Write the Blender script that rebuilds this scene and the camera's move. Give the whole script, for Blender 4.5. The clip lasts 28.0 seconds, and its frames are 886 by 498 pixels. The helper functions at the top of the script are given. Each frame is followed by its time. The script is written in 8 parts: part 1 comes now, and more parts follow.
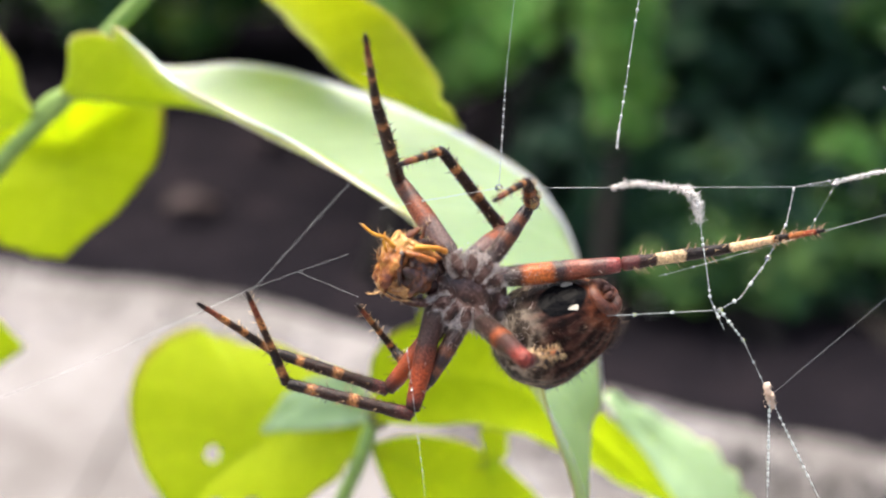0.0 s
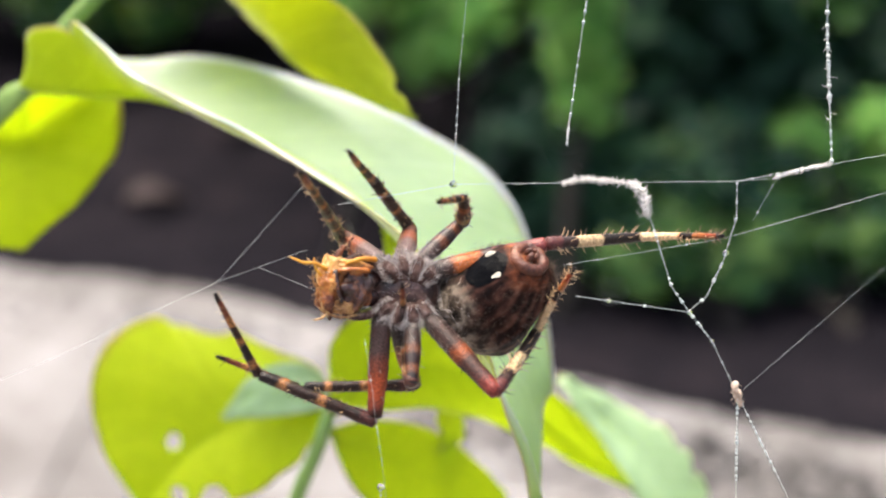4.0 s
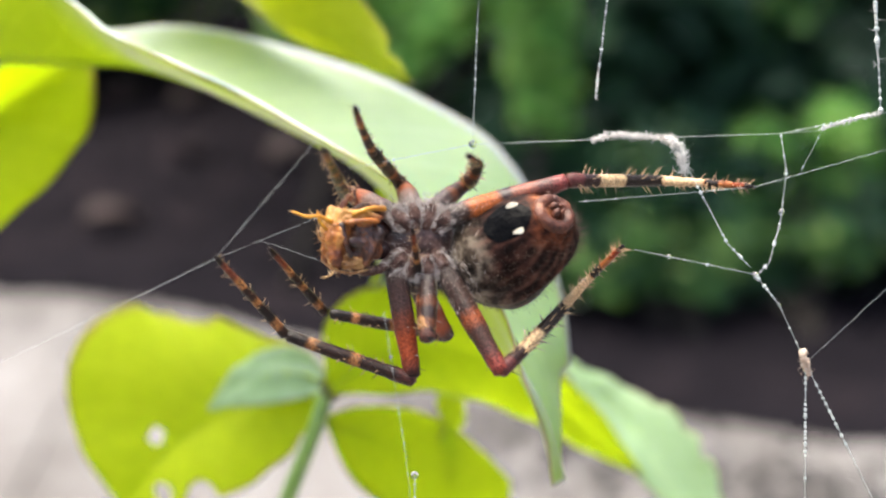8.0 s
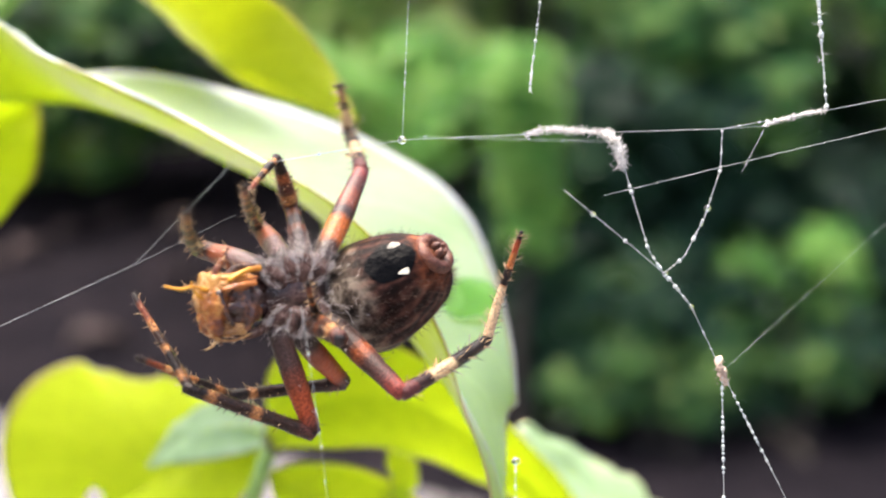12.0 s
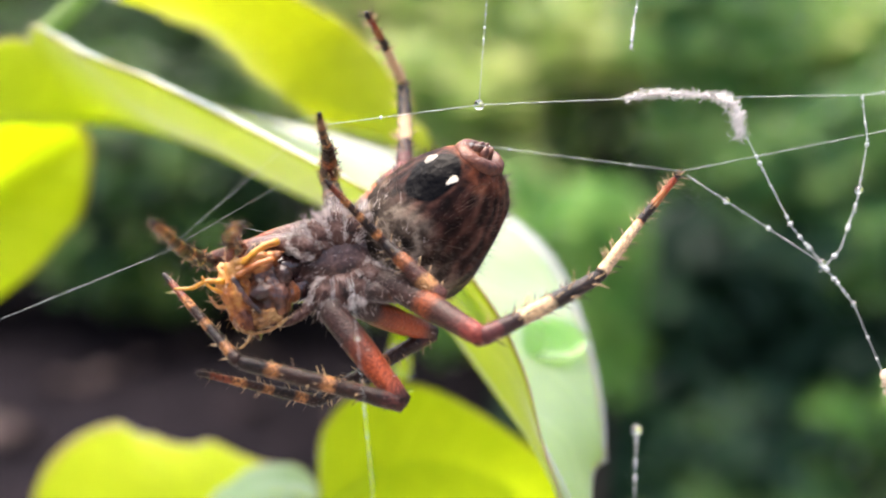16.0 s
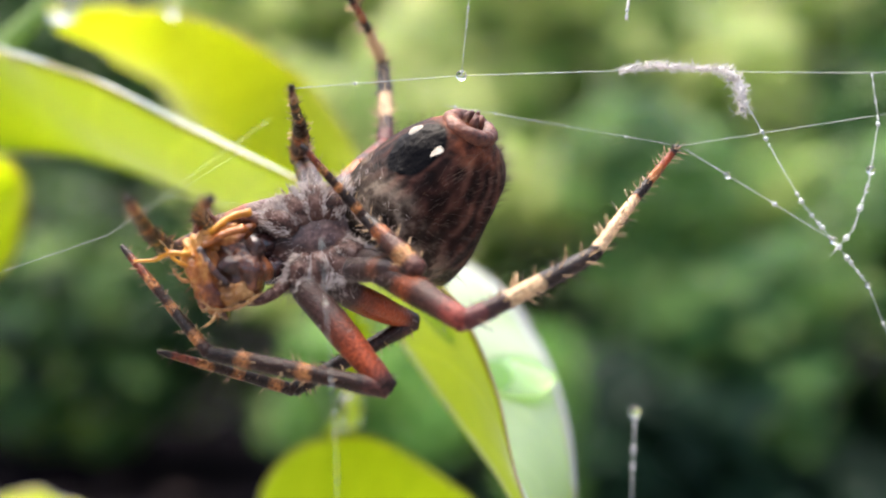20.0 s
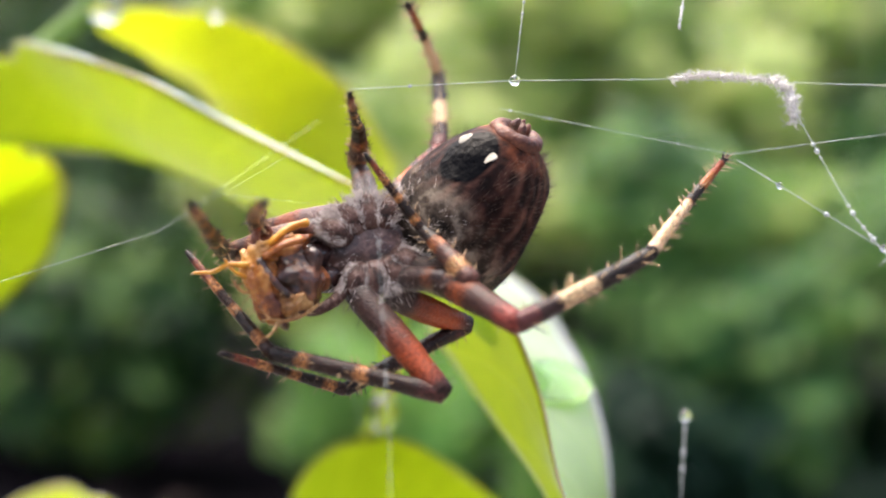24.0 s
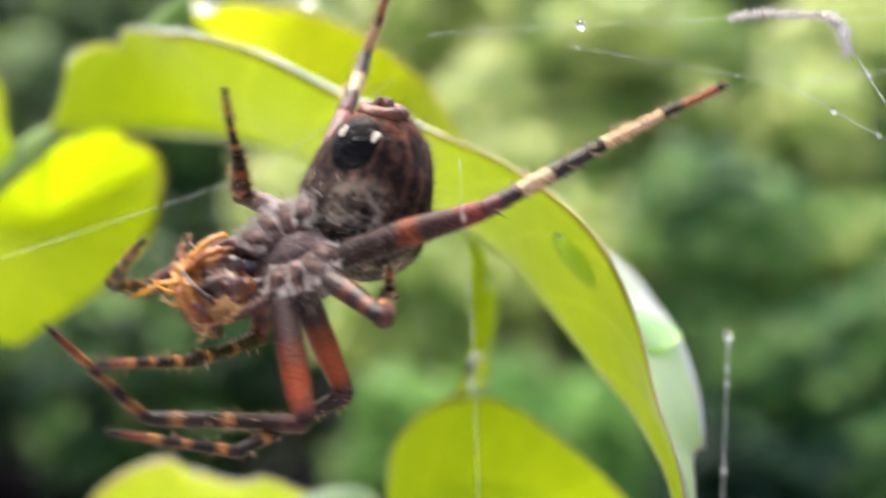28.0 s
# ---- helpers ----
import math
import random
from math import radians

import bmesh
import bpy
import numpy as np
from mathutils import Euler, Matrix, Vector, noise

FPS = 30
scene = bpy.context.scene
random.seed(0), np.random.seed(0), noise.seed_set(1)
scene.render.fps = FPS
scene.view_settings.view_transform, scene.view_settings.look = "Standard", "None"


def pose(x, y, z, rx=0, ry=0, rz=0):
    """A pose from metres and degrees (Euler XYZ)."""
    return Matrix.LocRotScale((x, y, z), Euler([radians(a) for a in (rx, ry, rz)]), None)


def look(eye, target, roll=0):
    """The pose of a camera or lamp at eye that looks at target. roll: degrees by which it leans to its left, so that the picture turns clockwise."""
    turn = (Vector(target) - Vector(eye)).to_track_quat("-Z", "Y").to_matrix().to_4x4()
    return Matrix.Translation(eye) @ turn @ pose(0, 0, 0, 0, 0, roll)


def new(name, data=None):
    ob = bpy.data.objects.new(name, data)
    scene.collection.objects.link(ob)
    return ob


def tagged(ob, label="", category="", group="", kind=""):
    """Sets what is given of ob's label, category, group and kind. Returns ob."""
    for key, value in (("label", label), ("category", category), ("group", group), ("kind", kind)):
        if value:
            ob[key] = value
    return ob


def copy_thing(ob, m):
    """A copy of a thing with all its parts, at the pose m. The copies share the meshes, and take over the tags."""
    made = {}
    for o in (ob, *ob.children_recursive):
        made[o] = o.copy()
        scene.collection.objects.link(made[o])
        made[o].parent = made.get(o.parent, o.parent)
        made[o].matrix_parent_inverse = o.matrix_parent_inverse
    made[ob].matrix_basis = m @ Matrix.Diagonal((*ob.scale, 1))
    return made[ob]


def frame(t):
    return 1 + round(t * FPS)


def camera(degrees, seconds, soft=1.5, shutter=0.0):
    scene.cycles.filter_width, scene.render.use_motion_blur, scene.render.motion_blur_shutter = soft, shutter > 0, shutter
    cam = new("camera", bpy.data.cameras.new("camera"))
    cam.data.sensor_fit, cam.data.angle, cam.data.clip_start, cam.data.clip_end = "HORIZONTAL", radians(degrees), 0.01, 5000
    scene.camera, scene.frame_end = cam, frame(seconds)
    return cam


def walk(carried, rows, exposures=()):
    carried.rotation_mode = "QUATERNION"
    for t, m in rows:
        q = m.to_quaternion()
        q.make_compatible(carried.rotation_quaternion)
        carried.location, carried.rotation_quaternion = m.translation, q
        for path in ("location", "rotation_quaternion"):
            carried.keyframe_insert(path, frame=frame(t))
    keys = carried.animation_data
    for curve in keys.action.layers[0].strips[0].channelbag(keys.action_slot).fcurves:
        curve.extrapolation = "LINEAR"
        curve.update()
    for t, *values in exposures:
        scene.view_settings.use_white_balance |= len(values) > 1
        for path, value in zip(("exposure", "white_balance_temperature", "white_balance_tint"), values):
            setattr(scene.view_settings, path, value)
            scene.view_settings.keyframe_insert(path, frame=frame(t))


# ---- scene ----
cam = camera(36.0, 28.0, soft=2.1, shutter=0.4)
PATH = [
    (0, pose(0.00146, -0.00997, 0.64017, 68.933, 1.364, 1.977)),
    (0.5, pose(0.00172, -0.01151, 0.64023, 68.369, 1.181, 1.370)),
    (1, pose(0.00243, -0.01330, 0.64257, 68.528, 0.992, 0.959)),
    (1.5, pose(0.00257, -0.01339, 0.64269, 68.484, 0.779, 0.967)),
    (2, pose(0.00290, -0.01329, 0.64151, 68.625, 0.711, 0.532)),
    (2.5, pose(0.00371, -0.01432, 0.64124, 68.629, 0.953, 0.185)),
    (3, pose(0.00449, -0.01412, 0.64235, 68.672, 1.060, 0.296)),
    (3.5, pose(0.00350, -0.01230, 0.64119, 68.525, 1.302, 0.415)),
    (4, pose(0.00238, -0.01276, 0.64105, 68.461, 1.277, 0.351)),
    (4.5, pose(-0.00032, -0.01020, 0.64046, 68.211, 1.092, 0.351)),
    (6.5, pose(-0.00301, -0.00986, 0.63865, 68.221, 1.096, -0.533)),
    (7, pose(-0.00448, -0.00896, 0.63833, 68.112, 0.910, -1.079)),
    (7.5, pose(-0.00379, -0.00820, 0.63889, 68.101, 1.179, -1.426)),
    (8, pose(-0.00194, -0.00677, 0.63425, 69.036, 1.794, -1.742)),
    (8.5, pose(0.00032, -0.00352, 0.63004, 70.818, 1.677, -1.278)),
    (9, pose(0.00084, -0.00248, 0.63128, 70.988, 1.715, -0.355)),
    (9.5, pose(0.00157, -0.00405, 0.62952, 72.048, 1.418, 0.277)),
    (10, pose(0.00006, -0.00661, 0.62499, 73.527, 0.797, 0.224)),
    (10.5, pose(-0.00051, -0.00755, 0.62374, 73.371, 0.284, -0.548)),
    (11, pose(0.00087, -0.00859, 0.62125, 73.680, 0.737, -0.474)),
    (11.5, pose(0.00126, -0.00703, 0.62341, 74.952, 0.129, -0.444)),
    (12, pose(0.00189, -0.00521, 0.62507, 74.478, 1.229, -1.916)),
    (12.3, pose(0.00580, -0.00219, 0.61803, 75.771, 1.914, 1.585)),
    (12.5, pose(0.00177, -0.00054, 0.61750, 75.716, 1.234, 0.972)),
    (12.7, pose(0.00194, -0.00066, 0.61839, 76.319, 1.761, 3.049)),
    (13, pose(-0.00135, -0.00322, 0.61933, 76.421, 1.119, 2.992)),
    (13.5, pose(0.00176, -0.00455, 0.61739, 76.914, 1.224, 3.761)),
    (15.5, pose(0.00209, 0.00983, 0.61186, 80.077, 0.680, 2.317)),
    (16, pose(0.00185, 0.00624, 0.61324, 80.651, 0.322, 1.606)),
    (16.5, pose(0.00161, 0.00497, 0.60983, 81.266, 0.050, 1.027)),
    (17, pose(-0.00116, 0.00431, 0.61038, 80.772, -0.528, 0.818)),
    (17.5, pose(-0.00058, 0.00627, 0.60914, 80.402, -0.005, 2.804)),
    (18, pose(0.00188, 0.00958, 0.60770, 85.324, -0.553, 2.601)),
    (18.4, pose(0.00043, 0.01010, 0.60695, 87.302, -0.738, 2.244)),
    (18.5, pose(0.00100, 0.01046, 0.60653, 87.825, -0.543, 3.283)),
    (19, pose(0.00020, 0.01229, 0.60433, 86.874, -1.048, 1.666)),
    (19.5, pose(0.00028, 0.01217, 0.60477, 87.253, -1.364, -0.475)),
    (20, pose(-0.00011, 0.01166, 0.60379, 87.016, -1.614, -0.990)),
    (20.5, pose(-0.00123, 0.01074, 0.60453, 86.607, -2.310, -0.471)),
    (21, pose(-0.00081, 0.00943, 0.60563, 86.577, -1.950, -1.209)),
    (21.5, pose(-0.00058, 0.00907, 0.60473, 86.575, -1.934, -1.164)),
    (24, pose(-0.00224, 0.01091, 0.60299, 87.641, -2.915, -0.546)),
    (25, pose(-0.00293, 0.01033, 0.60457, 88.273, -2.396, -2.408)),
    (25.5, pose(-0.00203, 0.01217, 0.60458, 88.745, -1.699, -3.575)),
    (26, pose(-0.00255, 0.01263, 0.60533, 88.389, -1.994, -3.456)),
    (26.4, pose(-0.00163, 0.01263, 0.60660, 87.162, -0.565, -1.747)),
    (26.5, pose(-0.00168, 0.01172, 0.60535, 87.950, -1.777, -2.323)),
    (27, pose(-0.00557, 0.00719, 0.60296, 87.859, -1.578, -1.756)),
    (27.6, pose(-0.00923, 0.00459, 0.60347, 87.885, -0.748, -0.208)),
    (28, pose(-0.00484, 0.00607, 0.59716, 89.227, -1.868, 1.695)),
]
EXPOSURES = [(0, 1.52, 6300, 8), (4, 1.52, 6300, 7), (8, 1.50, 6250, 5), (9, 1.56, 6300, 6), (10, 1.66, 6350, 9), (11, 1.78, 6300, 10), (16, 1.83, 6400, 13), (20, 1.64, 6300, 12), (25, 1.60, 6300, 11), (28, 1.58, 6300, 11)]
SKY, SUN = 0.15, 1.1

walk(cam, PATH, EXPOSURES)

# ---- world and light ----
world = bpy.data.worlds.new("overcast_sky")
scene.world = world
world.use_nodes = True
wn, wl = world.node_tree.nodes, world.node_tree.links
wn.clear()
sky = wn.new("ShaderNodeTexSky")
sky.sky_type, sky.sun_disc = "NISHITA", False
sky.sun_elevation, sky.sun_rotation = radians(75), radians(-43)
sky.air_density, sky.dust_density, sky.ozone_density = 1.0, 10.0, 0.3
wbg, wout = wn.new("ShaderNodeBackground"), wn.new("ShaderNodeOutputWorld")
wbg.inputs["Strength"].default_value = SKY
wl.new(sky.outputs[0], wbg.inputs[0])
wl.new(wbg.outputs[0], wout.inputs[0])
sun_data = bpy.data.lights.new("sun", "SUN")
sun_data.energy, sun_data.angle, sun_data.color = SUN, radians(60), (1.0, 0.95, 0.86)
sun = new("sun", sun_data)
# the light falls from high above, from behind the plant and a little from its side
sun.matrix_world = look((-0.7, 0.75, 4.6), (0, 0, 0.6))

# the lens: focused on the creature in the web, wide open
focus = bpy.data.objects.new("spider", None)
scene.collection.objects.link(focus)
cam.data.dof.use_dof, cam.data.dof.focus_object = True, focus
cam.data.dof.aperture_fstop = cam.data.lens / 1000 / 0.0023

# ---- the plan: millimetres, x to the right, y down, z away, in a frame leant 12 degrees forward ----
LEAN, HEIGHT = radians(12), 0.62
FRAME = Matrix(((1, 0, 0), (0, -math.sin(LEAN), math.cos(LEAN)), (0, -math.cos(LEAN), -math.sin(LEAN))))


def Q(x, y, z):
    """A point of the plant's frame, in the world."""
    return FRAME @ Vector((x, y, z)) / 1000 + Vector((0, 0, HEIGHT))


# ---- materials ----
def nodes_of(name):
    m = bpy.data.materials.new(name)
    m.use_nodes = True
    n, l = m.node_tree.nodes, m.node_tree.links
    n.clear()
    return m, n, l


def rgb(c):
    return (*c, 1.0)


def ramp(n, stops, mode="LINEAR"):
    r = n.new("ShaderNodeValToRGB")
    r.color_ramp.interpolation = mode
    e = r.color_ramp.elements
    while len(e) < len(stops):
        e.new(0.5)
    for k, (p, c) in zip(e, stops):
        k.position, k.color = p, rgb(c)
    return r


def noise_tex(n, l, scale, detail=4.0, rough=0.55, coord="Object"):
    tc = n.new("ShaderNodeTexCoord")
    t = n.new("ShaderNodeTexNoise")
    t.inputs["Scale"].default_value, t.inputs["Detail"].default_value, t.inputs["Roughness"].default_value = scale, detail, rough
    l.new(tc.outputs[coord], t.inputs["Vector"])
    return t


def solid(name, stops, scale=300.0, rough=0.6, metal=0.0, bump=0.2, bump_scale=900.0, dist=0.0001, spec=0.5, coat=0.0, fine=None):
    """Opaque surface: two scales of noise in the colour, fine relief."""
    m, n, l = nodes_of(name)
    p, out = n.new("ShaderNodeBsdfPrincipled"), n.new("ShaderNodeOutputMaterial")
    a, b = noise_tex(n, l, scale), noise_tex(n, l, fine or scale * 6, 3.0)
    mix = n.new("ShaderNodeMath")
    mix.operation = "MULTIPLY_ADD"
    mix.inputs[1].default_value, mix.inputs[2].default_value = 0.35, 0.0
    l.new(b.outputs["Fac"], mix.inputs[0])
    add = n.new("ShaderNodeMath")
    add.operation = "MULTIPLY_ADD"
    add.inputs[1].default_value = 0.65
    l.new(a.outputs["Fac"], add.inputs[0])
    l.new(mix.outputs[0], add.inputs[2])
    r = ramp(n, stops)
    l.new(add.outputs[0], r.inputs[0])
    l.new(r.outputs[0], p.inputs["Base Color"])
    p.inputs["Roughness"].default_value, p.inputs["Metallic"].default_value = rough, metal
    p.inputs["Specular IOR Level"].default_value, p.inputs["Coat Weight"].default_value = spec, coat
    if bump:
        c = noise_tex(n, l, bump_scale, 3.0)
        bn = n.new("ShaderNodeBump")
        bn.inputs["Strength"].default_value, bn.inputs["Distance"].default_value = bump, dist
        l.new(c.outputs["Fac"], bn.inputs["Height"])
        l.new(bn.outputs[0], p.inputs["Normal"])
    l.new(p.outputs[0], out.inputs[0])
    return m


def leaf_material(name, top, through_colour, vein=None, gloss=0.35, translucency=0.55, scale=60.0, random_amount=0.0, ior=1.42):
    """A thin blade: diffuse skin, light let through, a waxy sheen; side veins along the blade's UV."""
    m, n, l = nodes_of(name)
    out = n.new("ShaderNodeOutputMaterial")
    a, b = noise_tex(n, l, scale, 5.0, coord="Object"), noise_tex(n, l, scale * 9, 3.0, coord="Object")
    fac = n.new("ShaderNodeMath")
    fac.operation = "ADD"
    l.new(a.outputs["Fac"], fac.inputs[0])
    l.new(b.outputs["Fac"], fac.inputs[1])
    half = n.new("ShaderNodeMath")
    half.operation = "MULTIPLY"
    half.inputs[1].default_value = 0.5
    l.new(fac.outputs[0], half.inputs[0])
    value = half.outputs[0]
    if random_amount:
        info = n.new("ShaderNodeNewGeometry")
        rnd = n.new("ShaderNodeMath")
        rnd.operation = "MULTIPLY_ADD"
        rnd.inputs[1].default_value = random_amount
        off = n.new("ShaderNodeMath")
        off.operation = "SUBTRACT"
        off.inputs[1].default_value = random_amount / 2
        l.new(info.outputs["Random Per Island"], rnd.inputs[0])
        l.new(value, rnd.inputs[2])
        l.new(rnd.outputs[0], off.inputs[0])
        value = off.outputs[0]
    bump_source = b.outputs["Fac"]
    if vein:
        tc, sep = n.new("ShaderNodeTexCoord"), n.new("ShaderNodeSeparateXYZ")
        l.new(tc.outputs["UV"], sep.inputs[0])
        # chevrons: position along the blade less distance from the midrib
        ab = n.new("ShaderNodeMath")
        ab.operation = "ABSOLUTE"
        l.new(sep.outputs[1], ab.inputs[0])
        sub = n.new("ShaderNodeMath")
        sub.operation = "MULTIPLY_ADD"
        sub.inputs[1].default_value = -0.16
        l.new(ab.outputs[0], sub.inputs[0])
        l.new(sep.outputs[0], sub.inputs[2])
        wob = n.new("ShaderNodeMath")
        wob.operation = "MULTIPLY_ADD"
        wob.inputs[1].default_value = 0.02
        l.new(a.outputs["Fac"], wob.inputs[0])
        l.new(sub.outputs[0], wob.inputs[2])
        mul = n.new("ShaderNodeMath")
        mul.operation = "MULTIPLY"
        mul.inputs[1].default_value = vein
        l.new(wob.outputs[0], mul.inputs[0])
        fr = n.new("ShaderNodeMath")
        fr.operation = "PINGPONG"
        fr.inputs[1].default_value = 0.5
        l.new(mul.outputs[0], fr.inputs[0])
        line = n.new("ShaderNodeMapRange")
        line.inputs["From Min"].default_value, line.inputs["From Max"].default_value = 0.0, 0.09
        line.inputs["To Min"].default_value, line.inputs["To Max"].default_value = 0.22, 0.0
        l.new(fr.outputs[0], line.inputs["Value"])
        plus = n.new("ShaderNodeMath")
        plus.operation = "ADD"
        l.new(value, plus.inputs[0])
        l.new(line.outputs[0], plus.inputs[1])
        value = plus.outputs[0]
        bump_source = value
    rt, rb = ramp(n, top), ramp(n, through_colour)
    l.new(value, rt.inputs[0])
    l.new(value, rb.inputs[0])
    skin, glow = rt.outputs[0], rb.outputs[0]
    if vein:
        # a dry, uneven brownish rim
        worn, brink = n.new("ShaderNodeMath"), n.new("ShaderNodeMapRange")
        worn.operation = "MULTIPLY_ADD"
        worn.inputs[1].default_value = 0.10
        l.new(b.outputs["Fac"], worn.inputs[0])
        l.new(ab.outputs[0], worn.inputs[2])
        brink.inputs["From Min"].default_value, brink.inputs["From Max"].default_value = 0.975, 1.05
        brink.inputs["To Max"].default_value = 0.7
        l.new(worn.outputs[0], brink.inputs["Value"])
        rimmed = []
        for source, colour in ((skin, (0.40, 0.28, 0.15)), (glow, (0.56, 0.40, 0.16))):
            mx = n.new("ShaderNodeMix")
            mx.data_type = "RGBA"
            l.new(brink.outputs[0], mx.inputs["Factor"])
            l.new(source, mx.inputs["A"])
            mx.inputs["B"].default_value = rgb(colour)
            rimmed.append(mx.outputs["Result"])
        skin, glow = rimmed
    bump = n.new("ShaderNodeBump")
    bump.inputs["Strength"].default_value, bump.inputs["Distance"].default_value = 0.35, 0.0003
    l.new(bump_source, bump.inputs["Height"])
    d, t, g = n.new("ShaderNodeBsdfDiffuse"), n.new("ShaderNodeBsdfTranslucent"), n.new("ShaderNodeBsdfGlossy")
    l.new(skin, d.inputs["Color"])
    l.new(glow, t.inputs["Color"])
    g.inputs["Roughness"].default_value = gloss
    for s in (d, g):
        l.new(bump.outputs[0], s.inputs["Normal"])
    m1, m2, fres = n.new("ShaderNodeMixShader"), n.new("ShaderNodeMixShader"), n.new("ShaderNodeFresnel")
    fres.inputs["IOR"].default_value = ior
    l.new(bump.outputs[0], fres.inputs["Normal"])
    m1.inputs[0].default_value = translucency
    l.new(d.outputs[0], m1.inputs[1])
    l.new(t.outputs[0], m1.inputs[2])
    l.new(fres.outputs[0], m2.inputs[0])
    l.new(m1.outputs[0], m2.inputs[1])
    l.new(g.outputs[0], m2.inputs[2])
    l.new(m2.outputs[0], out.inputs[0])
    return m


def glassy(name, colour=(1, 1, 1), rough=0.02, ior=1.33):
    m, n, l = nodes_of(name)
    p, out = n.new("ShaderNodeBsdfPrincipled"), n.new("ShaderNodeOutputMaterial")
    p.inputs["Base Color"].default_value, p.inputs["Roughness"].default_value = rgb(colour), rough
    p.inputs["Transmission Weight"].default_value, p.inputs["IOR"].default_value = 1.0, ior
    l.new(p.outputs[0], out.inputs[0])
    return m


LEAF = leaf_material("waxy_leaf", [(0.25, (0.15, 0.27, 0.20)), (0.6, (0.20, 0.34, 0.26)), (0.9, (0.26, 0.41, 0.32))],
                     [(0.25, (0.60, 0.78, 0.02)), (0.6, (0.70, 0.87, 0.03)), (0.9, (0.76, 0.89, 0.07))], vein=11, gloss=0.5, translucency=0.70, ior=1.7)
LEAF_UNDER = leaf_material("leaf_underside", [(0.25, (0.52, 0.62, 0.014)), (0.6, (0.64, 0.75, 0.02)), (0.9, (0.72, 0.82, 0.05))],
                           [(0.25, (0.68, 0.80, 0.012)), (0.6, (0.78, 0.89, 0.018)), (0.9, (0.84, 0.92, 0.05))], vein=11, gloss=0.5, translucency=0.74, ior=1.2)
LEAF_GOLD = leaf_material("yellowing_leaf", [(0.25, (0.28, 0.36, 0.02)), (0.6, (0.38, 0.46, 0.03)), (0.9, (0.46, 0.55, 0.06))],
                          [(0.25, (0.60, 0.66, 0.035)), (0.6, (0.70, 0.75, 0.05)), (0.9, (0.78, 0.82, 0.09))], vein=11, gloss=0.5, translucency=0.80, ior=1.2)
# sky reflection on these leaves put into a paler albedo
LEAF_PALE = leaf_material("leaf_pale_with_sky_sheen", [(0.25, (0.25, 0.41, 0.20)), (0.6, (0.36, 0.53, 0.30)), (0.9, (0.47, 0.63, 0.40))],
                          [(0.25, (0.60, 0.80, 0.12)), (0.6, (0.72, 0.88, 0.18)), (0.9, (0.80, 0.92, 0.30))], vein=11, gloss=0.3, translucency=0.4, ior=1.8)
LEAF_RIM = solid("browned_leaf_edge", [(0.36, (0.26, 0.30, 0.07)), (0.5, (0.36, 0.34, 0.12)), (0.64, (0.46, 0.34, 0.20))], 250, 0.6)
STALK = solid("green_stalk", [(0.3, (0.13, 0.24, 0.04)), (0.7, (0.26, 0.38, 0.10))], 120, 0.5, bump=0.3)
EDGE_SHEEN = solid("pale_edge_sheen", [(0.3, (0.54, 0.66, 0.56)), (0.7, (0.64, 0.74, 0.68))], 200, 0.35, bump=0)
NODE = solid("dark_twig_node", [(0.3, (0.05, 0.05, 0.02)), (0.7, (0.14, 0.14, 0.05))], 500, 0.7)
SILK = solid("spider_silk", [(0.3, (0.40, 0.45, 0.43)), (0.7, (0.64, 0.68, 0.66))], 2000, 0.35, bump=0)
FLUFF = solid("silk_debris", [(0.3, (0.55, 0.53, 0.50)), (0.7, (0.86, 0.84, 0.80))], 1500, 0.8, bump=0.3)
KNOT = solid("dried_scrap", [(0.3, (0.42, 0.27, 0.18)), (0.7, (0.75, 0.62, 0.50))], 1500, 0.8)
WATER = glassy("water")


def film_of_water(name, tint):
    """A thin lens of water on a leaf: wet gloss, refraction put into a green tint."""
    m, n, l = nodes_of(name)
    out, mix, fres = n.new("ShaderNodeOutputMaterial"), n.new("ShaderNodeMixShader"), n.new("ShaderNodeFresnel")
    clear, gloss = n.new("ShaderNodeBsdfTransparent"), n.new("ShaderNodeBsdfGlossy")
    clear.inputs["Color"].default_value = rgb(tint)
    gloss.inputs["Roughness"].default_value = 0.25
    fres.inputs["IOR"].default_value = 1.16
    l.new(fres.outputs[0], mix.inputs[0])
    l.new(clear.outputs[0], mix.inputs[1])
    l.new(gloss.outputs[0], mix.inputs[2])
    l.new(mix.outputs[0], out.inputs[0])
    return m


WATER_FILM, WATER_POOL = film_of_water("water_film", (0.88, 0.97, 0.78)), film_of_water("water_pool", (0.72, 0.90, 0.58))


# ---- geometry helpers ----
def part(name, bm, material, parent=None, label="", smooth=True):
    me = bpy.data.meshes.new(name)
    bm.to_mesh(me)
    bm.free()
    return part_of(name, me, material, parent, label, smooth)


def part_of(name, me, material, parent=None, label="", smooth=True):
    for mat in material if isinstance(material, (list, tuple)) else [material]:
        me.materials.append(mat)
    if smooth:
        me.polygons.foreach_set("use_smooth", [True] * len(me.polygons))
    ob = new(name, me)
    ob.parent = parent
    if label:
        ob["label"] = label
    return ob


def thing(name, label, category, at=(0, 0, 0), group="", kind=""):
    ob = new(name)
    ob.empty_display_size = 0.005
    ob.location = at
    return tagged(ob, label, category, group, kind)


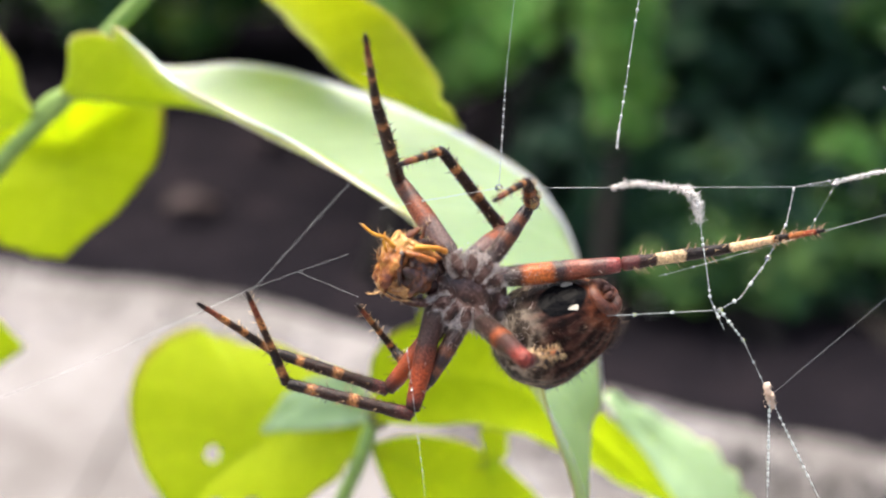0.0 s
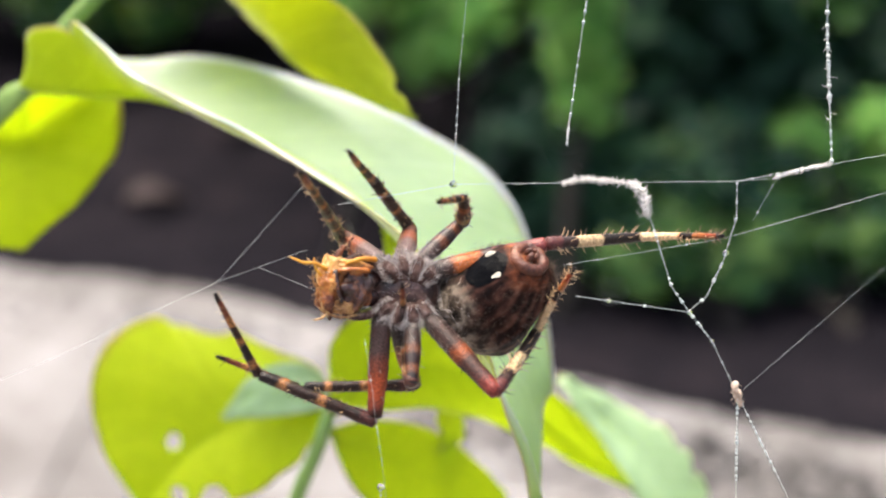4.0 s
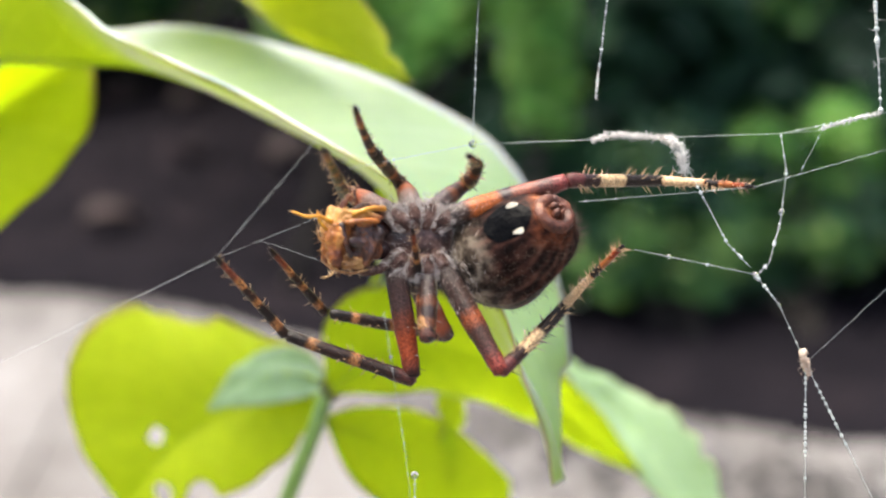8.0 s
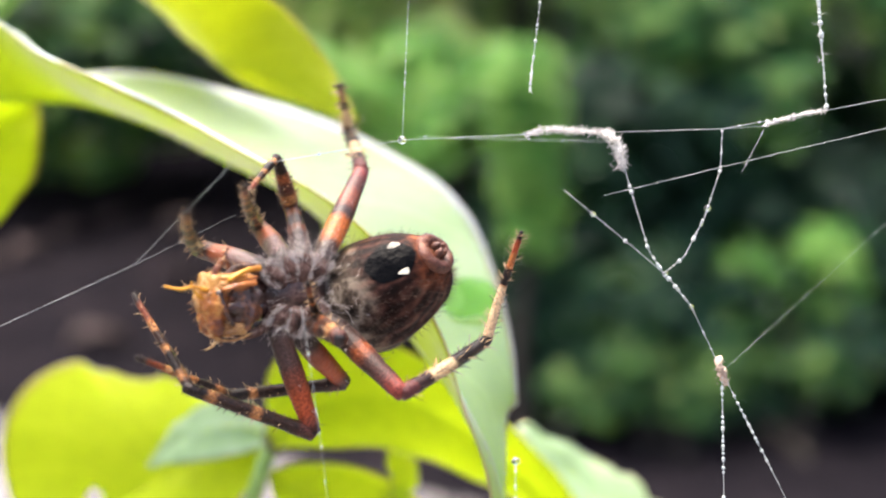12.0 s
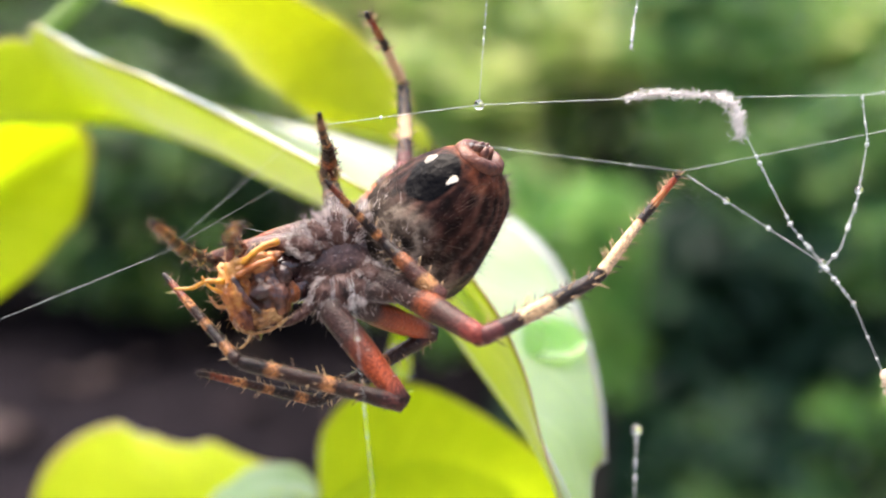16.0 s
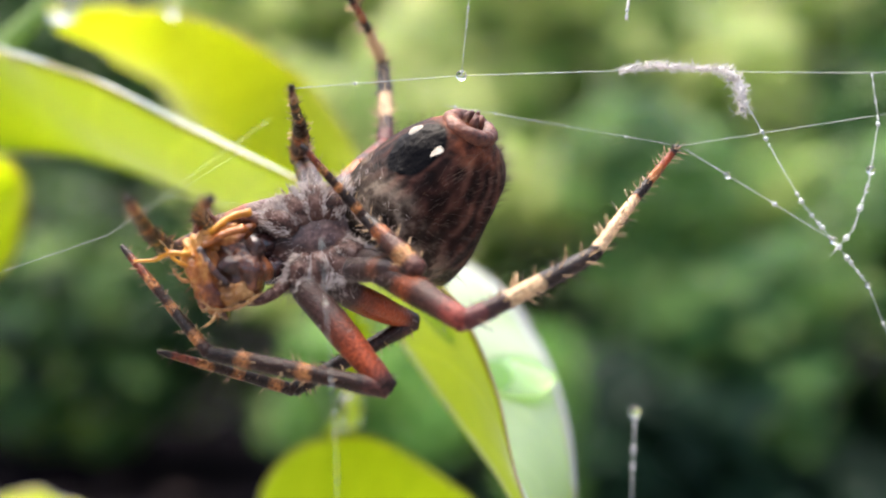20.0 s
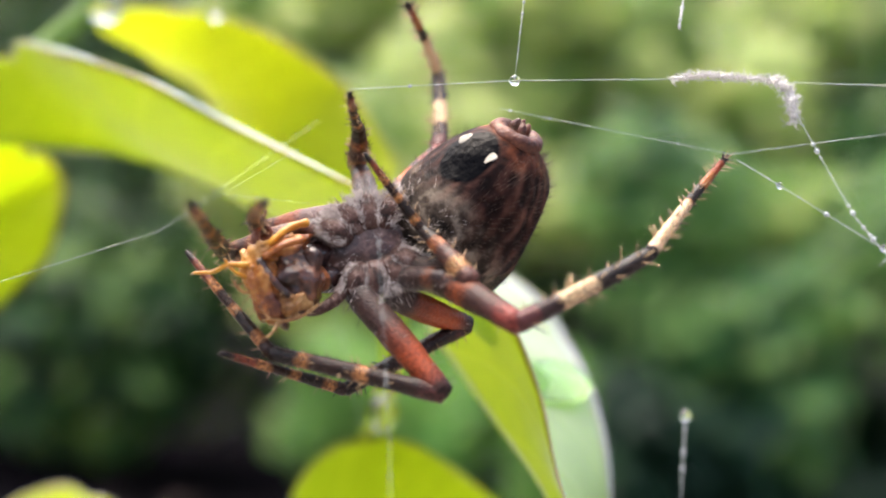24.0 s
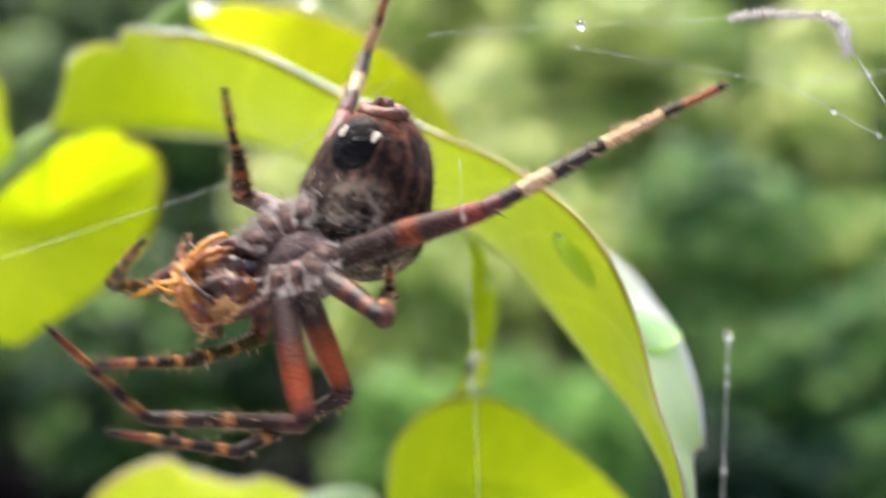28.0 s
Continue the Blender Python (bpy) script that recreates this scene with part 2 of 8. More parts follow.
def spline(points, n):
    """n points along a smooth curve through the given ones, evenly spaced by index."""
    p = [Vector(q) for q in points]
    p = [p[0] * 2 - p[1]] + p + [p[-1] * 2 - p[-2]]
    out = []
    for i in range(n):
        u = i / (n - 1) * (len(p) - 3)
        k = min(int(u), len(p) - 4)
        f = u - k
        a, b, c, d = p[k:k + 4]
        out.append(0.5 * (2 * b + (c - a) * f + (2 * a - 5 * b + 4 * c - d) * f * f + (3 * b - a - 3 * c + d) * f ** 3))
    return out


def even(points, n):
    """n points evenly spaced by length along a smooth curve."""
    fine = spline(points, max(80, n * 6))
    acc = [0.0]
    for a, b in zip(fine, fine[1:]):
        acc.append(acc[-1] + (b - a).length)
    out, j = [], 0
    for i in range(n):
        s = acc[-1] * i / (n - 1)
        while j < len(fine) - 2 and acc[j + 1] < s:
            j += 1
        f = (s - acc[j]) / max(acc[j + 1] - acc[j], 1e-9)
        out.append(fine[j].lerp(fine[j + 1], min(max(f, 0), 1)))
    return out


def tube(bm, points, radii, sides=8, caps=True):
    """A round tube through the points; radii: one, or one a point."""
    if not isinstance(radii, (list, tuple)):
        radii = [radii] * len(points)
    rings, side = [], None
    for i, p in enumerate(points):
        d = (points[min(i + 1, len(points) - 1)] - points[max(i - 1, 0)]).normalized()
        if side is None:
            side = d.orthogonal().normalized()
        side = (side - d * side.dot(d)).normalized()
        up = d.cross(side)
        rings.append([bm.verts.new(p + (side * math.cos(a) + up * math.sin(a)) * radii[i]) for a in (2 * math.pi * k / sides for k in range(sides))])
    for a, b in zip(rings, rings[1:]):
        for k in range(sides):
            bm.faces.new((a[k], a[(k + 1) % sides], b[(k + 1) % sides], b[k]))
    if caps:
        bm.faces.new(rings[0][::-1])
        bm.faces.new(rings[-1])


def ball(bm, centre, radii, u=16, v=10, turn=None):
    m = Matrix.Translation(centre) @ (turn or Matrix.Identity(4)) @ Matrix.Diagonal((*radii, 1))
    bmesh.ops.create_uvsphere(bm, u_segments=u, v_segments=v, radius=1, matrix=m)


# ---- ground ----
SOIL = solid("dark_garden_soil", [(0.3, (0.007, 0.0065, 0.0085)), (0.55, (0.0135, 0.0118, 0.0145)), (0.72, (0.032, 0.024, 0.027))], 9, 0.95, bump=0.8, bump_scale=60, dist=0.02, fine=45, spec=0.0)
PAVING = solid("pale_concrete", [(0.34, (0.085, 0.077, 0.073)), (0.5, (0.158, 0.148, 0.145)), (0.66, (0.235, 0.226, 0.228))], 5, 0.85, bump=0.3, bump_scale=90, dist=0.004, spec=0.2)


def ground_sheet():
    bm = bmesh.new()
    xs = [-400, -60, -12] + [-5 + 0.25 * i for i in range(41)] + [12, 60, 400]
    ys = [-400, -60, -12, -4] + [-2 + 0.25 * i for i in range(41)] + [14, 60, 400]
    rows = [[bm.verts.new((x, y, 0.03 * noise.noise(Vector((x * 1.7, y * 1.7, 0))) if abs(x) < 6 and 1.2 < y < 8 else 0)) for x in xs] for y in ys]
    for a, b in zip(rows, rows[1:]):
        for i in range(len(xs) - 1):
            bm.faces.new((a[i], a[i + 1], b[i + 1], b[i]))
    tagged(part("ground", bm, SOIL), "dark bare garden soil under the shrubs", "soil", kind="structure")
    # the path: large pale bays that end along a slanting, crumbled edge before the shrubs
    line = ((-4.0, 2.55), (-0.63, 1.525), (-0.47, 1.475), (-0.28, 1.405), (-0.15, 1.31), (0.12, 1.16), (0.22, 1.10), (0.37, 1.05), (4.0, 0.25))

    def edge(x):
        for (x0, y0), (x1, y1) in zip(line, line[1:]):
            if x <= x1:
                y = y0 + (y1 - y0) * (x - x0) / (x1 - x0)
                return y + 0.035 * noise.noise(Vector((x * 7, 0, 2)))
        return line[-1][1]

    step = 0.06
    for i in range(-3, 3):
        for j in range(-3, 1):
            x0, y0 = i * 1.2 - 0.35, j * 1.7
            xs = [x0 + step * k for k in range(20)] + [x0 + 1.197]
            top = [(x, max(min(y0 + 1.697, edge(x)), y0 + 0.01)) for x in xs]
            if max(y for _, y in top) - y0 < 0.05:
                continue
            bm = bmesh.new()
            pts = [(x, y0) for x in xs] + top[::-1]
            lo = [bm.verts.new((x, y, -0.02)) for x, y in pts]
            hi = [bm.verts.new((x, y, 0.036)) for x, y in pts]
            n = len(xs)
            for k in range(n - 1):
                bm.faces.new((hi[k], hi[k + 1], hi[2 * n - 2 - k], hi[2 * n - 1 - k]))
            for k in range(2 * n):
                bm.faces.new((lo[k], lo[(k + 1) % (2 * n)], hi[(k + 1) % (2 * n)], hi[k]))
            yield part("slab", bm, PAVING, smooth=False)


path = thing("pavement", "pale weathered concrete path with a crumbled edge", "path", kind="structure")
for slab in ground_sheet():
    slab.parent = path


def clods():
    """Soil crumbs strewn along the broken edge of the path."""
    rnd = random.Random(41)
    verts, faces = [], []
    for i in range(1500):
        u = rnd.random() if i < 500 else rnd.uniform(0.50, 1.0)
        x = -0.8 + 1.5 * u
        y = 1.59 - 0.64 * min(u, 0.78) / 0.78 + rnd.gauss(-0.01 if i < 500 else -0.04, 0.05 if i < 500 else 0.06)
        r = rnd.uniform(0.002, 0.006)
        k = len(verts)
        for d in ((1, 0, 0), (0, 1, 0), (-1, 0, 0), (0, -1, 0), (0, 0, 1), (0, 0, -1)):
            verts.append((x + d[0] * r * rnd.uniform(0.6, 1.3), y + d[1] * r * rnd.uniform(0.6, 1.3), 0.038 + (d[2] * 0.6 + 0.2) * r))
        faces += [(k + a, k + (a + 1) % 4, k + 4) for a in range(4)] + [(k + (a + 1) % 4, k + a, k + 5) for a in range(4)]
    me = bpy.data.meshes.new("soil_crumbs")
    me.from_pydata(verts, [], faces)
    tagged(part_of("soil_crumbs", me, SOIL), "dark soil crumbs strewn on the path's edge", "soil", kind="stuff")


clods()


# ---- the plant ----
def blade(name, near, keel, far, parent, label="", n=44, m=9, curl=0.0, thick=0.15, ripple=0.25, rim=True, mats=None, bites=(), under=None, holes=()):
    """A leaf between three curves (near edge, midrib, far edge; millimetres of the plant's frame), bowed and rippled, with real thickness.
    bites: (side, from, to, depth) cut into an edge; holes: (x, y, radius) eaten through."""
    a, k, b = even(near, n), even(keel, n), even(far, n)
    rnd = random.Random(len(name) + int(abs(keel[0][0]) * 10))
    ph = rnd.uniform(0, 6)
    bm = bmesh.new()
    uv = bm.loops.layers.uv.new("UVMap")
    grid, coords = [], {}
    cols = [(-1 + i / m) for i in range(m)] + [0.0] + [((i + 1) / m) for i in range(m)]
    for i in range(n):
        s = i / (n - 1)
        row = []
        cross = ((a[i] - k[i]).cross(b[i] - k[i]))
        up = cross.normalized() if cross.length > 1e-4 else Vector((0, -1, 0))
        for c in cols:
            lim = 1.0
            for side, s0, s1, depth in bites:
                if (c < 0) == (side < 0) and s0 < s < s1:
                    w = math.sin(math.pi * (s - s0) / (s1 - s0)) ** 0.5
                    lim = min(lim, 1 - depth * w)
            e = a[i] if c < 0 else b[i]
            u = min(abs(c), 1.0) * lim
            p = k[i].lerp(e, u)
            p = p + up * curl * math.sin(math.pi * u) + up * ripple * math.sin(s * 31 + ph + c * 2.2) * u * u
            p = p + up * 0.12 * noise.noise(Vector((s * 14, c * 3, ph)))
            v = bm.verts.new(Q(*p))
            coords[v] = (s, c)
            row.append(v)
        grid.append(row)
    for r0, r1 in zip(grid, grid[1:]):
        for j in range(len(cols) - 1):
            f = bm.faces.new((r0[j], r0[j + 1], r1[j + 1], r1[j]))
            for loop in f.loops:
                loop[uv].uv = coords[loop.vert]
    for x, y, r in holes:
        at = Q(x, y, keel[len(keel) // 2][2])
        gone = [f for f in bm.faces if math.hypot(*(f.calc_center_median() - at).xz) < r / 1000 * (1 + 0.3 * noise.noise(f.calc_center_median() * 900))]
        bmesh.ops.delete(bm, geom=gone, context="FACES")
    bm.normal_update()
    if sum(f.normal.z * f.calc_area() for f in bm.faces) < 0:
        bmesh.ops.reverse_faces(bm, faces=bm.faces[:])
    ob = part(name, bm, [mats or LEAF, under or LEAF_UNDER, LEAF_RIM], parent, label)
    md = ob.modifiers.new("thickness", "SOLIDIFY")
    md.thickness, md.offset, md.material_offset, md.material_offset_rim = thick / 1000, 0.0, 1, 2
    # the midrib: a fine ridge under the blade
    bm = bmesh.new()
    rib = [Q(*q) for q in k]
    tube(bm, rib, [(0.0004 if curl > 0.8 else 0.00014) * (1 - 0.85 * i / (n - 1)) for i in range(n)], 7)
    part("midrib", bm, LEAF_UNDER, ob, "pale green midrib")
    return ob


def stalk(name, pts, r0, r1, parent, n=26, mat=None):
    bm = bmesh.new()
    tube(bm, [Q(*p) for p in even(pts, n)], [(r0 + (r1 - r0) * i / (n - 1)) / 1000 for i in range(n)], 14)
    return part(name, bm, mat or STALK, parent)


def dewdrop(name, x, y, z, r, label, squash=(1, 1, 1)):
    bm = bmesh.new()
    bmesh.ops.create_icosphere(bm, subdivisions=3, radius=r / 1000)
    for v in bm.verts:
        v.co = Vector((v.co.x * squash[0], v.co.y * squash[1], v.co.z * squash[2]))
    ob = part(name, bm, WATER)
    ob.location = Q(x, y, z)
    return tagged(ob, label, "water drop", group="water drops")


plant = thing("shrub", "young shrub with glossy yellow-green leaves wet with rain", "plant", Q(-48, -5, 140))
plant_inv = Matrix.Translation(-plant.location)


def on_plant(ob):
    ob.matrix_parent_inverse = plant_inv
    return ob


KEEL = [(-42.9, -11.7, 126.8), (-36.0, -11.2, 123.2), (-28.3, -10.6, 121.8), (-21.1, -8.3, 119.2), (-15.1, -5.3, 117.3), (-8.0, -1.7, 111.9), (-3.5, 2.1, 107.4), (-0.9, 5.8, 103.0), (1.5, 9.1, 101.2), (3.5, 11.8, 99.9), (5.4, 14.5, 98.2), (7.1, 18.3, 96.5), (8.2, 23.3, 96.0)]
NEAR = [(-43.0, -12.6, 126.9), (-42.3, -15.7, 125.8), (-41.8, -17.5, 124.7), (-40.3, -18.2, 123.4), (-38.0, -18.2, 121.8), (-36.1, -17.6, 120.3), (-36.3, -18.5, 119.8), (-35.2, -18.3, 118.6), (-30.5, -15.7, 111.8), (-26.8, -13.4, 106.1), (-21.0, -10.8, 102.7), (-15.9, -8.3, 102.1), (-10.7, -5.4, 99.0), (-4.0, -1.6, 95.2), (1.5, 3.5, 91.2), (4.3, 8.6, 91.3), (5.7, 14.1, 91.1), (7.2, 18.9, 91.5), (8.2, 23.5, 95.1)]
FAR = [(-43.0, -12.5, 128.4), (-39.9, -14.5, 132.9), (-32.9, -14.3, 136.8), (-26.8, -14.5, 137.6), (-15.8, -12.2, 134.3), (-5.4, -8.4, 129.9), (3.7, -3.5, 127.2), (7.3, 0.1, 122.3), (8.9, 3.3, 118.5), (9.9, 6.9, 111.8), (10.4, 10.7, 107.1), (10.5, 14.8, 103.8), (10.3, 19.2, 102.8), (8.5, 24.0, 96.7)]
on_plant(blade("leaf", NEAR, KEEL, FAR, plant, "long arching leaf folded along its midrib, nicked near the tip", n=110, m=10, curl=0.9, bites=[(1, 0.885, 1.3, 0.86)]))
# added pale tube along the near edge, standing in for the far half's sheen
bm = bmesh.new()
sheen_line = even([Vector(q) + Vector((0, -0.12, 0.2)) for q in NEAR[7:14]], 60)
tube(bm, [Q(*q) for q in sheen_line], [0.00014 * math.sin(math.pi * (0.04 + 0.92 * i / 59)) ** 0.5 for i in range(60)], 8)
on_plant(part("leaf_edge_sheen", bm, EDGE_SHEEN, plant, "pale strip added for the sheen of the far half"))
# the leaf above, and its bitten edge
upper_leaf = on_plant(blade("leaf", [(-33, -24.9, 131), (-28, -26.0, 130), (-22.2, -25.5, 128.5), (-17.2, -23.7, 126), (-12.6, -21.6, 126), (-9.5, -19.5, 126), (-6.6, -16.4, 125), (-4.1, -12.4, 123), (-1.9, -8.0, 120)],
               [(-33, -24.7, 132), (-28, -24.2, 135), (-22, -20.8, 134), (-16.5, -17.2, 130.5), (-11.5, -14, 127.5), (-7, -11.2, 124.5), (-1.9, -7.9, 120.2)],
               [(-33, -24.5, 133), (-29, -24, 141), (-25.7, -22.7, 143), (-22.7, -19.8, 142), (-19, -16.4, 137), (-15.9, -13.9, 132.5), (-13, -12.0, 130), (-8, -10, 126), (-1.9, -7.8, 120.4)], plant, "yellow-green leaf with a bitten edge", curl=0.4, bites=[(-1, 0.17, 0.22, 0.08), (-1, 0.86, 0.93, 0.3)], mats=LEAF_GOLD, under=LEAF_GOLD))
# broad leaf hanging at the back
on_plant(blade("leaf", [(-45.0, -11.5, 132.0), (-40.0, -14.5, 135.0), (-36.6, -12.4, 137.9), (-35.7, -8.7, 137.4), (-36.3, -4.7, 137.2), (-38.4, -1.4, 136.8), (-41.0, 1.6, 136.3), (-44.3, 4.3, 135.8), (-47.6, 6.8, 135.3)],
               [(-46.0, -11.0, 133.0), (-47.0, -6.0, 137.9), (-46.9, -1.6, 136.5), (-47.1, 2.8, 135.4), (-47.7, 6.7, 135.1)],
               [(-47.0, -11.0, 134.0), (-55.5, -7.1, 137.6), (-58.0, -0.6, 136.5), (-55.6, 4.6, 135.8), (-51.6, 6.4, 135.3), (-48.0, 6.8, 135.1)], plant, "broad bright leaf hanging behind the stem", bites=[(-1, 0.2, 0.27, 0.1), (1, 0.8, 0.9, 0.1)], mats=LEAF_UNDER))
on_plant(blade("leaf", [(-47, -10, 128), (-50, -19, 126), (-56, -24, 127), (-64, -22, 130), (-72, -14, 134)],
               [(-47.5, -9.5, 129), (-54, -13, 131), (-60, -14, 132), (-66, -14, 134), (-72, -13.5, 135)],
               [(-48, -9, 129), (-55, -7, 133), (-61, -6, 135), (-67, -9, 136), (-72, -13, 135)], plant, "yellow-green leaf", mats=LEAF_UNDER))
on_plant(blade("leaf", [(-72, 14, 138), (-64, 12.5, 139), (-58, 14.2, 140), (-54.2, 18.0, 140)],
               [(-72, 16, 138), (-65, 17, 139), (-59, 17.6, 140), (-54.2, 18.2, 140)],
               [(-72, 18, 138), (-65, 22, 139), (-58.5, 20.8, 140), (-54.3, 18.4, 140)], plant, "small yellow-green leaf", n=24, m=5, mats=LEAF_UNDER))
# lower leaves
on_plant(blade("leaf", [(-11.7, 22.3, 125.0), (-14.0, 19.6, 130.0), (-19.1, 19.4, 136.0), (-23.8, 18.0, 140.0), (-28.5, 17.6, 142.0), (-32.2, 17.5, 143.0), (-34.7, 16.5, 143.0), (-38.7, 17.8, 142.0), (-41.3, 21.0, 141.0), (-42.2, 25.9, 140.0), (-40.7, 31.3, 138.0), (-38.3, 35.0, 137.0), (-35.5, 39.0, 136.0)],
               [(-11.7, 22.6, 125.0), (-17.0, 24.3, 130.0), (-22.3, 26.8, 134.0), (-27.7, 29.7, 136.0), (-31.7, 33.0, 136.0), (-34.1, 36.2, 136.0), (-35.5, 39.1, 136.0)],
               [(-11.8, 23.0, 125.0), (-14.1, 27.0, 126.0), (-17.1, 30.8, 128.0), (-21.1, 34.1, 130.0), (-24.3, 35.8, 131.0), (-27.3, 37.3, 132.0), (-31.1, 39.5, 134.0), (-35.4, 39.4, 136.0)], plant, "round yellow-green leaf with small holes and a notched edge", n=120, m=34, holes=[(-31.8, 30.2, 0.85), (-30.9, 35.6, 1.0)], bites=[(-1, 0.36, 0.45, 0.08), (1, 0.6, 0.74, 0.35)], curl=0.5, mats=LEAF_UNDER))
on_plant(blade("leaf", [(-11.8, 21.8, 122.9), (-11.8, 16.8, 123.0), (-10.9, 14.1, 122.3), (-8.1, 11.8, 120.8), (-3.5, 11.2, 121.5), (1.7, 13.9, 124.4), (6.6, 17.5, 128.0), (10.5, 21.4, 130.3), (14.6, 25.9, 132.5), (18.0, 30.2, 134.4), (21.8, 36.5, 136.9)],
               [(-11.7, 22.2, 123.0), (-8.3, 19.5, 122.0), (-3.6, 18.1, 123.0), (1.7, 19.5, 126.0), (6.6, 22.7, 130.0), (11.2, 26.9, 133.0), (15.9, 31.5, 135.0), (21.9, 36.7, 137.0)],
               [(-11.6, 22.5, 123.1), (-7.3, 22.7, 122.6), (-2.7, 23.2, 124.6), (1.6, 24.8, 128.0), (6.6, 27.7, 131.9), (11.8, 31.0, 134.6), (16.5, 34.4, 136.3), (21.8, 36.8, 137.0)], plant, "wide yellow-green leaf", curl=0.5, mats=LEAF_UNDER))
on_plant(blade("leaf", [(14.1, 25.6, 147.0), (17.6, 27.4, 148.0), (22.5, 30.2, 148.0), (26.4, 31.9, 147.0), (29.0, 34.1, 146.0), (31.3, 37.7, 145.0), (32.9, 43.7, 144.0)],
               [(14.0, 25.8, 146.5), (17.1, 29.1, 146.0), (20.9, 32.7, 146.0), (24.2, 35.9, 145.0), (27.1, 39.5, 144.0), (31.4, 45.1, 143.0)],
               [(13.9, 25.9, 146.0), (15.9, 30.3, 144.0), (18.5, 34.2, 143.0), (21.4, 38.0, 142.0), (25.2, 42.2, 142.0), (30.6, 45.8, 142.0)], plant, "pale wet leaf with sky gloss put into its colour", bites=[(-1, 0.42, 0.48, 0.10), (-1, 0.58, 0.64, 0.16), (-1, 0.72, 0.79, 0.2)], curl=0.6, ripple=0.5, mats=LEAF_PALE))
on_plant(blade("leaf", [(-11.5, 21, 124), (-14, 18.8, 126.5), (-18, 19, 129), (-22, 21.5, 131), (-25, 25.6, 131)],
               [(-11.5, 21.8, 124), (-15, 21, 126), (-19, 21.8, 128), (-22, 23.3, 130), (-25, 25.8, 131)],
               [(-11.5, 22.4, 124), (-15, 23.6, 125), (-19, 24.6, 127), (-22.3, 25.2, 129), (-25, 26, 131)], plant, "small leaf with sky sheen put into its pale colour", n=26, m=6, curl=0.3, mats=LEAF_PALE))
on_plant(blade("leaf", [(-12, 25, 124), (-8.5, 25, 127), (-3, 26.5, 130), (2, 30, 132), (7, 36, 134)],
               [(-12, 26, 124), (-8.5, 28, 126), (-4, 31, 129), (1, 34.5, 131), (7, 38, 134)],
               [(-12, 26.5, 124), (-10, 32, 125), (-6.5, 36, 127), (-1.5, 39, 130), (6.5, 39, 134)], plant, "yellow-green leaf", n=30, m=6, mats=LEAF_UNDER))
on_plant(blade("leaf", [(-1, 22, 132), (1.8, 26, 133), (2.2, 29, 133), (-1, 32.6, 132)],
               [(-0.8, 22, 131.5), (0.4, 26, 131.5), (0.9, 29, 131.5), (-1.2, 32.8, 131.8)],
               [(-0.6, 22, 131), (-0.8, 26, 130.5), (-0.3, 29, 130.5), (-1.4, 32.6, 131.4)], plant, "narrow curled young leaf with a drop at its tip", n=22, m=5, mats=LEAF_UNDER))
on_plant(blade("leaf", [(-6.6, -2.4, 119.3), (-6.0, -0.6, 120), (-5.6, 3.7, 120.3), (-5.5, 6.9, 120.6), (-6.2, 9.8, 120.9), (-7.2, 11.9, 121.2)],
               [(-6.5, -2.5, 119.2), (-5.1, 0, 119.6), (-4.6, 3.9, 119.9), (-4.7, 7.3, 120.2), (-5.6, 10, 120.5), (-7.1, 11.9, 121)],
               [(-6.4, -2.4, 119.3), (-4.2, 0.3, 121), (-3.5, 3.8, 121.3), (-4, 7.6, 121.6), (-4.9, 9.9, 121.9), (-7, 11.8, 121.3)], plant, "narrow wilted leaf with a brown tip", n=30, m=5, mats=LEAF_UNDER, bites=[(1, 0.2, 0.3, 0.3)]))
on_plant(stalk("stem", [(-84, 700, 20), (-88, 420, 90), (-86, 120, 132), (-74, 24, 133), (-62, 6, 132), (-54, -2, 131), (-47, -9.5, 129), (-43, -12, 128), (-38, -18.5, 127), (-33, -22.6, 127), (-30, -31, 124), (-28, -40, 122)], 2.0, 0.9, plant, 90))
on_plant(stalk("petiole", [(-47, -9.5, 129), (-44.5, -11.4, 128.4), (-40, -12, 126.5)], 1.1, 0.6, plant, 10))
on_plant(stalk("twig", [(-86, 130, 132), (-46, 92, 128), (-22, 48, 125), (-17, 35, 124.5), (-13, 26, 124), (-11.5, 21.6, 124)], 1.1, 0.8, plant))
bm = bmesh.new()
ball(bm, Q(-11.3, 22.0, 123.8), (0.0012, 0.0011, 0.0016))
on_plant(part("node", bm, NODE, plant, "dark twig node"))

dewdrop("water_drop", -30.2, -23.1, 124.5, 1.0, "clear rain drop on the edge of the upper leaf", (1.4, 1, 0.9))
dewdrop("water_drop", -20.6, -22.6, 121.8, 0.6, "small rain drop on the edge of the upper leaf")
dewdrop("water_drop", -1.1, 29.6, 131, 0.75, "clear drop hanging from a curled leaf", (0.8, 1, 1.3))

dewdrop("water_drop", -4.84, 9.5, 118.4, 1.15, "clear drop hanging on the wilted leaf", (0.9, 1, 1.3))
dewdrop("water_drop", -4.0, 1.72, 119.2, 0.5, "small drop on the edge of the wilted leaf", (0.8, 1, 1.6))


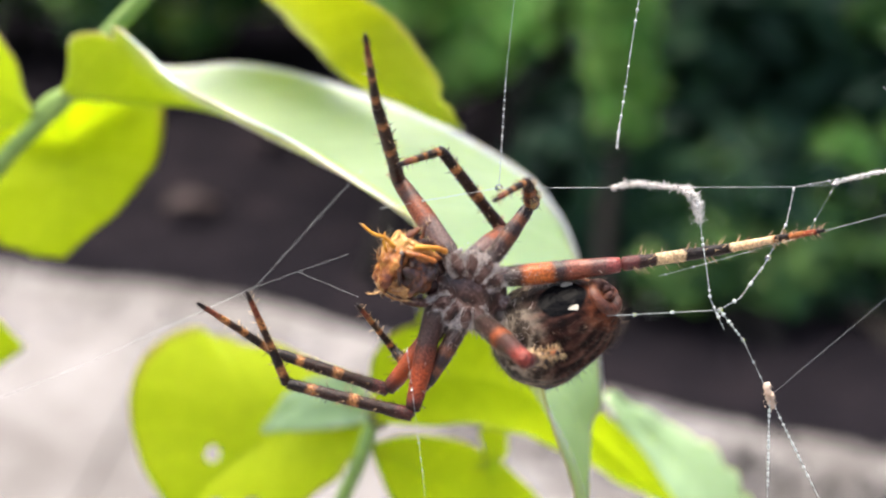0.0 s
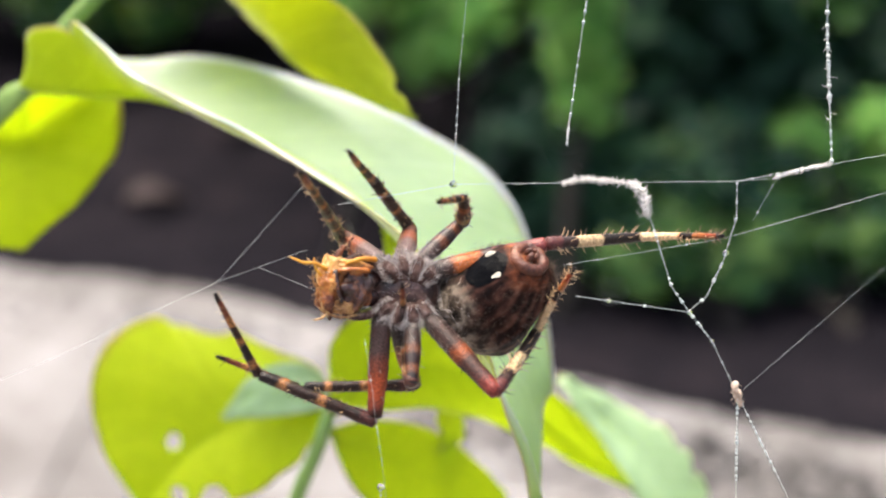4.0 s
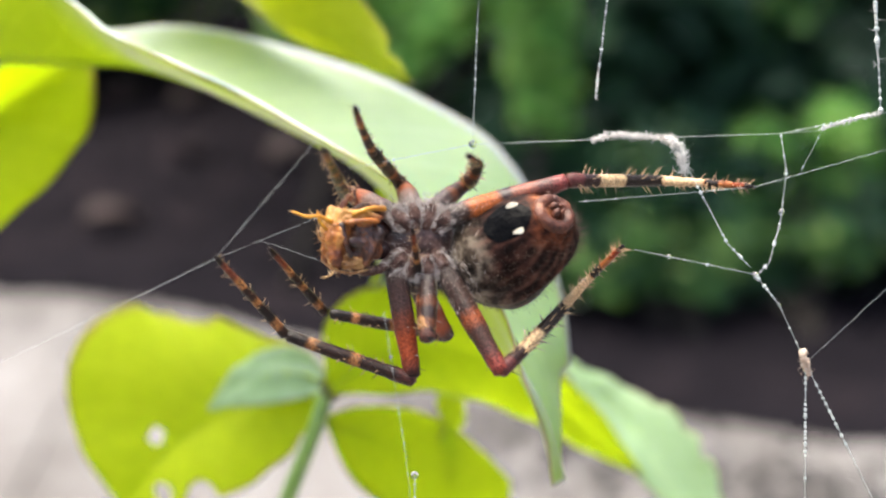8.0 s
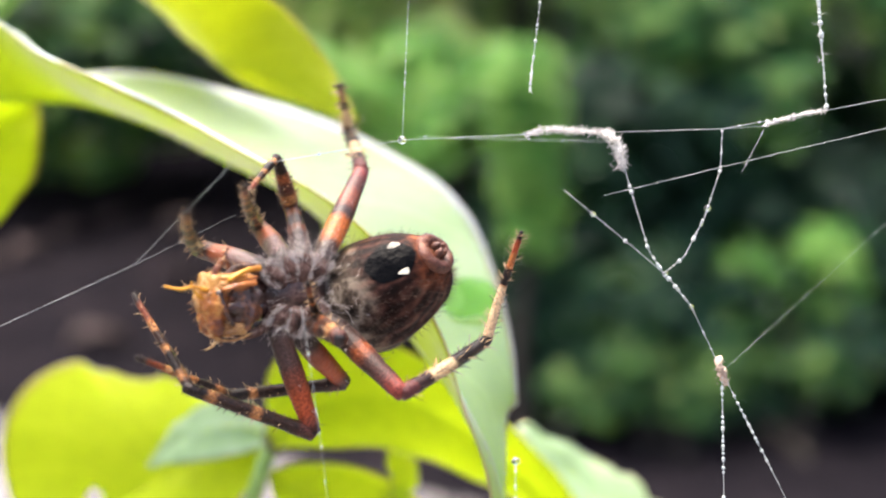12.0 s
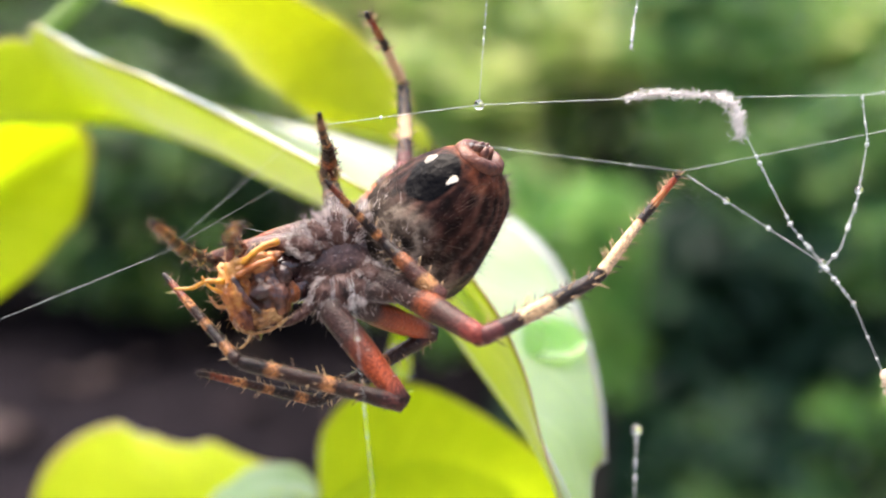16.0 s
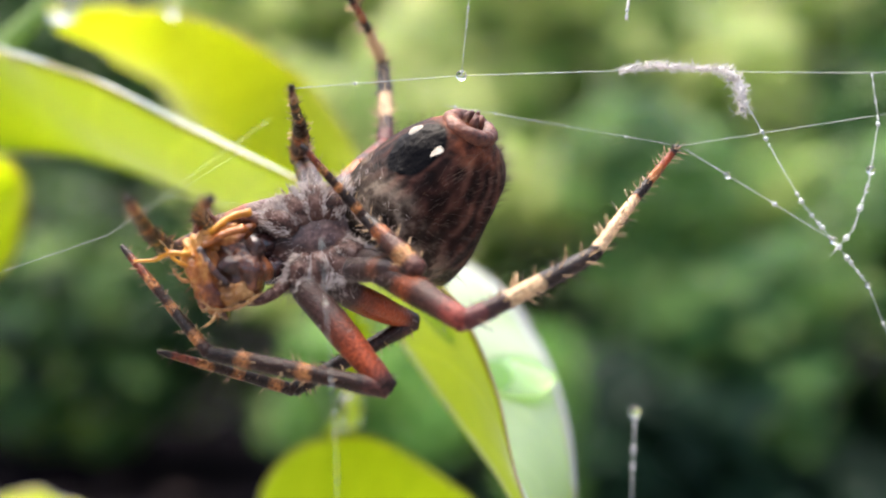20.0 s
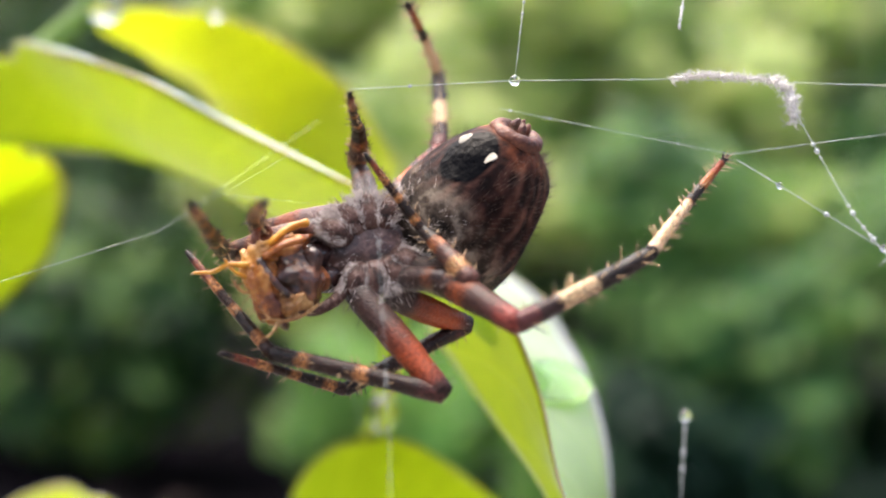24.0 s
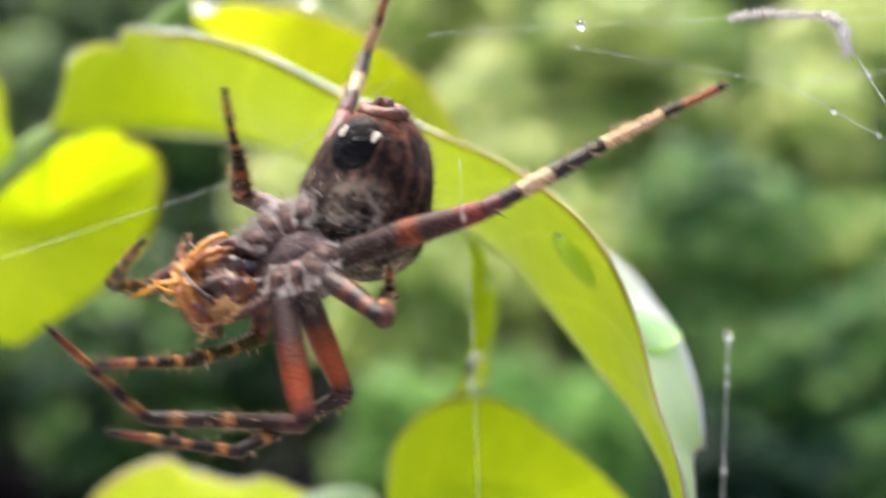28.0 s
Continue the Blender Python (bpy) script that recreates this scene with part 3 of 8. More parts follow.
def lying_drop(x, y, z, along, across, a, b, h, label, water=WATER_FILM):
    """A flat lens of water spread on a blade."""
    u = (FRAME @ Vector(along)).normalized()
    w = FRAME @ Vector(across)
    w = (w - u * w.dot(u)).normalized()
    m = Matrix((u, w, u.cross(w))).transposed().to_4x4()
    bm = bmesh.new()
    bmesh.ops.create_icosphere(bm, subdivisions=4, radius=1)
    for v in bm.verts:
        k = 1 + 0.12 * noise.noise(Vector((v.co.x * 1.6, v.co.y * 1.6, 3.0)))
        v.co = Vector((v.co.x * a * k, v.co.y * b * k, v.co.z * h)) / 1000
    ob = part("water_drop", bm, water)
    ob.matrix_world = Matrix.Translation(Q(x, y, z)) @ m
    return tagged(ob, label, "water drop", group="water drops")


lying_drop(7.0, 7.3, 107.4, (-3.4, 1.5, -4.3), (2.2, 5.0, -6.0), 3.5, 2.2, 0.2, "broad lens of rain water on the arching leaf", WATER_POOL)
lying_drop(0.95, 4.75, 95.0, (1.59, 1.83, -0.44), (0.144, -0.696, -2.37), 2.2, 1.35, 0.32, "rain water lens on the folded leaf half")

# ---- spider's web ----
web = thing("spider_web", "torn orb web with dusty white silk and dew beads", "spider web", Q(9.6, -6.0, 79.7))
web_inv = Matrix.Translation(-web.location)


def thread(points, r=0.028, beads=0.0, seed=1, name="thread", mat=None, sag=0.0, parent=None, bead_r=2.4):
    """A silk line; beads: droplets a millimetre."""
    rnd = random.Random(seed)
    pts = [Vector(p) for p in points]
    line = []
    for a, b in zip(pts, pts[1:]):
        for i in range(6):
            f = i / 6
            line.append(a.lerp(b, f) + Vector((0, sag * 4 * f * (1 - f), 0)))
    line.append(pts[-1])
    bm = bmesh.new()
    tube(bm, [Q(*p) for p in line], r * 0.54 / 1000, 6)
    total = sum((b - a).length for a, b in zip(pts, pts[1:]))
    for _ in range(int(total * beads)):
        k = rnd.randrange(len(pts) - 1)
        c = pts[k].lerp(pts[k + 1], rnd.random())
        s = r * bead_r * (0.45 + 1.25 * rnd.random() ** 2.2) / 1000
        bmesh.ops.create_icosphere(bm, subdivisions=1, radius=s, matrix=Matrix.Translation(Q(*c)))
    ob = part(name, bm, mat or SILK, parent or web)
    ob.matrix_parent_inverse = Matrix.Translation(-(parent or web).location)
    return ob


def fluff(points, spread, count, seed, name="silk_tuft", mat=None, length=0.7, core=0.12):
    """Matted silk: a lumpy core with short fibres."""
    rnd = random.Random(seed)
    pts = even(points, 24)
    bm = bmesh.new()
    tube(bm, [Q(*(p + Vector([rnd.uniform(-1, 1) * spread * 0.3 for _ in range(3)]))) for p in pts], [core * rnd.uniform(0.3, 1.9) / 1000 for _ in pts], 7)
    for _ in range(count):
        p = rnd.choice(pts) + Vector([rnd.gauss(0, 1) * spread * 0.5 for _ in range(3)])
        d = Vector([rnd.uniform(-1, 1) for _ in range(3)]) * length
        m = p + d * 0.5 + Vector([rnd.uniform(-1, 1) * length * 0.3 for _ in range(3)])
        tube(bm, [Q(*p), Q(*m), Q(*(p + d))], [0.022 / 1000, 0.018 / 1000, 0.008 / 1000], 4)
    ob = part(name, bm, mat or FLUFF, web, "dusty white matted silk")
    ob.matrix_parent_inverse = web_inv
    return ob


A, B, C, D = (9.6, -6.0, 79.7), (15.2, -4.7, 78.5), (21.7, -6.0, 78.8), (28.5, -7.0, 79.5)
J, KN, TIP, DU = (18.6, 3.1, 78.0), (22.4, 9.6, 79.5), (12.2, -2.0, 78.5), (1.7, -5.9, 81.0)
thread([(-6.6, -4.7, 80), DU, A, C, D, (60, -12, 80)], 0.03, 0.3, 2)
fluff([A, (11.0, -6.25, 79.6), (12.4, -6.15, 79.3), (13.6, -6.05, 79.0), (14.6, -5.9, 78.8)], 0.15, 520, 3, length=0.30, core=0.07)
fluff([(14.4, -5.9, 78.8), (15.0, -5.4, 78.6), B, (15.3, -3.9, 78.5)], 0.27, 420, 4, length=0.36, core=0.11)
fluff([(24.5, -6.2, 79.2), (27, -6.8, 79.4), D], 0.11, 150, 5, length=0.26, core=0.07)
bj = thread([B, (16.2, -1.8, 78.2), (17.2, 1.2, 77.6), J], 0.04, 2.2, 6)
cj = thread([C, (21.7, -3.5, 78.5), (20.8, -0.5, 78), (19.6, 2.0, 77.4), J], 0.04, 2.6, 7)
jk = [thread([J, (20.2, 5.2, 78), KN], 0.04, 2.0, 8, bead_r=3)]
jk += [fluff([(22.1, 8.9, 79.4), KN, (22.6, 10.4, 79.6)], 0.3, 40, 9, mat=KNOT, length=0.3, core=0.2)]
jk += [thread([KN, (22.4, 18, 79.5), (22.3, 60, 79.5)], 0.032, 2.4, 10)]
jk += [thread([KN, (26, 17, 79.7), (45, 58, 80)], 0.032, 2.4, 11)]
jk += [thread([KN, (34, 0.5, 82), (60, -18, 86)], 0.012, 0.0, 12)]
thread([D, (28.1, -16, 80), (27.8, -26, 80), (27.2, -70, 80)], 0.05, 2.4, 13)
fluff([(28.4, -10, 79.8), (28.2, -13, 80), (28.0, -17, 80)], 0.12, 18, 14, length=0.5, core=0.03)
thread([(9.8, -8.8, 79.8), (10.7, -15, 80), (12.1, -24, 80.3), (16, -60, 81)], 0.035, 2.0, 15)
fluff([(9.8, -8.7, 79.8), (10.0, -10.5, 79.8)], 0.05, 12, 26, length=0.2, core=0.05)
thread([DU, (2.3, -14, 81.3), (4.2, -30, 82), (6.5, -65, 83)], 0.028, 1.6, 16)
thread([C, (24.5, -6.1, 79), (22.8, -3.2, 78.6)], 0.02, 0.6, 17)
guy = thread([TIP, (24, -4.4, 79.5), (60, -11.5, 82)], 0.028, 0.1, 18)
TIE, SNAG = (-16.6, 1.9, 86), (-8.9, -1.5, 80)
thread([TIE, (-30, 7.6, 84), (-52, 17.5, 96), (-74.6, 26, 133)], 0.022, 0.0, 21)
thread([TIE, (-9.0, -6.2, 92)], 0.016, 0.0, 22)
thread([TIE, SNAG], 0.014, 0.0, 23)
thread([Vector(TIE).lerp(Vector(SNAG), 0.47), (-8.1, 1.4, 79)], 0.012, 0.0, 27)
thread([(-9.0, 1.9, 116.5), (-6.4, 11.0, 118.5)], 0.05, 0.0, 28)
thread([(-4.5, 3.7, 73.8), (-3.5, 13, 73.5), (-1, 50, 73)], 0.017, 0.9, 24)
drag = thread([(0.85, -3.39, 77.3), TIP], 0.024, 0.3, 25)
stay = thread([J, (12.2, -2.0, 78.5)], 0.035, 0.6, 19)
trail = thread([(9.3, 11.1, 73.8), (9.0, 20, 74), (7.5, 60, 75)], 0.03, 1.0, 20)


def dew_bead(at, r, carrier):
    bm = bmesh.new()
    bmesh.ops.create_icosphere(bm, subdivisions=3, radius=r / 1000, matrix=Matrix.Translation(Q(*at)))
    ob = part("dew_bead", bm, WATER, carrier)
    ob.matrix_parent_inverse = web_inv @ web.matrix_basis if carrier is not web else web_inv


dew_bead((9.3, 11.0, 73.8), 0.26, trail)
dew_bead(DU, 0.28, web)
dew_bead((20.95, -1.0, 78.07), 0.22, cj)
dew_bead((20.6, 0.0, 77.9), 0.13, cj)
dew_bead((20.2, 5.2, 78.0), 0.15, jk[0])
dew_bead((19.4, 4.1, 78.0), 0.11, jk[0])
dew_bead(Vector(TIP).lerp(Vector(J), 0.29), 0.17, stay)
dew_bead(J, 0.2, jk[0])
dew_bead((-4.2, 6.6, 73.7), 0.12, web)


# ---- hedge ----
HEDGE = leaf_material("hedge_leaf", [(0.34, (0.012, 0.045, 0.020)), (0.46, (0.05, 0.15, 0.05)), (0.56, (0.14, 0.29, 0.08)), (0.68, (0.32, 0.46, 0.16))],
                      [(0.34, (0.02, 0.10, 0.02)), (0.5, (0.16, 0.36, 0.05)), (0.70, (0.46, 0.62, 0.12))], gloss=0.5, translucency=0.45, scale=5, random_amount=0.3, ior=1.15)
# daylight on the upper foliage put into these high yellow-green albedos
YELLOW = leaf_material("golden_leaf_with_daylight", [(0.34, (0.11, 0.24, 0.05)), (0.47, (0.42, 0.56, 0.14)), (0.60, (0.70, 0.76, 0.32))],
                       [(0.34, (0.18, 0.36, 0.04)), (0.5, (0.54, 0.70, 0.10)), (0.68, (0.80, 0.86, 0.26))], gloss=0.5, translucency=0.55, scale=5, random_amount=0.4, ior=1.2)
# the hedge leaf's greens at roughly half strength
DIMMED = leaf_material("dimmed_hedge_leaf", [(0.34, (0.010, 0.028, 0.018)), (0.47, (0.022, 0.068, 0.030)), (0.57, (0.08, 0.18, 0.05)), (0.68, (0.22, 0.34, 0.10))],
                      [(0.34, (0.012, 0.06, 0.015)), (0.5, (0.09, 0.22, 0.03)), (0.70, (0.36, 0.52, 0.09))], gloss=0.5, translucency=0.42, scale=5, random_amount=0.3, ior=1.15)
BARK = solid("dark_bark", [(0.3, (0.008, 0.006, 0.005)), (0.7, (0.03, 0.024, 0.018))], 30, 0.9)


def foliage(name, blobs, count, size, seed, material, parent, label=""):
    """Many small folded leaves on shells of the given clumps (x, y, z, radius)."""
    rnd = random.Random(seed)
    verts, faces = [], []
    weights = [b[3] ** 2 for b in blobs]
    for b in rnd.choices(blobs, weights, k=count):
        d = Vector((rnd.gauss(0, 1), rnd.gauss(0, 1), rnd.gauss(0, 1))).normalized()
        c = Vector(b[:3]) + d * b[3] * (0.55 + 0.5 * rnd.random() ** 0.5)
        if c.z < 0.02:
            continue
        s = size * rnd.uniform(0.6, 1.4)
        out = (d + Vector((0, -0.45, 0.75)) + Vector([rnd.uniform(-0.6, 0.6) for _ in range(3)])).normalized()
        side = out.cross(Vector((rnd.uniform(-1, 1), rnd.uniform(-1, 1), 0.3))).normalized()
        along = side.cross(out)
        k = len(verts)
        for a, w, h in ((0, 0, 0), (0.35, 0.24, 0.07), (0.35, -0.24, 0.07), (0.7, 0.2, 0.05), (0.7, -0.2, 0.05), (1, 0, -0.08), (0.35, 0, 0), (0.7, 0, -0.02)):
            verts.append(c + along * a * s + side * w * s + out * h * s)
        faces += [(k, k + 6, k + 1), (k, k + 2, k + 6), (k + 1, k + 6, k + 7, k + 3), (k + 6, k + 2, k + 4, k + 7), (k + 3, k + 7, k + 5), (k + 7, k + 4, k + 5)]
    me = bpy.data.meshes.new(name)
    me.from_pydata([tuple(v) for v in verts], [], faces)
    return tagged(part_of(name, me, material, parent, label), kind="stuff")


def shrub_row(name, label, blobs, count, size, seed, material, stems):
    root = thing(name, label, "hedge", (blobs[0][0], blobs[0][1], 0), kind="stuff")
    inv = Matrix.Translation(-root.location)
    foliage("foliage", blobs, count, size, seed, material, root).matrix_parent_inverse = inv
    bm = bmesh.new()
    rnd = random.Random(seed + 1)
    for x, y, z, r in stems:
        for _ in range(2):
            top = Vector((x + rnd.uniform(-r, r), y + rnd.uniform(-r, r) * 0.5, z))
            base = Vector((x + rnd.uniform(-0.1, 0.1), y + rnd.uniform(-0.1, 0.1), -0.02))
            tube(bm, even([base, base.lerp(top, 0.5) + Vector((rnd.uniform(-0.05, 0.05), 0, 0)), top], 6), [0.012, 0.011, 0.009, 0.008, 0.006, 0.004], 7)
    part("stems", bm, BARK, root).matrix_parent_inverse = inv
    return root


# shade on the low hedge put into darker leaf colours
DARK = leaf_material("shaded_hedge_leaf", [(0.38, (0.010, 0.027, 0.020)), (0.54, (0.017, 0.046, 0.029)), (0.66, (0.034, 0.088, 0.035)), (0.78, (0.08, 0.16, 0.04))],
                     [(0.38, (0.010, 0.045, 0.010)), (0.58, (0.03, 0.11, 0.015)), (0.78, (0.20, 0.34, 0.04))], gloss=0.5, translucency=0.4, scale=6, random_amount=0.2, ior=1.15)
SHOOT = leaf_material("fresh_shoot_leaf", [(0.34, (0.07, 0.20, 0.05)), (0.5, (0.16, 0.36, 0.08)), (0.66, (0.30, 0.50, 0.13))],
                      [(0.34, (0.10, 0.28, 0.03)), (0.5, (0.26, 0.50, 0.06)), (0.66, (0.46, 0.66, 0.12))], gloss=0.5, translucency=0.5, scale=9, random_amount=0.3, ior=1.15)
rh = random.Random(5)
near_right = [(rh.uniform(0.14, 1.0), 1.62 + rh.uniform(-0.16, 0.4), 0.04 + rh.random() * 0.27, rh.uniform(0.08, 0.14)) for _ in range(46)]
shrub_row("hedge", "dense green garden hedge with shade put into its leaf colour", near_right, 9000, 0.055, 11, DARK, near_right[:5])
back = []
for _ in range(110):
    z = 0.14 + rh.random() * 1.4
    back.append((rh.uniform(-1.8, 1.9), 2.55 + 0.55 * z + rh.uniform(-0.12, 0.2), z, rh.uniform(0.16, 0.28)))
shrub_row("hedge", "tall hedge behind the bed in dimmed greens", back, 24000, 0.065, 12, DIMMED, back[:6])
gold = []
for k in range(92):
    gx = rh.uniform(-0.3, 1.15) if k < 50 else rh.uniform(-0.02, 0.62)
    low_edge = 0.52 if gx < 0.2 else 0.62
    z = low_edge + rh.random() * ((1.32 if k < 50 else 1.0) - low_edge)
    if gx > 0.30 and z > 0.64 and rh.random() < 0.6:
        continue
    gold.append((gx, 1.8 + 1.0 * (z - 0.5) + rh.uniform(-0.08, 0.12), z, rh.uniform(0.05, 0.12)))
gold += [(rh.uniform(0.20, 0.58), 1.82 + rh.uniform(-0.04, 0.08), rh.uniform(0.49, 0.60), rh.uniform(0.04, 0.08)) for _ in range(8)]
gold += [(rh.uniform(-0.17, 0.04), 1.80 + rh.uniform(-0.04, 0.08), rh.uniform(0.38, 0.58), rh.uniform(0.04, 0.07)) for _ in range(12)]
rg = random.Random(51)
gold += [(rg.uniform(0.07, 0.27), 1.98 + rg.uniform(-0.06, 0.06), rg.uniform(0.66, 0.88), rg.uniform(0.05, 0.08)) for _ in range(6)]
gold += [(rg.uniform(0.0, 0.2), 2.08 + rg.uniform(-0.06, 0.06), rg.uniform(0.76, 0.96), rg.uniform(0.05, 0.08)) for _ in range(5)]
shrub_row("golden_shrub", "golden-green shrub with daylight put into its leaf colour", gold, 25500, 0.05, 13, YELLOW, gold[:4])
side = []
for _ in range(30):
    z = 0.5 + rh.random() * 0.8
    side.append((rh.uniform(0.6, 1.6), 1.85 + 1.0 * (z - 0.5) + rh.uniform(-0.08, 0.12), z, rh.uniform(0.09, 0.17)))
shrub_row("hedge", "mid-green shrub beside the golden one", side, 7000, 0.05, 16, HEDGE, side[:3])
far = [(rh.uniform(-9, 9), 7 + rh.uniform(-0.8, 2.5), 0.4 + rh.random() * 3.2, rh.uniform(0.5, 1.0)) for _ in range(80)]
shrub_row("far_trees", "distant dark green trees", far, 9000, 0.25, 14, HEDGE, far[:10])
shoots = [(0.28, 1.44, 0.19, 0.025), (0.30, 1.44, 0.15, 0.03), (0.315, 1.44, 0.12, 0.03), (0.25, 1.44, 0.11, 0.035), (0.27, 1.44, 0.07, 0.03), (0.38, 1.44, 0.11, 0.03)]
shoots += [(rh.uniform(0.18, 0.62), 1.42 + rh.uniform(-0.05, 0.06), rh.uniform(0.03, 0.17), rh.uniform(0.02, 0.045)) for _ in range(34)]
shrub_row("low_shrub", "low green leafy shoots before the dark hedge", shoots[:24], 2600, 0.03, 15, DIMMED, shoots[:2])
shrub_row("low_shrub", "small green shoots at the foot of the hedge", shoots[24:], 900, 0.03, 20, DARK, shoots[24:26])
mid = [(rh.uniform(-0.12, 0.22), 1.62 + rh.uniform(-0.05, 0.05), rh.uniform(0.25, 0.40), rh.uniform(0.03, 0.055)) for _ in range(15)]
shrub_row("low_shrub", "leafy green shoots before the dark hedge", mid, 1500, 0.035, 22, SHOOT, mid[:2])
bright = [(0.47, 1.44, 0.16, 0.03), (0.468, 1.44, 0.20, 0.028), (0.472, 1.44, 0.11, 0.025)]
shrub_row("yellow_shrub", "bright yellow-green shoot beside the hedge", bright, 500, 0.03, 19, SHOOT, bright[:1])
second = [(0.385, 1.45, 0.18, 0.03), (0.383, 1.45, 0.13, 0.028), (0.388, 1.45, 0.08, 0.025)]
shrub_row("yellow_shrub", "small fresh green shoot beside the hedge", second, 420, 0.03, 23, SHOOT, second[:1])
tall = [(0.146 - 0.003 * k, 1.45, 0.225 + 0.03 * k, 0.018 + 0.003 * k) for k in range(7)]
shrub_row("yellow_shrub", "slender yellow-green shoot before the hedge", tall, 1700, 0.026, 17, SHOOT, tall[:1])
# paler than the hedge below: daylight on its top put into the leaves
low = [(rh.uniform(0.25, 0.95), 1.66 + rh.uniform(-0.06, 0.1), 0.44 + rh.random() * 0.18, rh.uniform(0.06, 0.10)) for _ in range(22)]
low += [(rh.uniform(0.28, 0.80), 1.58 + rh.uniform(-0.05, 0.08), 0.35 + rh.random() * 0.14, rh.uniform(0.04, 0.07)) for _ in range(20)]
low += [(-0.14, 1.75, 0.29, 0.05), (-0.06, 1.72, 0.31, 0.05), (0.03, 1.72, 0.33, 0.05)]
shrub_row("hedge", "mid-green leafy top of the low hedge", low, 6400, 0.04, 18, HEDGE, low[:2])


# ---- fallen leaves on the soil ----
LITTER = solid("dry_fallen_leaf", [(0.3, (0.016, 0.009, 0.009)), (0.7, (0.042, 0.023, 0.023))], 40, 0.8, bump=0.3, bump_scale=200, dist=0.002)


def fallen_leaf():
    bm = bmesh.new()
    rows = []
    for i in range(9):
        s = i / 8
        w = 0.026 * math.sin(math.pi * s ** 0.8) + 0.0015
        rows.append([bm.verts.new((0.085 * (s - 0.5), w * c, 0.012 * c * c + 0.010 * math.sin(s * 4) + 0.004)) for c in (-1, -0.5, 0, 0.5, 1)])
    for a, b in zip(rows, rows[1:]):
        for k in range(4):
            bm.faces.new((a[k], a[k + 1], b[k + 1], b[k]))
    ob = part("fallen_leaf", bm, LITTER)
    md = ob.modifiers.new("thickness", "SOLIDIFY")
    md.thickness = 0.0006
    return tagged(ob, "dry pinkish-brown fallen leaf on the soil", "fallen leaf", group="fallen leaves")


dry = fallen_leaf()
rl = random.Random(8)
places = [(rl.uniform(-0.75, 0.1), rl.uniform(1.7, 2.5)) for _ in range(13)]
for i, (x, y) in enumerate(places):
    z = 0.03 * noise.noise(Vector((x * 1.7, y * 1.7, 0))) + 0.006
    m = pose(x, y, z, rl.uniform(-14, 14), rl.uniform(-14, 14), rl.uniform(0, 360))
    if i:
        copy_thing(dry, m)
    else:
        dry.matrix_basis = m


# ---- the spider ----
def banded(name, stops, rough=0.34, scale=1600.0, edge=0.07, coat=0.0, spec=0.28, mottle=0.8):
    """A leg's skin: bands along the UV's length with uneven edges, over a fine mottling."""
    m, n, l = nodes_of(name)
    p, out = n.new("ShaderNodeBsdfPrincipled"), n.new("ShaderNodeOutputMaterial")
    tc, sep = n.new("ShaderNodeTexCoord"), n.new("ShaderNodeSeparateXYZ")
    l.new(tc.outputs["UV"], sep.inputs[0])
    nz, nf = noise_tex(n, l, scale, 3.0), noise_tex(n, l, scale * 4, 2.0)
    add = n.new("ShaderNodeMath")
    add.operation = "MULTIPLY_ADD"
    add.inputs[1].default_value = edge
    l.new(nz.outputs["Fac"], add.inputs[0])
    l.new(sep.outputs[0], add.inputs[2])
    sub = n.new("ShaderNodeMath")
    sub.operation = "SUBTRACT"
    sub.inputs[1].default_value = edge / 2
    l.new(add.outputs[0], sub.inputs[0])
    r = ramp(n, stops)
    l.new(sub.outputs[0], r.inputs[0])
    mot = ramp(n, [(0.38, (0.16, 0.13, 0.12)), (0.56, (1.2, 1.2, 1.2)), (0.70, (1.7, 1.7, 1.7))])
    l.new(nf.outputs["Fac"], mot.inputs[0])
    mix = n.new("ShaderNodeMix")
    mix.data_type, mix.blend_type = "RGBA", "MULTIPLY"
    mix.inputs["Factor"].default_value = mottle
    l.new(r.outputs[0], mix.inputs["A"])
    l.new(mot.outputs[0], mix.inputs["B"])
    l.new(mix.outputs["Result"], p.inputs["Base Color"])
    p.inputs["Roughness"].default_value, p.inputs["Coat Weight"].default_value = rough, coat
    p.inputs["Coat Roughness"].default_value, p.inputs["Specular IOR Level"].default_value = 0.25, spec
    p.inputs["Subsurface Weight"].default_value, p.inputs["Subsurface Scale"].default_value = 0.15, 0.0001
    p.inputs["Subsurface Radius"].default_value = (1.0, 0.35, 0.15)
    b = n.new("ShaderNodeBump")
    b.inputs["Strength"].default_value, b.inputs["Distance"].default_value = 0.8, 0.0001
    l.new(nf.outputs["Fac"], b.inputs["Height"])
    l.new(b.outputs[0], p.inputs["Normal"])
    l.new(p.outputs[0], out.inputs[0])
    return m


DK, BR, RD, OR, CR, GY = (0.011, 0.0055, 0.004), (0.05, 0.019, 0.011), (0.24, 0.042, 0.011), (0.32, 0.11, 0.032), (0.54, 0.38, 0.21), (0.045, 0.030, 0.026)


def bands(*runs, soft=0.012):
    """Stops of a ramp from runs (start, colour) with short blends."""
    out = []
    for i, (s, c) in enumerate(runs):
        if i:
            out.append((max(s - soft, 0), runs[i - 1][1]))
        out.append((min(s + soft, 1) if i else 0.0, c))
    return out


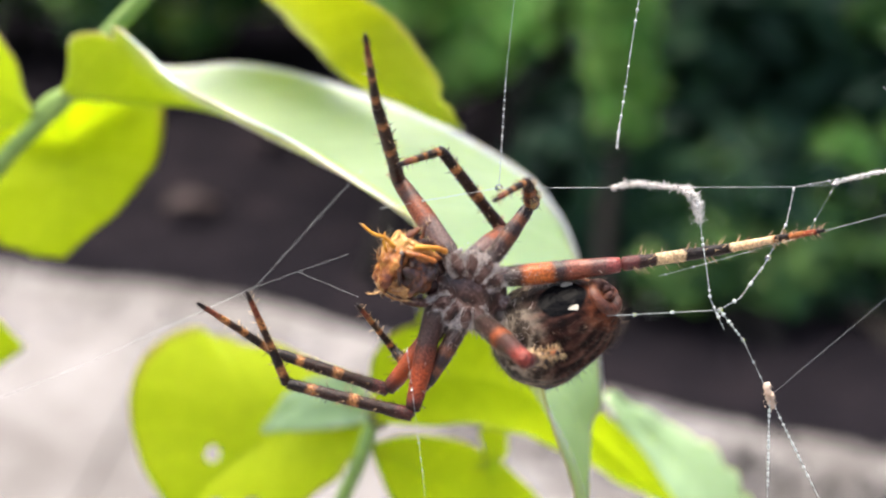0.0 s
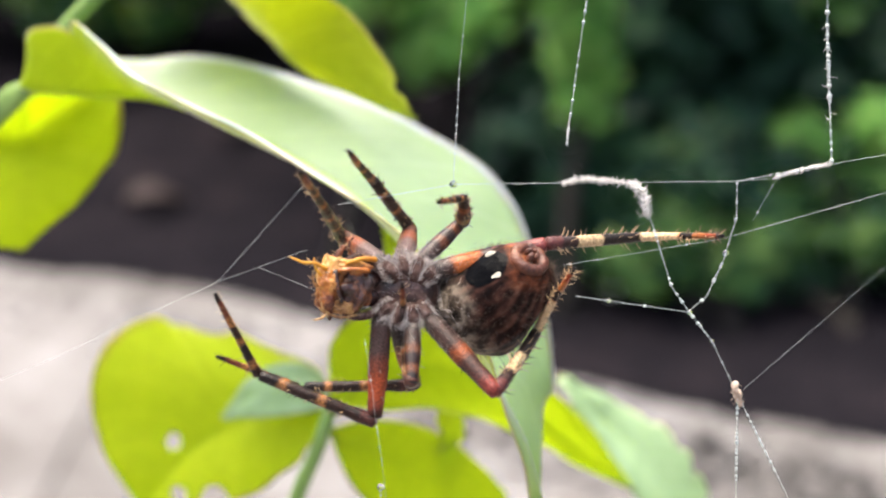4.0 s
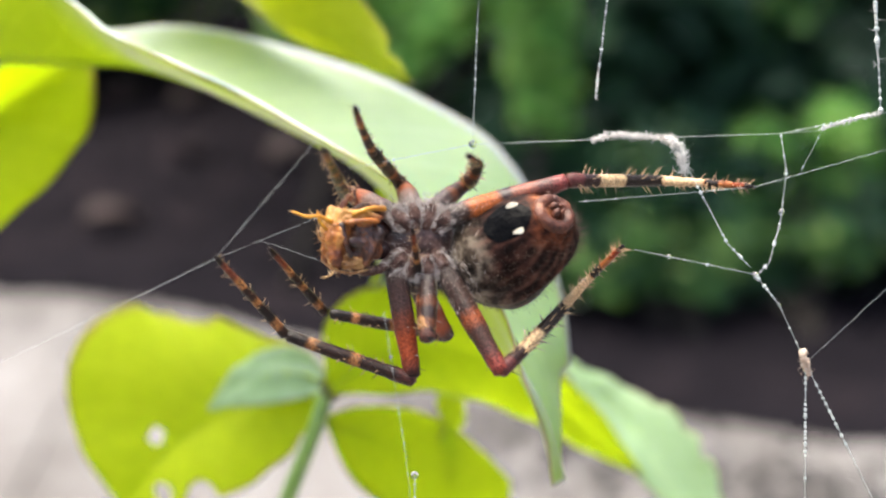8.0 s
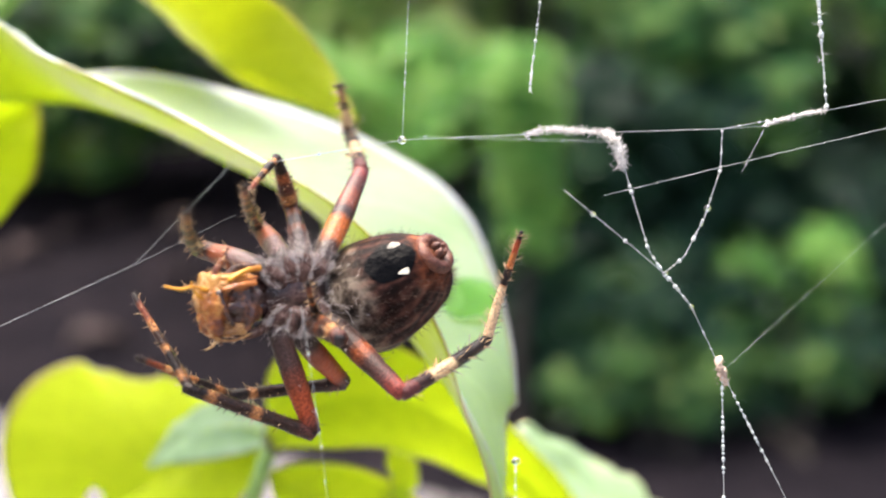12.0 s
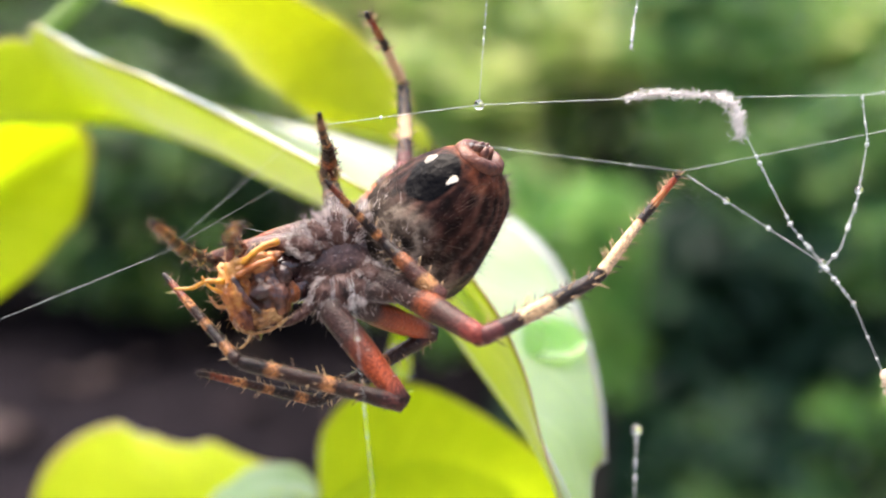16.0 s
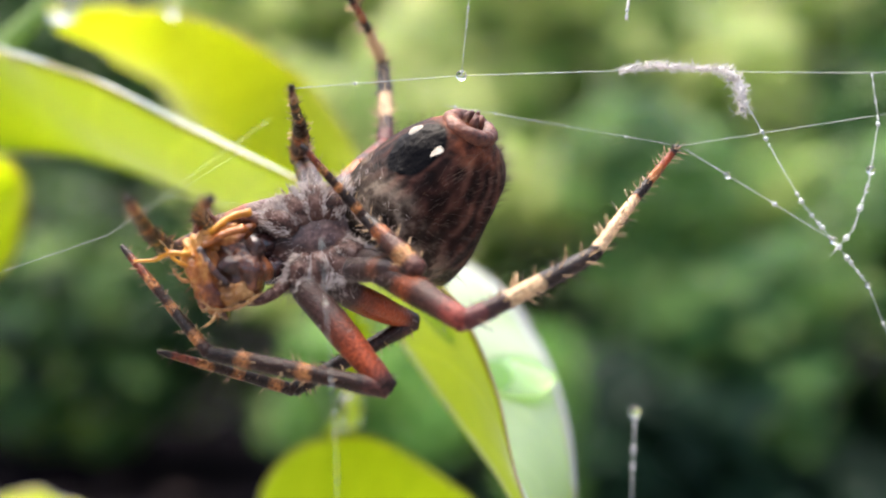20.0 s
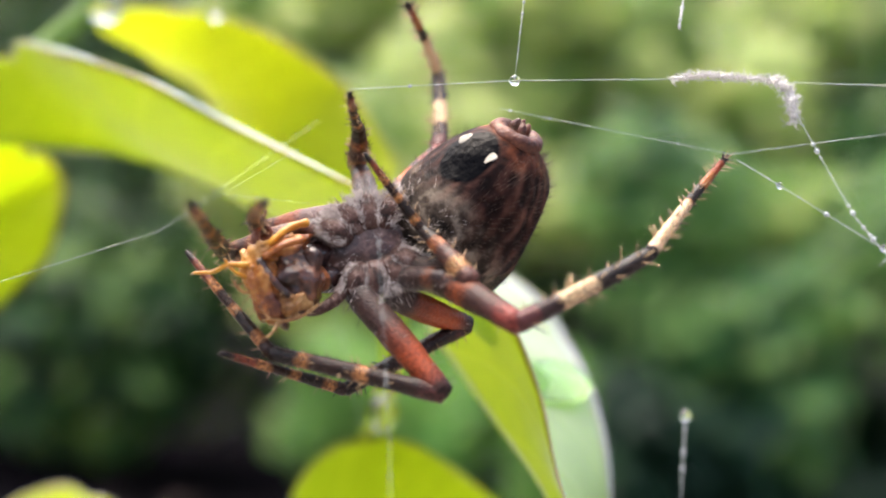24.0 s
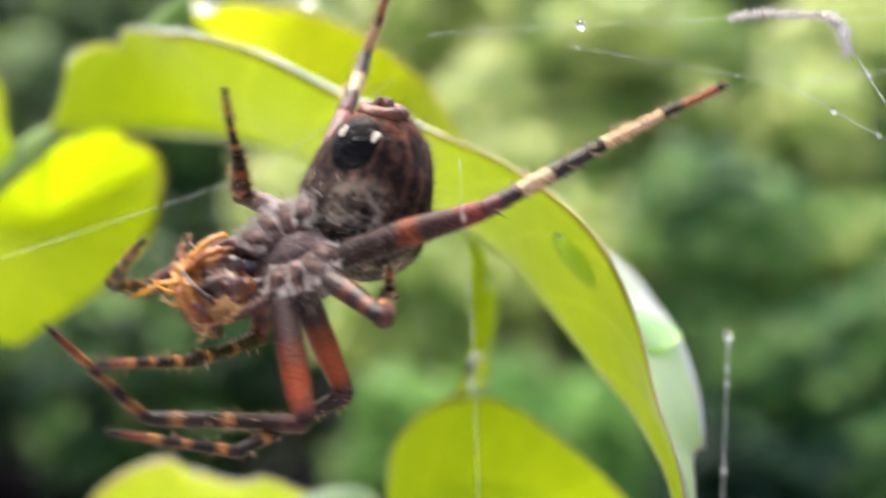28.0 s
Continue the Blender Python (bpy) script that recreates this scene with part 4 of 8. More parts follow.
# orange-red runs carry a backlit glow as well as the skin's own red
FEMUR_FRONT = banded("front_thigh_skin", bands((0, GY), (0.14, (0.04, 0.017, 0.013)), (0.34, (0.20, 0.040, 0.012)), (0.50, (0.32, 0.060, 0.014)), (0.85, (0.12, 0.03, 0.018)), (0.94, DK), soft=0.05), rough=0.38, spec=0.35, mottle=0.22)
# sky glare on the upper pair put into the pinkish-grey root
FEMUR_UPPER = banded("glare_paled_thigh_skin", bands((0, GY), (0.14, (0.14, 0.085, 0.075)), (0.46, (0.22, 0.060, 0.024)), (0.72, (0.05, 0.02, 0.015)), (0.84, (0.16, 0.05, 0.02)), (0.93, DK), soft=0.05), rough=0.38, spec=0.4, mottle=0.5)
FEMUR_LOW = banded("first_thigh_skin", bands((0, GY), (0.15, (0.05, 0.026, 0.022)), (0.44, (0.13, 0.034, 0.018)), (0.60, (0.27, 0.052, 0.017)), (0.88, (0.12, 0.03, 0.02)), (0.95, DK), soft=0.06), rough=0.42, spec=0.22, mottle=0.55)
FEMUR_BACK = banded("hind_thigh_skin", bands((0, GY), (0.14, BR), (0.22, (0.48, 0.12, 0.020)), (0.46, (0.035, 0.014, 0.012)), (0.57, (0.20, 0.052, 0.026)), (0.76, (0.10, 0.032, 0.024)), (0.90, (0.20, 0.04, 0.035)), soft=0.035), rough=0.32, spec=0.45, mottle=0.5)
# duller than the colours of the upper hind thigh
FEMUR_LOW_HIND = banded("lower_hind_thigh_skin", bands((0, GY), (0.20, (0.04, 0.020, 0.016)), (0.48, (0.21, 0.052, 0.017)), (0.60, (0.050, 0.022, 0.017)), (0.78, (0.075, 0.026, 0.022)), (0.88, (0.19, 0.038, 0.028)), soft=0.04), rough=0.45, spec=0.22, mottle=0.75)
OB = (0.35, 0.15, 0.05)
MB = (0.024, 0.009, 0.005)
TIBIA_FRONT = banded("front_shin_skin", bands((0, (0.07, 0.022, 0.017)), (0.14, MB), (0.43, OB), (0.50, MB), (0.77, OB), (0.83, DK), soft=0.02))
FEMUR_THIRD = banded("third_thigh_skin", bands((0, GY), (0.22, (0.04, 0.019, 0.014)), (0.44, (0.13, 0.045, 0.02)), (0.56, (0.025, 0.011, 0.009)), (0.74, (0.15, 0.05, 0.02)), (0.86, DK), soft=0.035), rough=0.32, spec=0.45, mottle=0.5)
TIBIA_THIRD = banded("third_shin_skin", bands((0, (0.10, 0.04, 0.03)), (0.14, (0.36, 0.18, 0.07)), (0.34, (0.07, 0.026, 0.018)), (0.58, (0.24, 0.08, 0.028)), (0.76, DK), soft=0.03), mottle=0.6)
TIBIA_BACK = banded("hind_shin_skin", bands((0, (0.10, 0.028, 0.026)), (0.14, (0.03, 0.012, 0.010)), (0.30, CR), (0.58, DK), (0.97, DK)), mottle=0.4)
META_FRONT = banded("front_foot_skin", bands((0, MB), (0.10, OB), (0.18, DK), (0.38, OB), (0.46, MB), (0.60, OB), (0.72, (0.16, 0.04, 0.018)), (0.90, DK), soft=0.02))
META_BACK = banded("hind_foot_skin", bands((0, DK), (0.05, (0.66, 0.46, 0.27)), (0.50, OR), (0.50, DK), (0.66, OR), (0.80, RD), (0.93, DK)), mottle=0.4)
SPINE_PALE = solid("pale_bristle", [(0.3, (0.38, 0.22, 0.10)), (0.7, (0.70, 0.50, 0.28))], 900, 0.4, bump=0)
SPINE_DARK = solid("dark_bristle", [(0.3, (0.018, 0.009, 0.005)), (0.7, (0.065, 0.032, 0.018))], 900, 0.4, bump=0)
HAIR_BROWN = solid("brown_hair", [(0.3, (0.05, 0.03, 0.02)), (0.7, (0.20, 0.13, 0.085))], 900, 0.6, bump=0)
HAIR_WHITE = solid("white_scale_hair", [(0.36, (0.42, 0.36, 0.33)), (0.62, (0.82, 0.75, 0.70))], 900, 0.5, bump=0)
HAIR_GREY = solid("grey_hair", [(0.36, (0.20, 0.15, 0.13)), (0.62, (0.58, 0.49, 0.45))], 900, 0.6, bump=0)
CHITIN = solid("dark_brown_chitin", [(0.36, (0.008, 0.004, 0.003)), (0.49, (0.050, 0.020, 0.014)), (0.58, (0.12, 0.064, 0.050)), (0.70, (0.34, 0.26, 0.23))], 700, 0.38, bump=0.6, bump_scale=2500, dist=0.00012, coat=0.1)
COXA = solid("grey_brown_chitin", [(0.38, (0.010, 0.005, 0.004)), (0.48, (0.065, 0.028, 0.020)), (0.56, (0.13, 0.075, 0.060)), (0.70, (0.30, 0.235, 0.215))], 1300, 0.55, spec=0.25, bump=1.0, bump_scale=2500, dist=0.00012)
WHITE_SPOT = solid("cream_spot", [(0.36, (0.26, 0.23, 0.18)), (0.6, (0.56, 0.52, 0.45))], 3000, 0.7, spec=0.2)
BREAST = solid("smooth_brown_breastplate", [(0.36, (0.022, 0.009, 0.007)), (0.52, (0.072, 0.026, 0.018)), (0.68, (0.13, 0.055, 0.04))], 500, 0.36, bump=0.3, bump_scale=1800, dist=0.0001)
SPINNERET = solid("orange_brown_skin", [(0.35, (0.03, 0.008, 0.005)), (0.52, (0.11, 0.030, 0.013)), (0.7, (0.28, 0.10, 0.04))], 700, 0.5, bump=1.0, bump_scale=1800, dist=0.0002)
FANG = solid("black_shiny_chitin", [(0.3, (0.012, 0.008, 0.008)), (0.7, (0.05, 0.02, 0.018))], 900, 0.18, coat=0.5)
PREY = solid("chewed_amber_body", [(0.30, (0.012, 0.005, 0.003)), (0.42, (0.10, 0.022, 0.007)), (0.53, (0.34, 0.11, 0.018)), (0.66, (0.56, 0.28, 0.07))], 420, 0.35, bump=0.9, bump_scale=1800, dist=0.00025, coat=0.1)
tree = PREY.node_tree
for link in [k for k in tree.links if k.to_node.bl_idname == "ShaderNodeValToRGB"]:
    # amber towards the upper front, wine-brown towards the lower side and the jaws
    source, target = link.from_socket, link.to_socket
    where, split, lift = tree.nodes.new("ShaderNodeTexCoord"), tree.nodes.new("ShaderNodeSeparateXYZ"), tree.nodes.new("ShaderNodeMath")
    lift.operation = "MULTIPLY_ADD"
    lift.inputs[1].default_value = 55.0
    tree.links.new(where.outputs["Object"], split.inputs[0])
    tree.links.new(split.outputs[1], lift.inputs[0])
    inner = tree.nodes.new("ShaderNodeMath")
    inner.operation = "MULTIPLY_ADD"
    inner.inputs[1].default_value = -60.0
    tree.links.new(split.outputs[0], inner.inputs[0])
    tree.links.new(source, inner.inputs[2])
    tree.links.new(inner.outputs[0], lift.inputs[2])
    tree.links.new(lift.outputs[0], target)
CRUSHED = solid("dark_crushed_shell", [(0.36, (0.008, 0.005, 0.004)), (0.5, (0.05, 0.016, 0.01)), (0.66, (0.26, 0.09, 0.03))], 700, 0.3, bump=0.8, bump_scale=2200, dist=0.0002, coat=0.2)
PREY_TAN = solid("torn_tan_shell", [(0.34, (0.09, 0.03, 0.010)), (0.5, (0.32, 0.15, 0.045)), (0.66, (0.58, 0.36, 0.14))], 700, 0.4, bump=0.6, bump_scale=2200, dist=0.0002)
PREY_RED = solid("red_amber_limb", [(0.36, (0.14, 0.03, 0.008)), (0.64, (0.50, 0.16, 0.02))], 900, 0.25, bump=0.1, coat=0.2)
PREY_LEG = solid("amber_insect_leg", [(0.36, (0.40, 0.14, 0.010)), (0.64, (0.72, 0.36, 0.03))], 900, 0.28, bump=0.1)


def abdomen_material():
    """Brown, finely banded flanks; grey in front; a black patch under the belly."""
    m, n, l = nodes_of("abdomen_skin")
    p, out = n.new("ShaderNodeBsdfPrincipled"), n.new("ShaderNodeOutputMaterial")
    tc = n.new("ShaderNodeTexCoord")
    sep = n.new("ShaderNodeSeparateXYZ")
    l.new(tc.outputs["Object"], sep.inputs[0])

    def math_(op, a, b=0.0, c=0.0):
        k = n.new("ShaderNodeMath")
        k.operation = op
        for i, v in enumerate((a, b, c)):
            if isinstance(v, (int, float)):
                k.inputs[i].default_value = v
            else:
                l.new(v, k.inputs[i])
        return k.outputs[0]

    nz = noise_tex(n, l, 900, 4.0)
    big = noise_tex(n, l, 260, 3.0)
    x = math_("MULTIPLY", sep.outputs[0], 1000.0)
    y = math_("MULTIPLY", sep.outputs[1], 1000.0)
    z = math_("MULTIPLY", sep.outputs[2], 1000.0)
    # dark wavy lines that run from the spinnerets over the flanks
    down = math_("SUBTRACT", math_("MULTIPLY", z, 0.82), math_("MULTIPLY", x, 0.57))
    turn = math_("ARCTAN2", y, down)
    wave = math_("SINE", math_("ADD", math_("MULTIPLY", turn, 21.0), math_("ADD", math_("MULTIPLY", big.outputs["Fac"], 14.0), math_("MULTIPLY", x, 0.5))))
    v = math_("ADD", math_("MULTIPLY", wave, 0.10), math_("ADD", math_("MULTIPLY", nz.outputs["Fac"], 0.8), 0.06))
    r = ramp(n, [(0.28, (0.005, 0.0025, 0.002)), (0.42, (0.016, 0.007, 0.0055)), (0.54, (0.043, 0.018, 0.013)), (0.66, (0.085, 0.038, 0.026)), (0.80, (0.16, 0.082, 0.057))])
    l.new(v, r.inputs[0])
    # orange-brown skin round the spinnerets
    dx, dz = math_("SUBTRACT", x, 3.3), math_("SUBTRACT", z, 2.3)
    off = math_("SQRT", math_("ADD", math_("MULTIPLY", dx, dx), math_("ADD", math_("MULTIPLY", y, y), math_("MULTIPLY", dz, dz))))
    boss = n.new("ShaderNodeMapRange")
    boss.inputs["From Min"].default_value, boss.inputs["From Max"].default_value = 2.7, 1.5
    l.new(math_("MULTIPLY_ADD", big.outputs["Fac"], 1.2, math_("SUBTRACT", off, 0.6)), boss.inputs["Value"])
    rb = ramp(n, [(0.36, (0.022, 0.008, 0.005)), (0.5, (0.12, 0.035, 0.015)), (0.66, (0.30, 0.11, 0.05))])
    l.new(nz.outputs["Fac"], rb.inputs[0])
    mix0 = n.new("ShaderNodeMix")
    mix0.data_type = "RGBA"
    l.new(boss.outputs[0], mix0.inputs["Factor"])
    l.new(r.outputs[0], mix0.inputs["A"])
    l.new(rb.outputs[0], mix0.inputs["B"])
    # front: grey-brown
    front = n.new("ShaderNodeMapRange")
    front.inputs["From Min"].default_value, front.inputs["From Max"].default_value = -1.0, -3.0
    l.new(math_("MULTIPLY_ADD", big.outputs["Fac"], 1.5, math_("SUBTRACT", x, 0.75)), front.inputs["Value"])
    rf = ramp(n, [(0.36, (0.008, 0.006, 0.005)), (0.5, (0.06, 0.045, 0.033)), (0.62, (0.26, 0.215, 0.165))])
    l.new(nz.outputs["Fac"], rf.inputs[0])
    mix1 = n.new("ShaderNodeMix")
    mix1.data_type = "RGBA"
    l.new(front.outputs[0], mix1.inputs["Factor"])
    l.new(mix0.outputs["Result"], mix1.inputs["A"])
    l.new(rf.outputs[0], mix1.inputs["B"])
    # belly patch
    ex = math_("DIVIDE", math_("SUBTRACT", x, 0.35), 1.75)
    ey = math_("DIVIDE", y, 1.3)
    d = math_("ADD", math_("MULTIPLY", ex, ex), math_("MULTIPLY", ey, ey))
    d = math_("MULTIPLY_ADD", big.outputs["Fac"], 0.9, d)
    patch = n.new("ShaderNodeMapRange")
    patch.inputs["From Min"].default_value, patch.inputs["From Max"].default_value = 1.55, 1.35
    l.new(d, patch.inputs["Value"])
    under = math_("MULTIPLY", patch.outputs[0], math_("GREATER_THAN", z, 0.5))
    mix2 = n.new("ShaderNodeMix")
    mix2.data_type = "RGBA"
    l.new(under, mix2.inputs["Factor"])
    l.new(mix1.outputs["Result"], mix2.inputs["A"])
    mix2.inputs["B"].default_value = (0.0025, 0.0025, 0.003, 1)
    l.new(mix2.outputs["Result"], p.inputs["Base Color"])
    l.new(math_("MULTIPLY_ADD", under, -0.03, 0.07), p.inputs["Specular IOR Level"])
    l.new(math_("MULTIPLY_ADD", under, -0.2, 0.45), p.inputs["Roughness"])
    b = n.new("ShaderNodeBump")
    b.inputs["Strength"].default_value, b.inputs["Distance"].default_value = 0.8, 0.00028
    l.new(nz.outputs["Fac"], b.inputs["Height"])
    l.new(b.outputs[0], p.inputs["Normal"])
    l.new(p.outputs[0], out.inputs[0])
    return m


ABDOMEN = abdomen_material()
MM = 0.001


def bristle(bm, root, direction, length, r, mat_index, sides=4):
    """One tapering hair, slightly bent."""
    d = direction.normalized()
    s = d.orthogonal().normalized()
    u = d.cross(s)
    mid, tip = root + d * length * 0.55, root + d * length + s * length * 0.12
    ring = [[bm.verts.new(c + (s * math.cos(a) + u * math.sin(a)) * q) for a in (2 * math.pi * k / sides for k in range(sides))] for c, q in ((root, r), (mid, r * 0.7))]
    end = bm.verts.new(tip)
    for k in range(sides):
        f = bm.faces.new((ring[0][k], ring[0][(k + 1) % sides], ring[1][(k + 1) % sides], ring[1][k]))
        f.material_index = mat_index
        f = bm.faces.new((ring[1][k], ring[1][(k + 1) % sides], end))
        f.material_index = mat_index


def limb(name, length, profile, mats, parent, seed, bristles, bow=0.0, thick=0.035, blen=0.75, fuzz=0, fuzz_to=1.0, fuzz_skin=2):
    """A leg segment along +x in metres: radii from the profile (share, mm), bowed, with stout bristles and short hair."""
    rnd = random.Random(seed)
    L = length * MM
    n, sides = 26, 14
    bm = bmesh.new()
    uv = bm.loops.layers.uv.new("UVMap")
    rings, share = [], {}

    def radius(s):
        for (a, ra), (b, rb) in zip(profile, profile[1:]):
            if s <= b:
                f = (s - a) / (b - a)
                f = f * f * (3 - 2 * f)
                return (ra + (rb - ra) * f) * MM
        return profile[-1][1] * MM

    def centre(s):
        return Vector((L * s, 0, bow * MM * math.sin(math.pi * s)))

    for i in range(n):
        s = i / (n - 1)
        ring = []
        for k in range(sides):
            a = 2 * math.pi * k / sides
            r = radius(s) * (1 + 0.05 * noise.noise(Vector((s * 9, math.cos(a) * 2 + seed, math.sin(a) * 2))))
            v = bm.verts.new(centre(s) + Vector((0, math.cos(a) * r, math.sin(a) * r)))
            share[v] = s
            ring.append(v)
        rings.append(ring)
    for a, b in zip(rings, rings[1:]):
        for k in range(sides):
            bm.faces.new((a[k], a[(k + 1) % sides], b[(k + 1) % sides], b[k]))
    for ring, s, flip in ((rings[0], 0.0, True), (rings[-1], 1.0, False)):
        e = bm.verts.new(centre(s) + Vector(((-0.5 if flip else 0.5) * radius(s), 0, 0)))
        share[e] = s
        for k in range(sides):
            q = (ring[k], ring[(k + 1) % sides], e)
            bm.faces.new(q[::-1] if flip else q)
    for f in bm.faces:
        for loop in f.loops:
            loop[uv].uv = (share[loop.vert], 0.5)
    for _ in range(bristles):
        s, a = rnd.uniform(0.06, 0.97), rnd.uniform(0, 2 * math.pi)
        out = Vector((0.55, math.cos(a), math.sin(a)))
        root = centre(s) + Vector((0, math.cos(a), math.sin(a))) * radius(s) * 0.9
        bristle(bm, root, out, blen * MM * rnd.uniform(0.6, 1.2), thick * MM * rnd.uniform(0.8, 1.2), 1 if rnd.random() < 0.7 else 2)
    for _ in range(fuzz):
        s, a = rnd.uniform(0.0, fuzz_to) * (rnd.random() ** 0.5 if fuzz_to < 1 else 1.0), rnd.uniform(0, 2 * math.pi)
        out = Vector((1.4, math.cos(a), math.sin(a)))
        root = centre(s) + Vector((0, math.cos(a), math.sin(a))) * radius(s) * 0.97
        bristle(bm, root, out, MM * rnd.uniform(0.18, 0.4), 0.012 * MM, fuzz_skin, 3)
    return part(name, bm, mats, parent)


spider = focus
tagged(spider, "brown hairy orb-weaver spider with banded legs gripping prey", "spider")

# belly: long axis x towards the tail, z the underside
rs = random.Random(21)


def egg(u, v):
    """The abdomen's surface: u along from the waist to the tail, v around."""
    a = math.pi * u
    x = -math.cos(a) * (4.9 if a < math.pi / 2 else 4.3)
    r = math.sin(a) ** 0.82
    s = min(max((x + 2.0) / 5.2, 0), 1)
    s = s * s * (3 - 2 * s)
    y, z = 3.6 * r * (1 - 0.16 * s) * math.cos(v), (3.92 * (0.78 + 0.22 * s) if math.sin(v) > 0 else 5.8 * (1 - 0.63 * s)) * r * math.sin(v)
    y *= 1 + 0.08 * math.sin(a) * (math.sin(v) < 0)
    k = 1 + 0.018 * noise.noise(Vector((x * 0.9, y * 0.9, z * 0.9)))
    return Vector((x * k, y * k, z * k)) * MM


bm = bmesh.new()
rows = [[bm.verts.new(egg(max(min(i / 39, 0.9995), 0.0005), 2 * math.pi * j / 48)) for j in range(48)] for i in range(40)]
for a, b in zip(rows, rows[1:]):
    for j in range(48):
        bm.faces.new((a[j], a[(j + 1) % 48], b[(j + 1) % 48], b[j]))
bm.faces.new(rows[0][::-1])
bm.faces.new(rows[-1])
for _ in range(3000):
    u, v = rs.uniform(0.03, 0.97), rs.uniform(0, 2 * math.pi)
    q = egg(u, v)
    out = Vector((q.x * 0.75 + 0.0022, q.y, q.z))
    if abs(q.x - 0.0008) < 0.0019 and abs(q.y) < 0.0016 and q.z > 0:
        continue
    long_one = rs.random() < (0.2 if q.x > 0 else 0.05)
    bristle(bm, q * 0.995, out, MM * (rs.uniform(0.6, 1.0) if long_one else rs.uniform(0.25, 0.5)), (0.011 if long_one else 0.009) * MM, rs.choice((1, 2, 2, 1) if q.x > -0.0012 else (1, 1, 2, 1) if q.x > -0.003 else (1, 3, 3, 1)), 3)
for _ in range(420):
    # clumps of pale hair before the belly patch
    u, v = rs.gauss(0.24, 0.055), math.pi / 2 + rs.gauss(0, 0.6)
    q = egg(max(u, 0.05), v)
    if q.x > -0.0012 or noise.noise(q * 1400) < -0.05:
        continue
    bristle(bm, q * 0.998, Vector((q.x * 0.4 + rs.uniform(0.001, 0.004), q.y + rs.gauss(0, 0.001), q.z * 0.35)), MM * rs.uniform(0.25, 0.5), 0.011 * MM, 4, 3)
abdomen = part("abdomen", bm, [ABDOMEN, HAIR_BROWN, SPINE_DARK, HAIR_GREY, HAIR_WHITE], spider, "brown hairy abdomen with a black belly patch")
for side in (1, -1):
    bm = bmesh.new()
    spot = egg(math.acos(-0.95 / 4.3) / math.pi, math.pi / 2 - side * 0.31)
    ball(bm, spot * 1.006, (0.42 * MM, 0.22 * MM, 0.045 * MM), 24, 8, Matrix.Rotation(radians(-10 * side), 4, "Z"))
    for v in bm.verts:
        w = noise.noise_vector(v.co * 2600)
        v.co += 0.17 * MM * Vector((w.x, w.y, 0.15 * w.z))
    part("white_spot", bm, WHITE_SPOT, abdomen, "small cream-white spot")
bm = bmesh.new()
ring = []
for k in range(25):
    a = 2 * math.pi * k / 24
    ring.append((Vector((3.34, 0, 2.34)) + Vector((-0.75 * math.sin(a), math.cos(a), 0.75 * math.sin(a))) * 1.02) * MM)
tube(bm, ring, [(0.44 + 0.03 * math.cos(k * 0.262 * 7) + 0.16 * noise.noise(Vector((math.cos(k * 0.262) * 2.2, math.sin(k * 0.262) * 2.2, 4)))) * MM for k in range(25)], 12)
for _ in range(60):
    q = rs.choice(ring)
    bristle(bm, q, Vector((0.8 + rs.gauss(0, 0.6), rs.gauss(0, 0.6), 0.8 + rs.gauss(0, 0.6))), MM * rs.uniform(0.5, 0.75), 0.012 * MM, 1, 3)
part("spinneret_ring", bm, [SPINNERET, HAIR_BROWN], abdomen, "orange-brown ring round the spinnerets")
for side in (1, -1):
    for s0, r0 in ((0.0, 0.30), (0.5, 0.22)):
        bm = bmesh.new()
        base = Vector((3.12 + s0 * 0.6, side * 0.34, 2.32 + s0 * -0.6))
        tube(bm, [base * MM, (base + Vector((0.45, -side * 0.05, 0.5))) * MM, (base + Vector((0.7, -side * 0.16, 0.75))) * MM], [r0 * MM, r0 * 0.85 * MM, r0 * 0.4 * MM], 10)
        part("spinneret", bm, SPINNERET, abdomen)

# head and chest
bm = bmesh.new()
ball(bm, Vector((0, 0, -0.4)) * MM, (3.1 * MM, 2.6 * MM, 1.8 * MM), 28, 18)
for v in bm.verts:
    if v.co.x < -0.8 * MM:
        v.co.y *= 0.72
    v.co += v.co.normalized() * 0.05 * MM * noise.noise(v.co * 1500)
for _ in range(700):
    d = Vector((rs.gauss(0, 1), rs.gauss(0, 1), rs.gauss(0, 1))).normalized()
    bristle(bm, Vector((d.x * 2.95, d.y * (2.45 if d.x > -0.3 else 1.8), d.z * 1.65 - 0.4)) * MM, d + Vector((-0.7, 0, 0)), MM * rs.uniform(0.2, 0.45), 0.014 * MM, 1, 3)
for _ in range(1300):
    d = Vector((rs.gauss(0, 1), rs.gauss(0, 1), rs.gauss(0.3, 1))).normalized()
    if noise.noise(d * 3.1) + rs.uniform(-0.15, 0.15) < 0.02:
        continue
    root = Vector((d.x * 2.98, d.y * (2.48 if d.x > -0.3 else 1.82), d.z * 1.7 - 0.4)) * MM
    bristle(bm, root, d * 0.6 + Vector((-0.8, rs.uniform(-0.5, 0.5), rs.uniform(-0.3, 0.3))), MM * rs.uniform(0.15, 0.35), 0.015 * MM, 2, 3)
chest = part("cephalothorax", bm, [CHITIN, HAIR_GREY, HAIR_WHITE], spider, "grey-brown chest with clumps of pale hair")
bm = bmesh.new()
ball(bm, Vector((0.1, 0, 0.75)) * MM, (1.5 * MM, 0.92 * MM, 0.40 * MM), 24, 14)
for v in bm.verts:
    v.co.y *= 1 - 0.18 * v.co.x / MM / 1.75
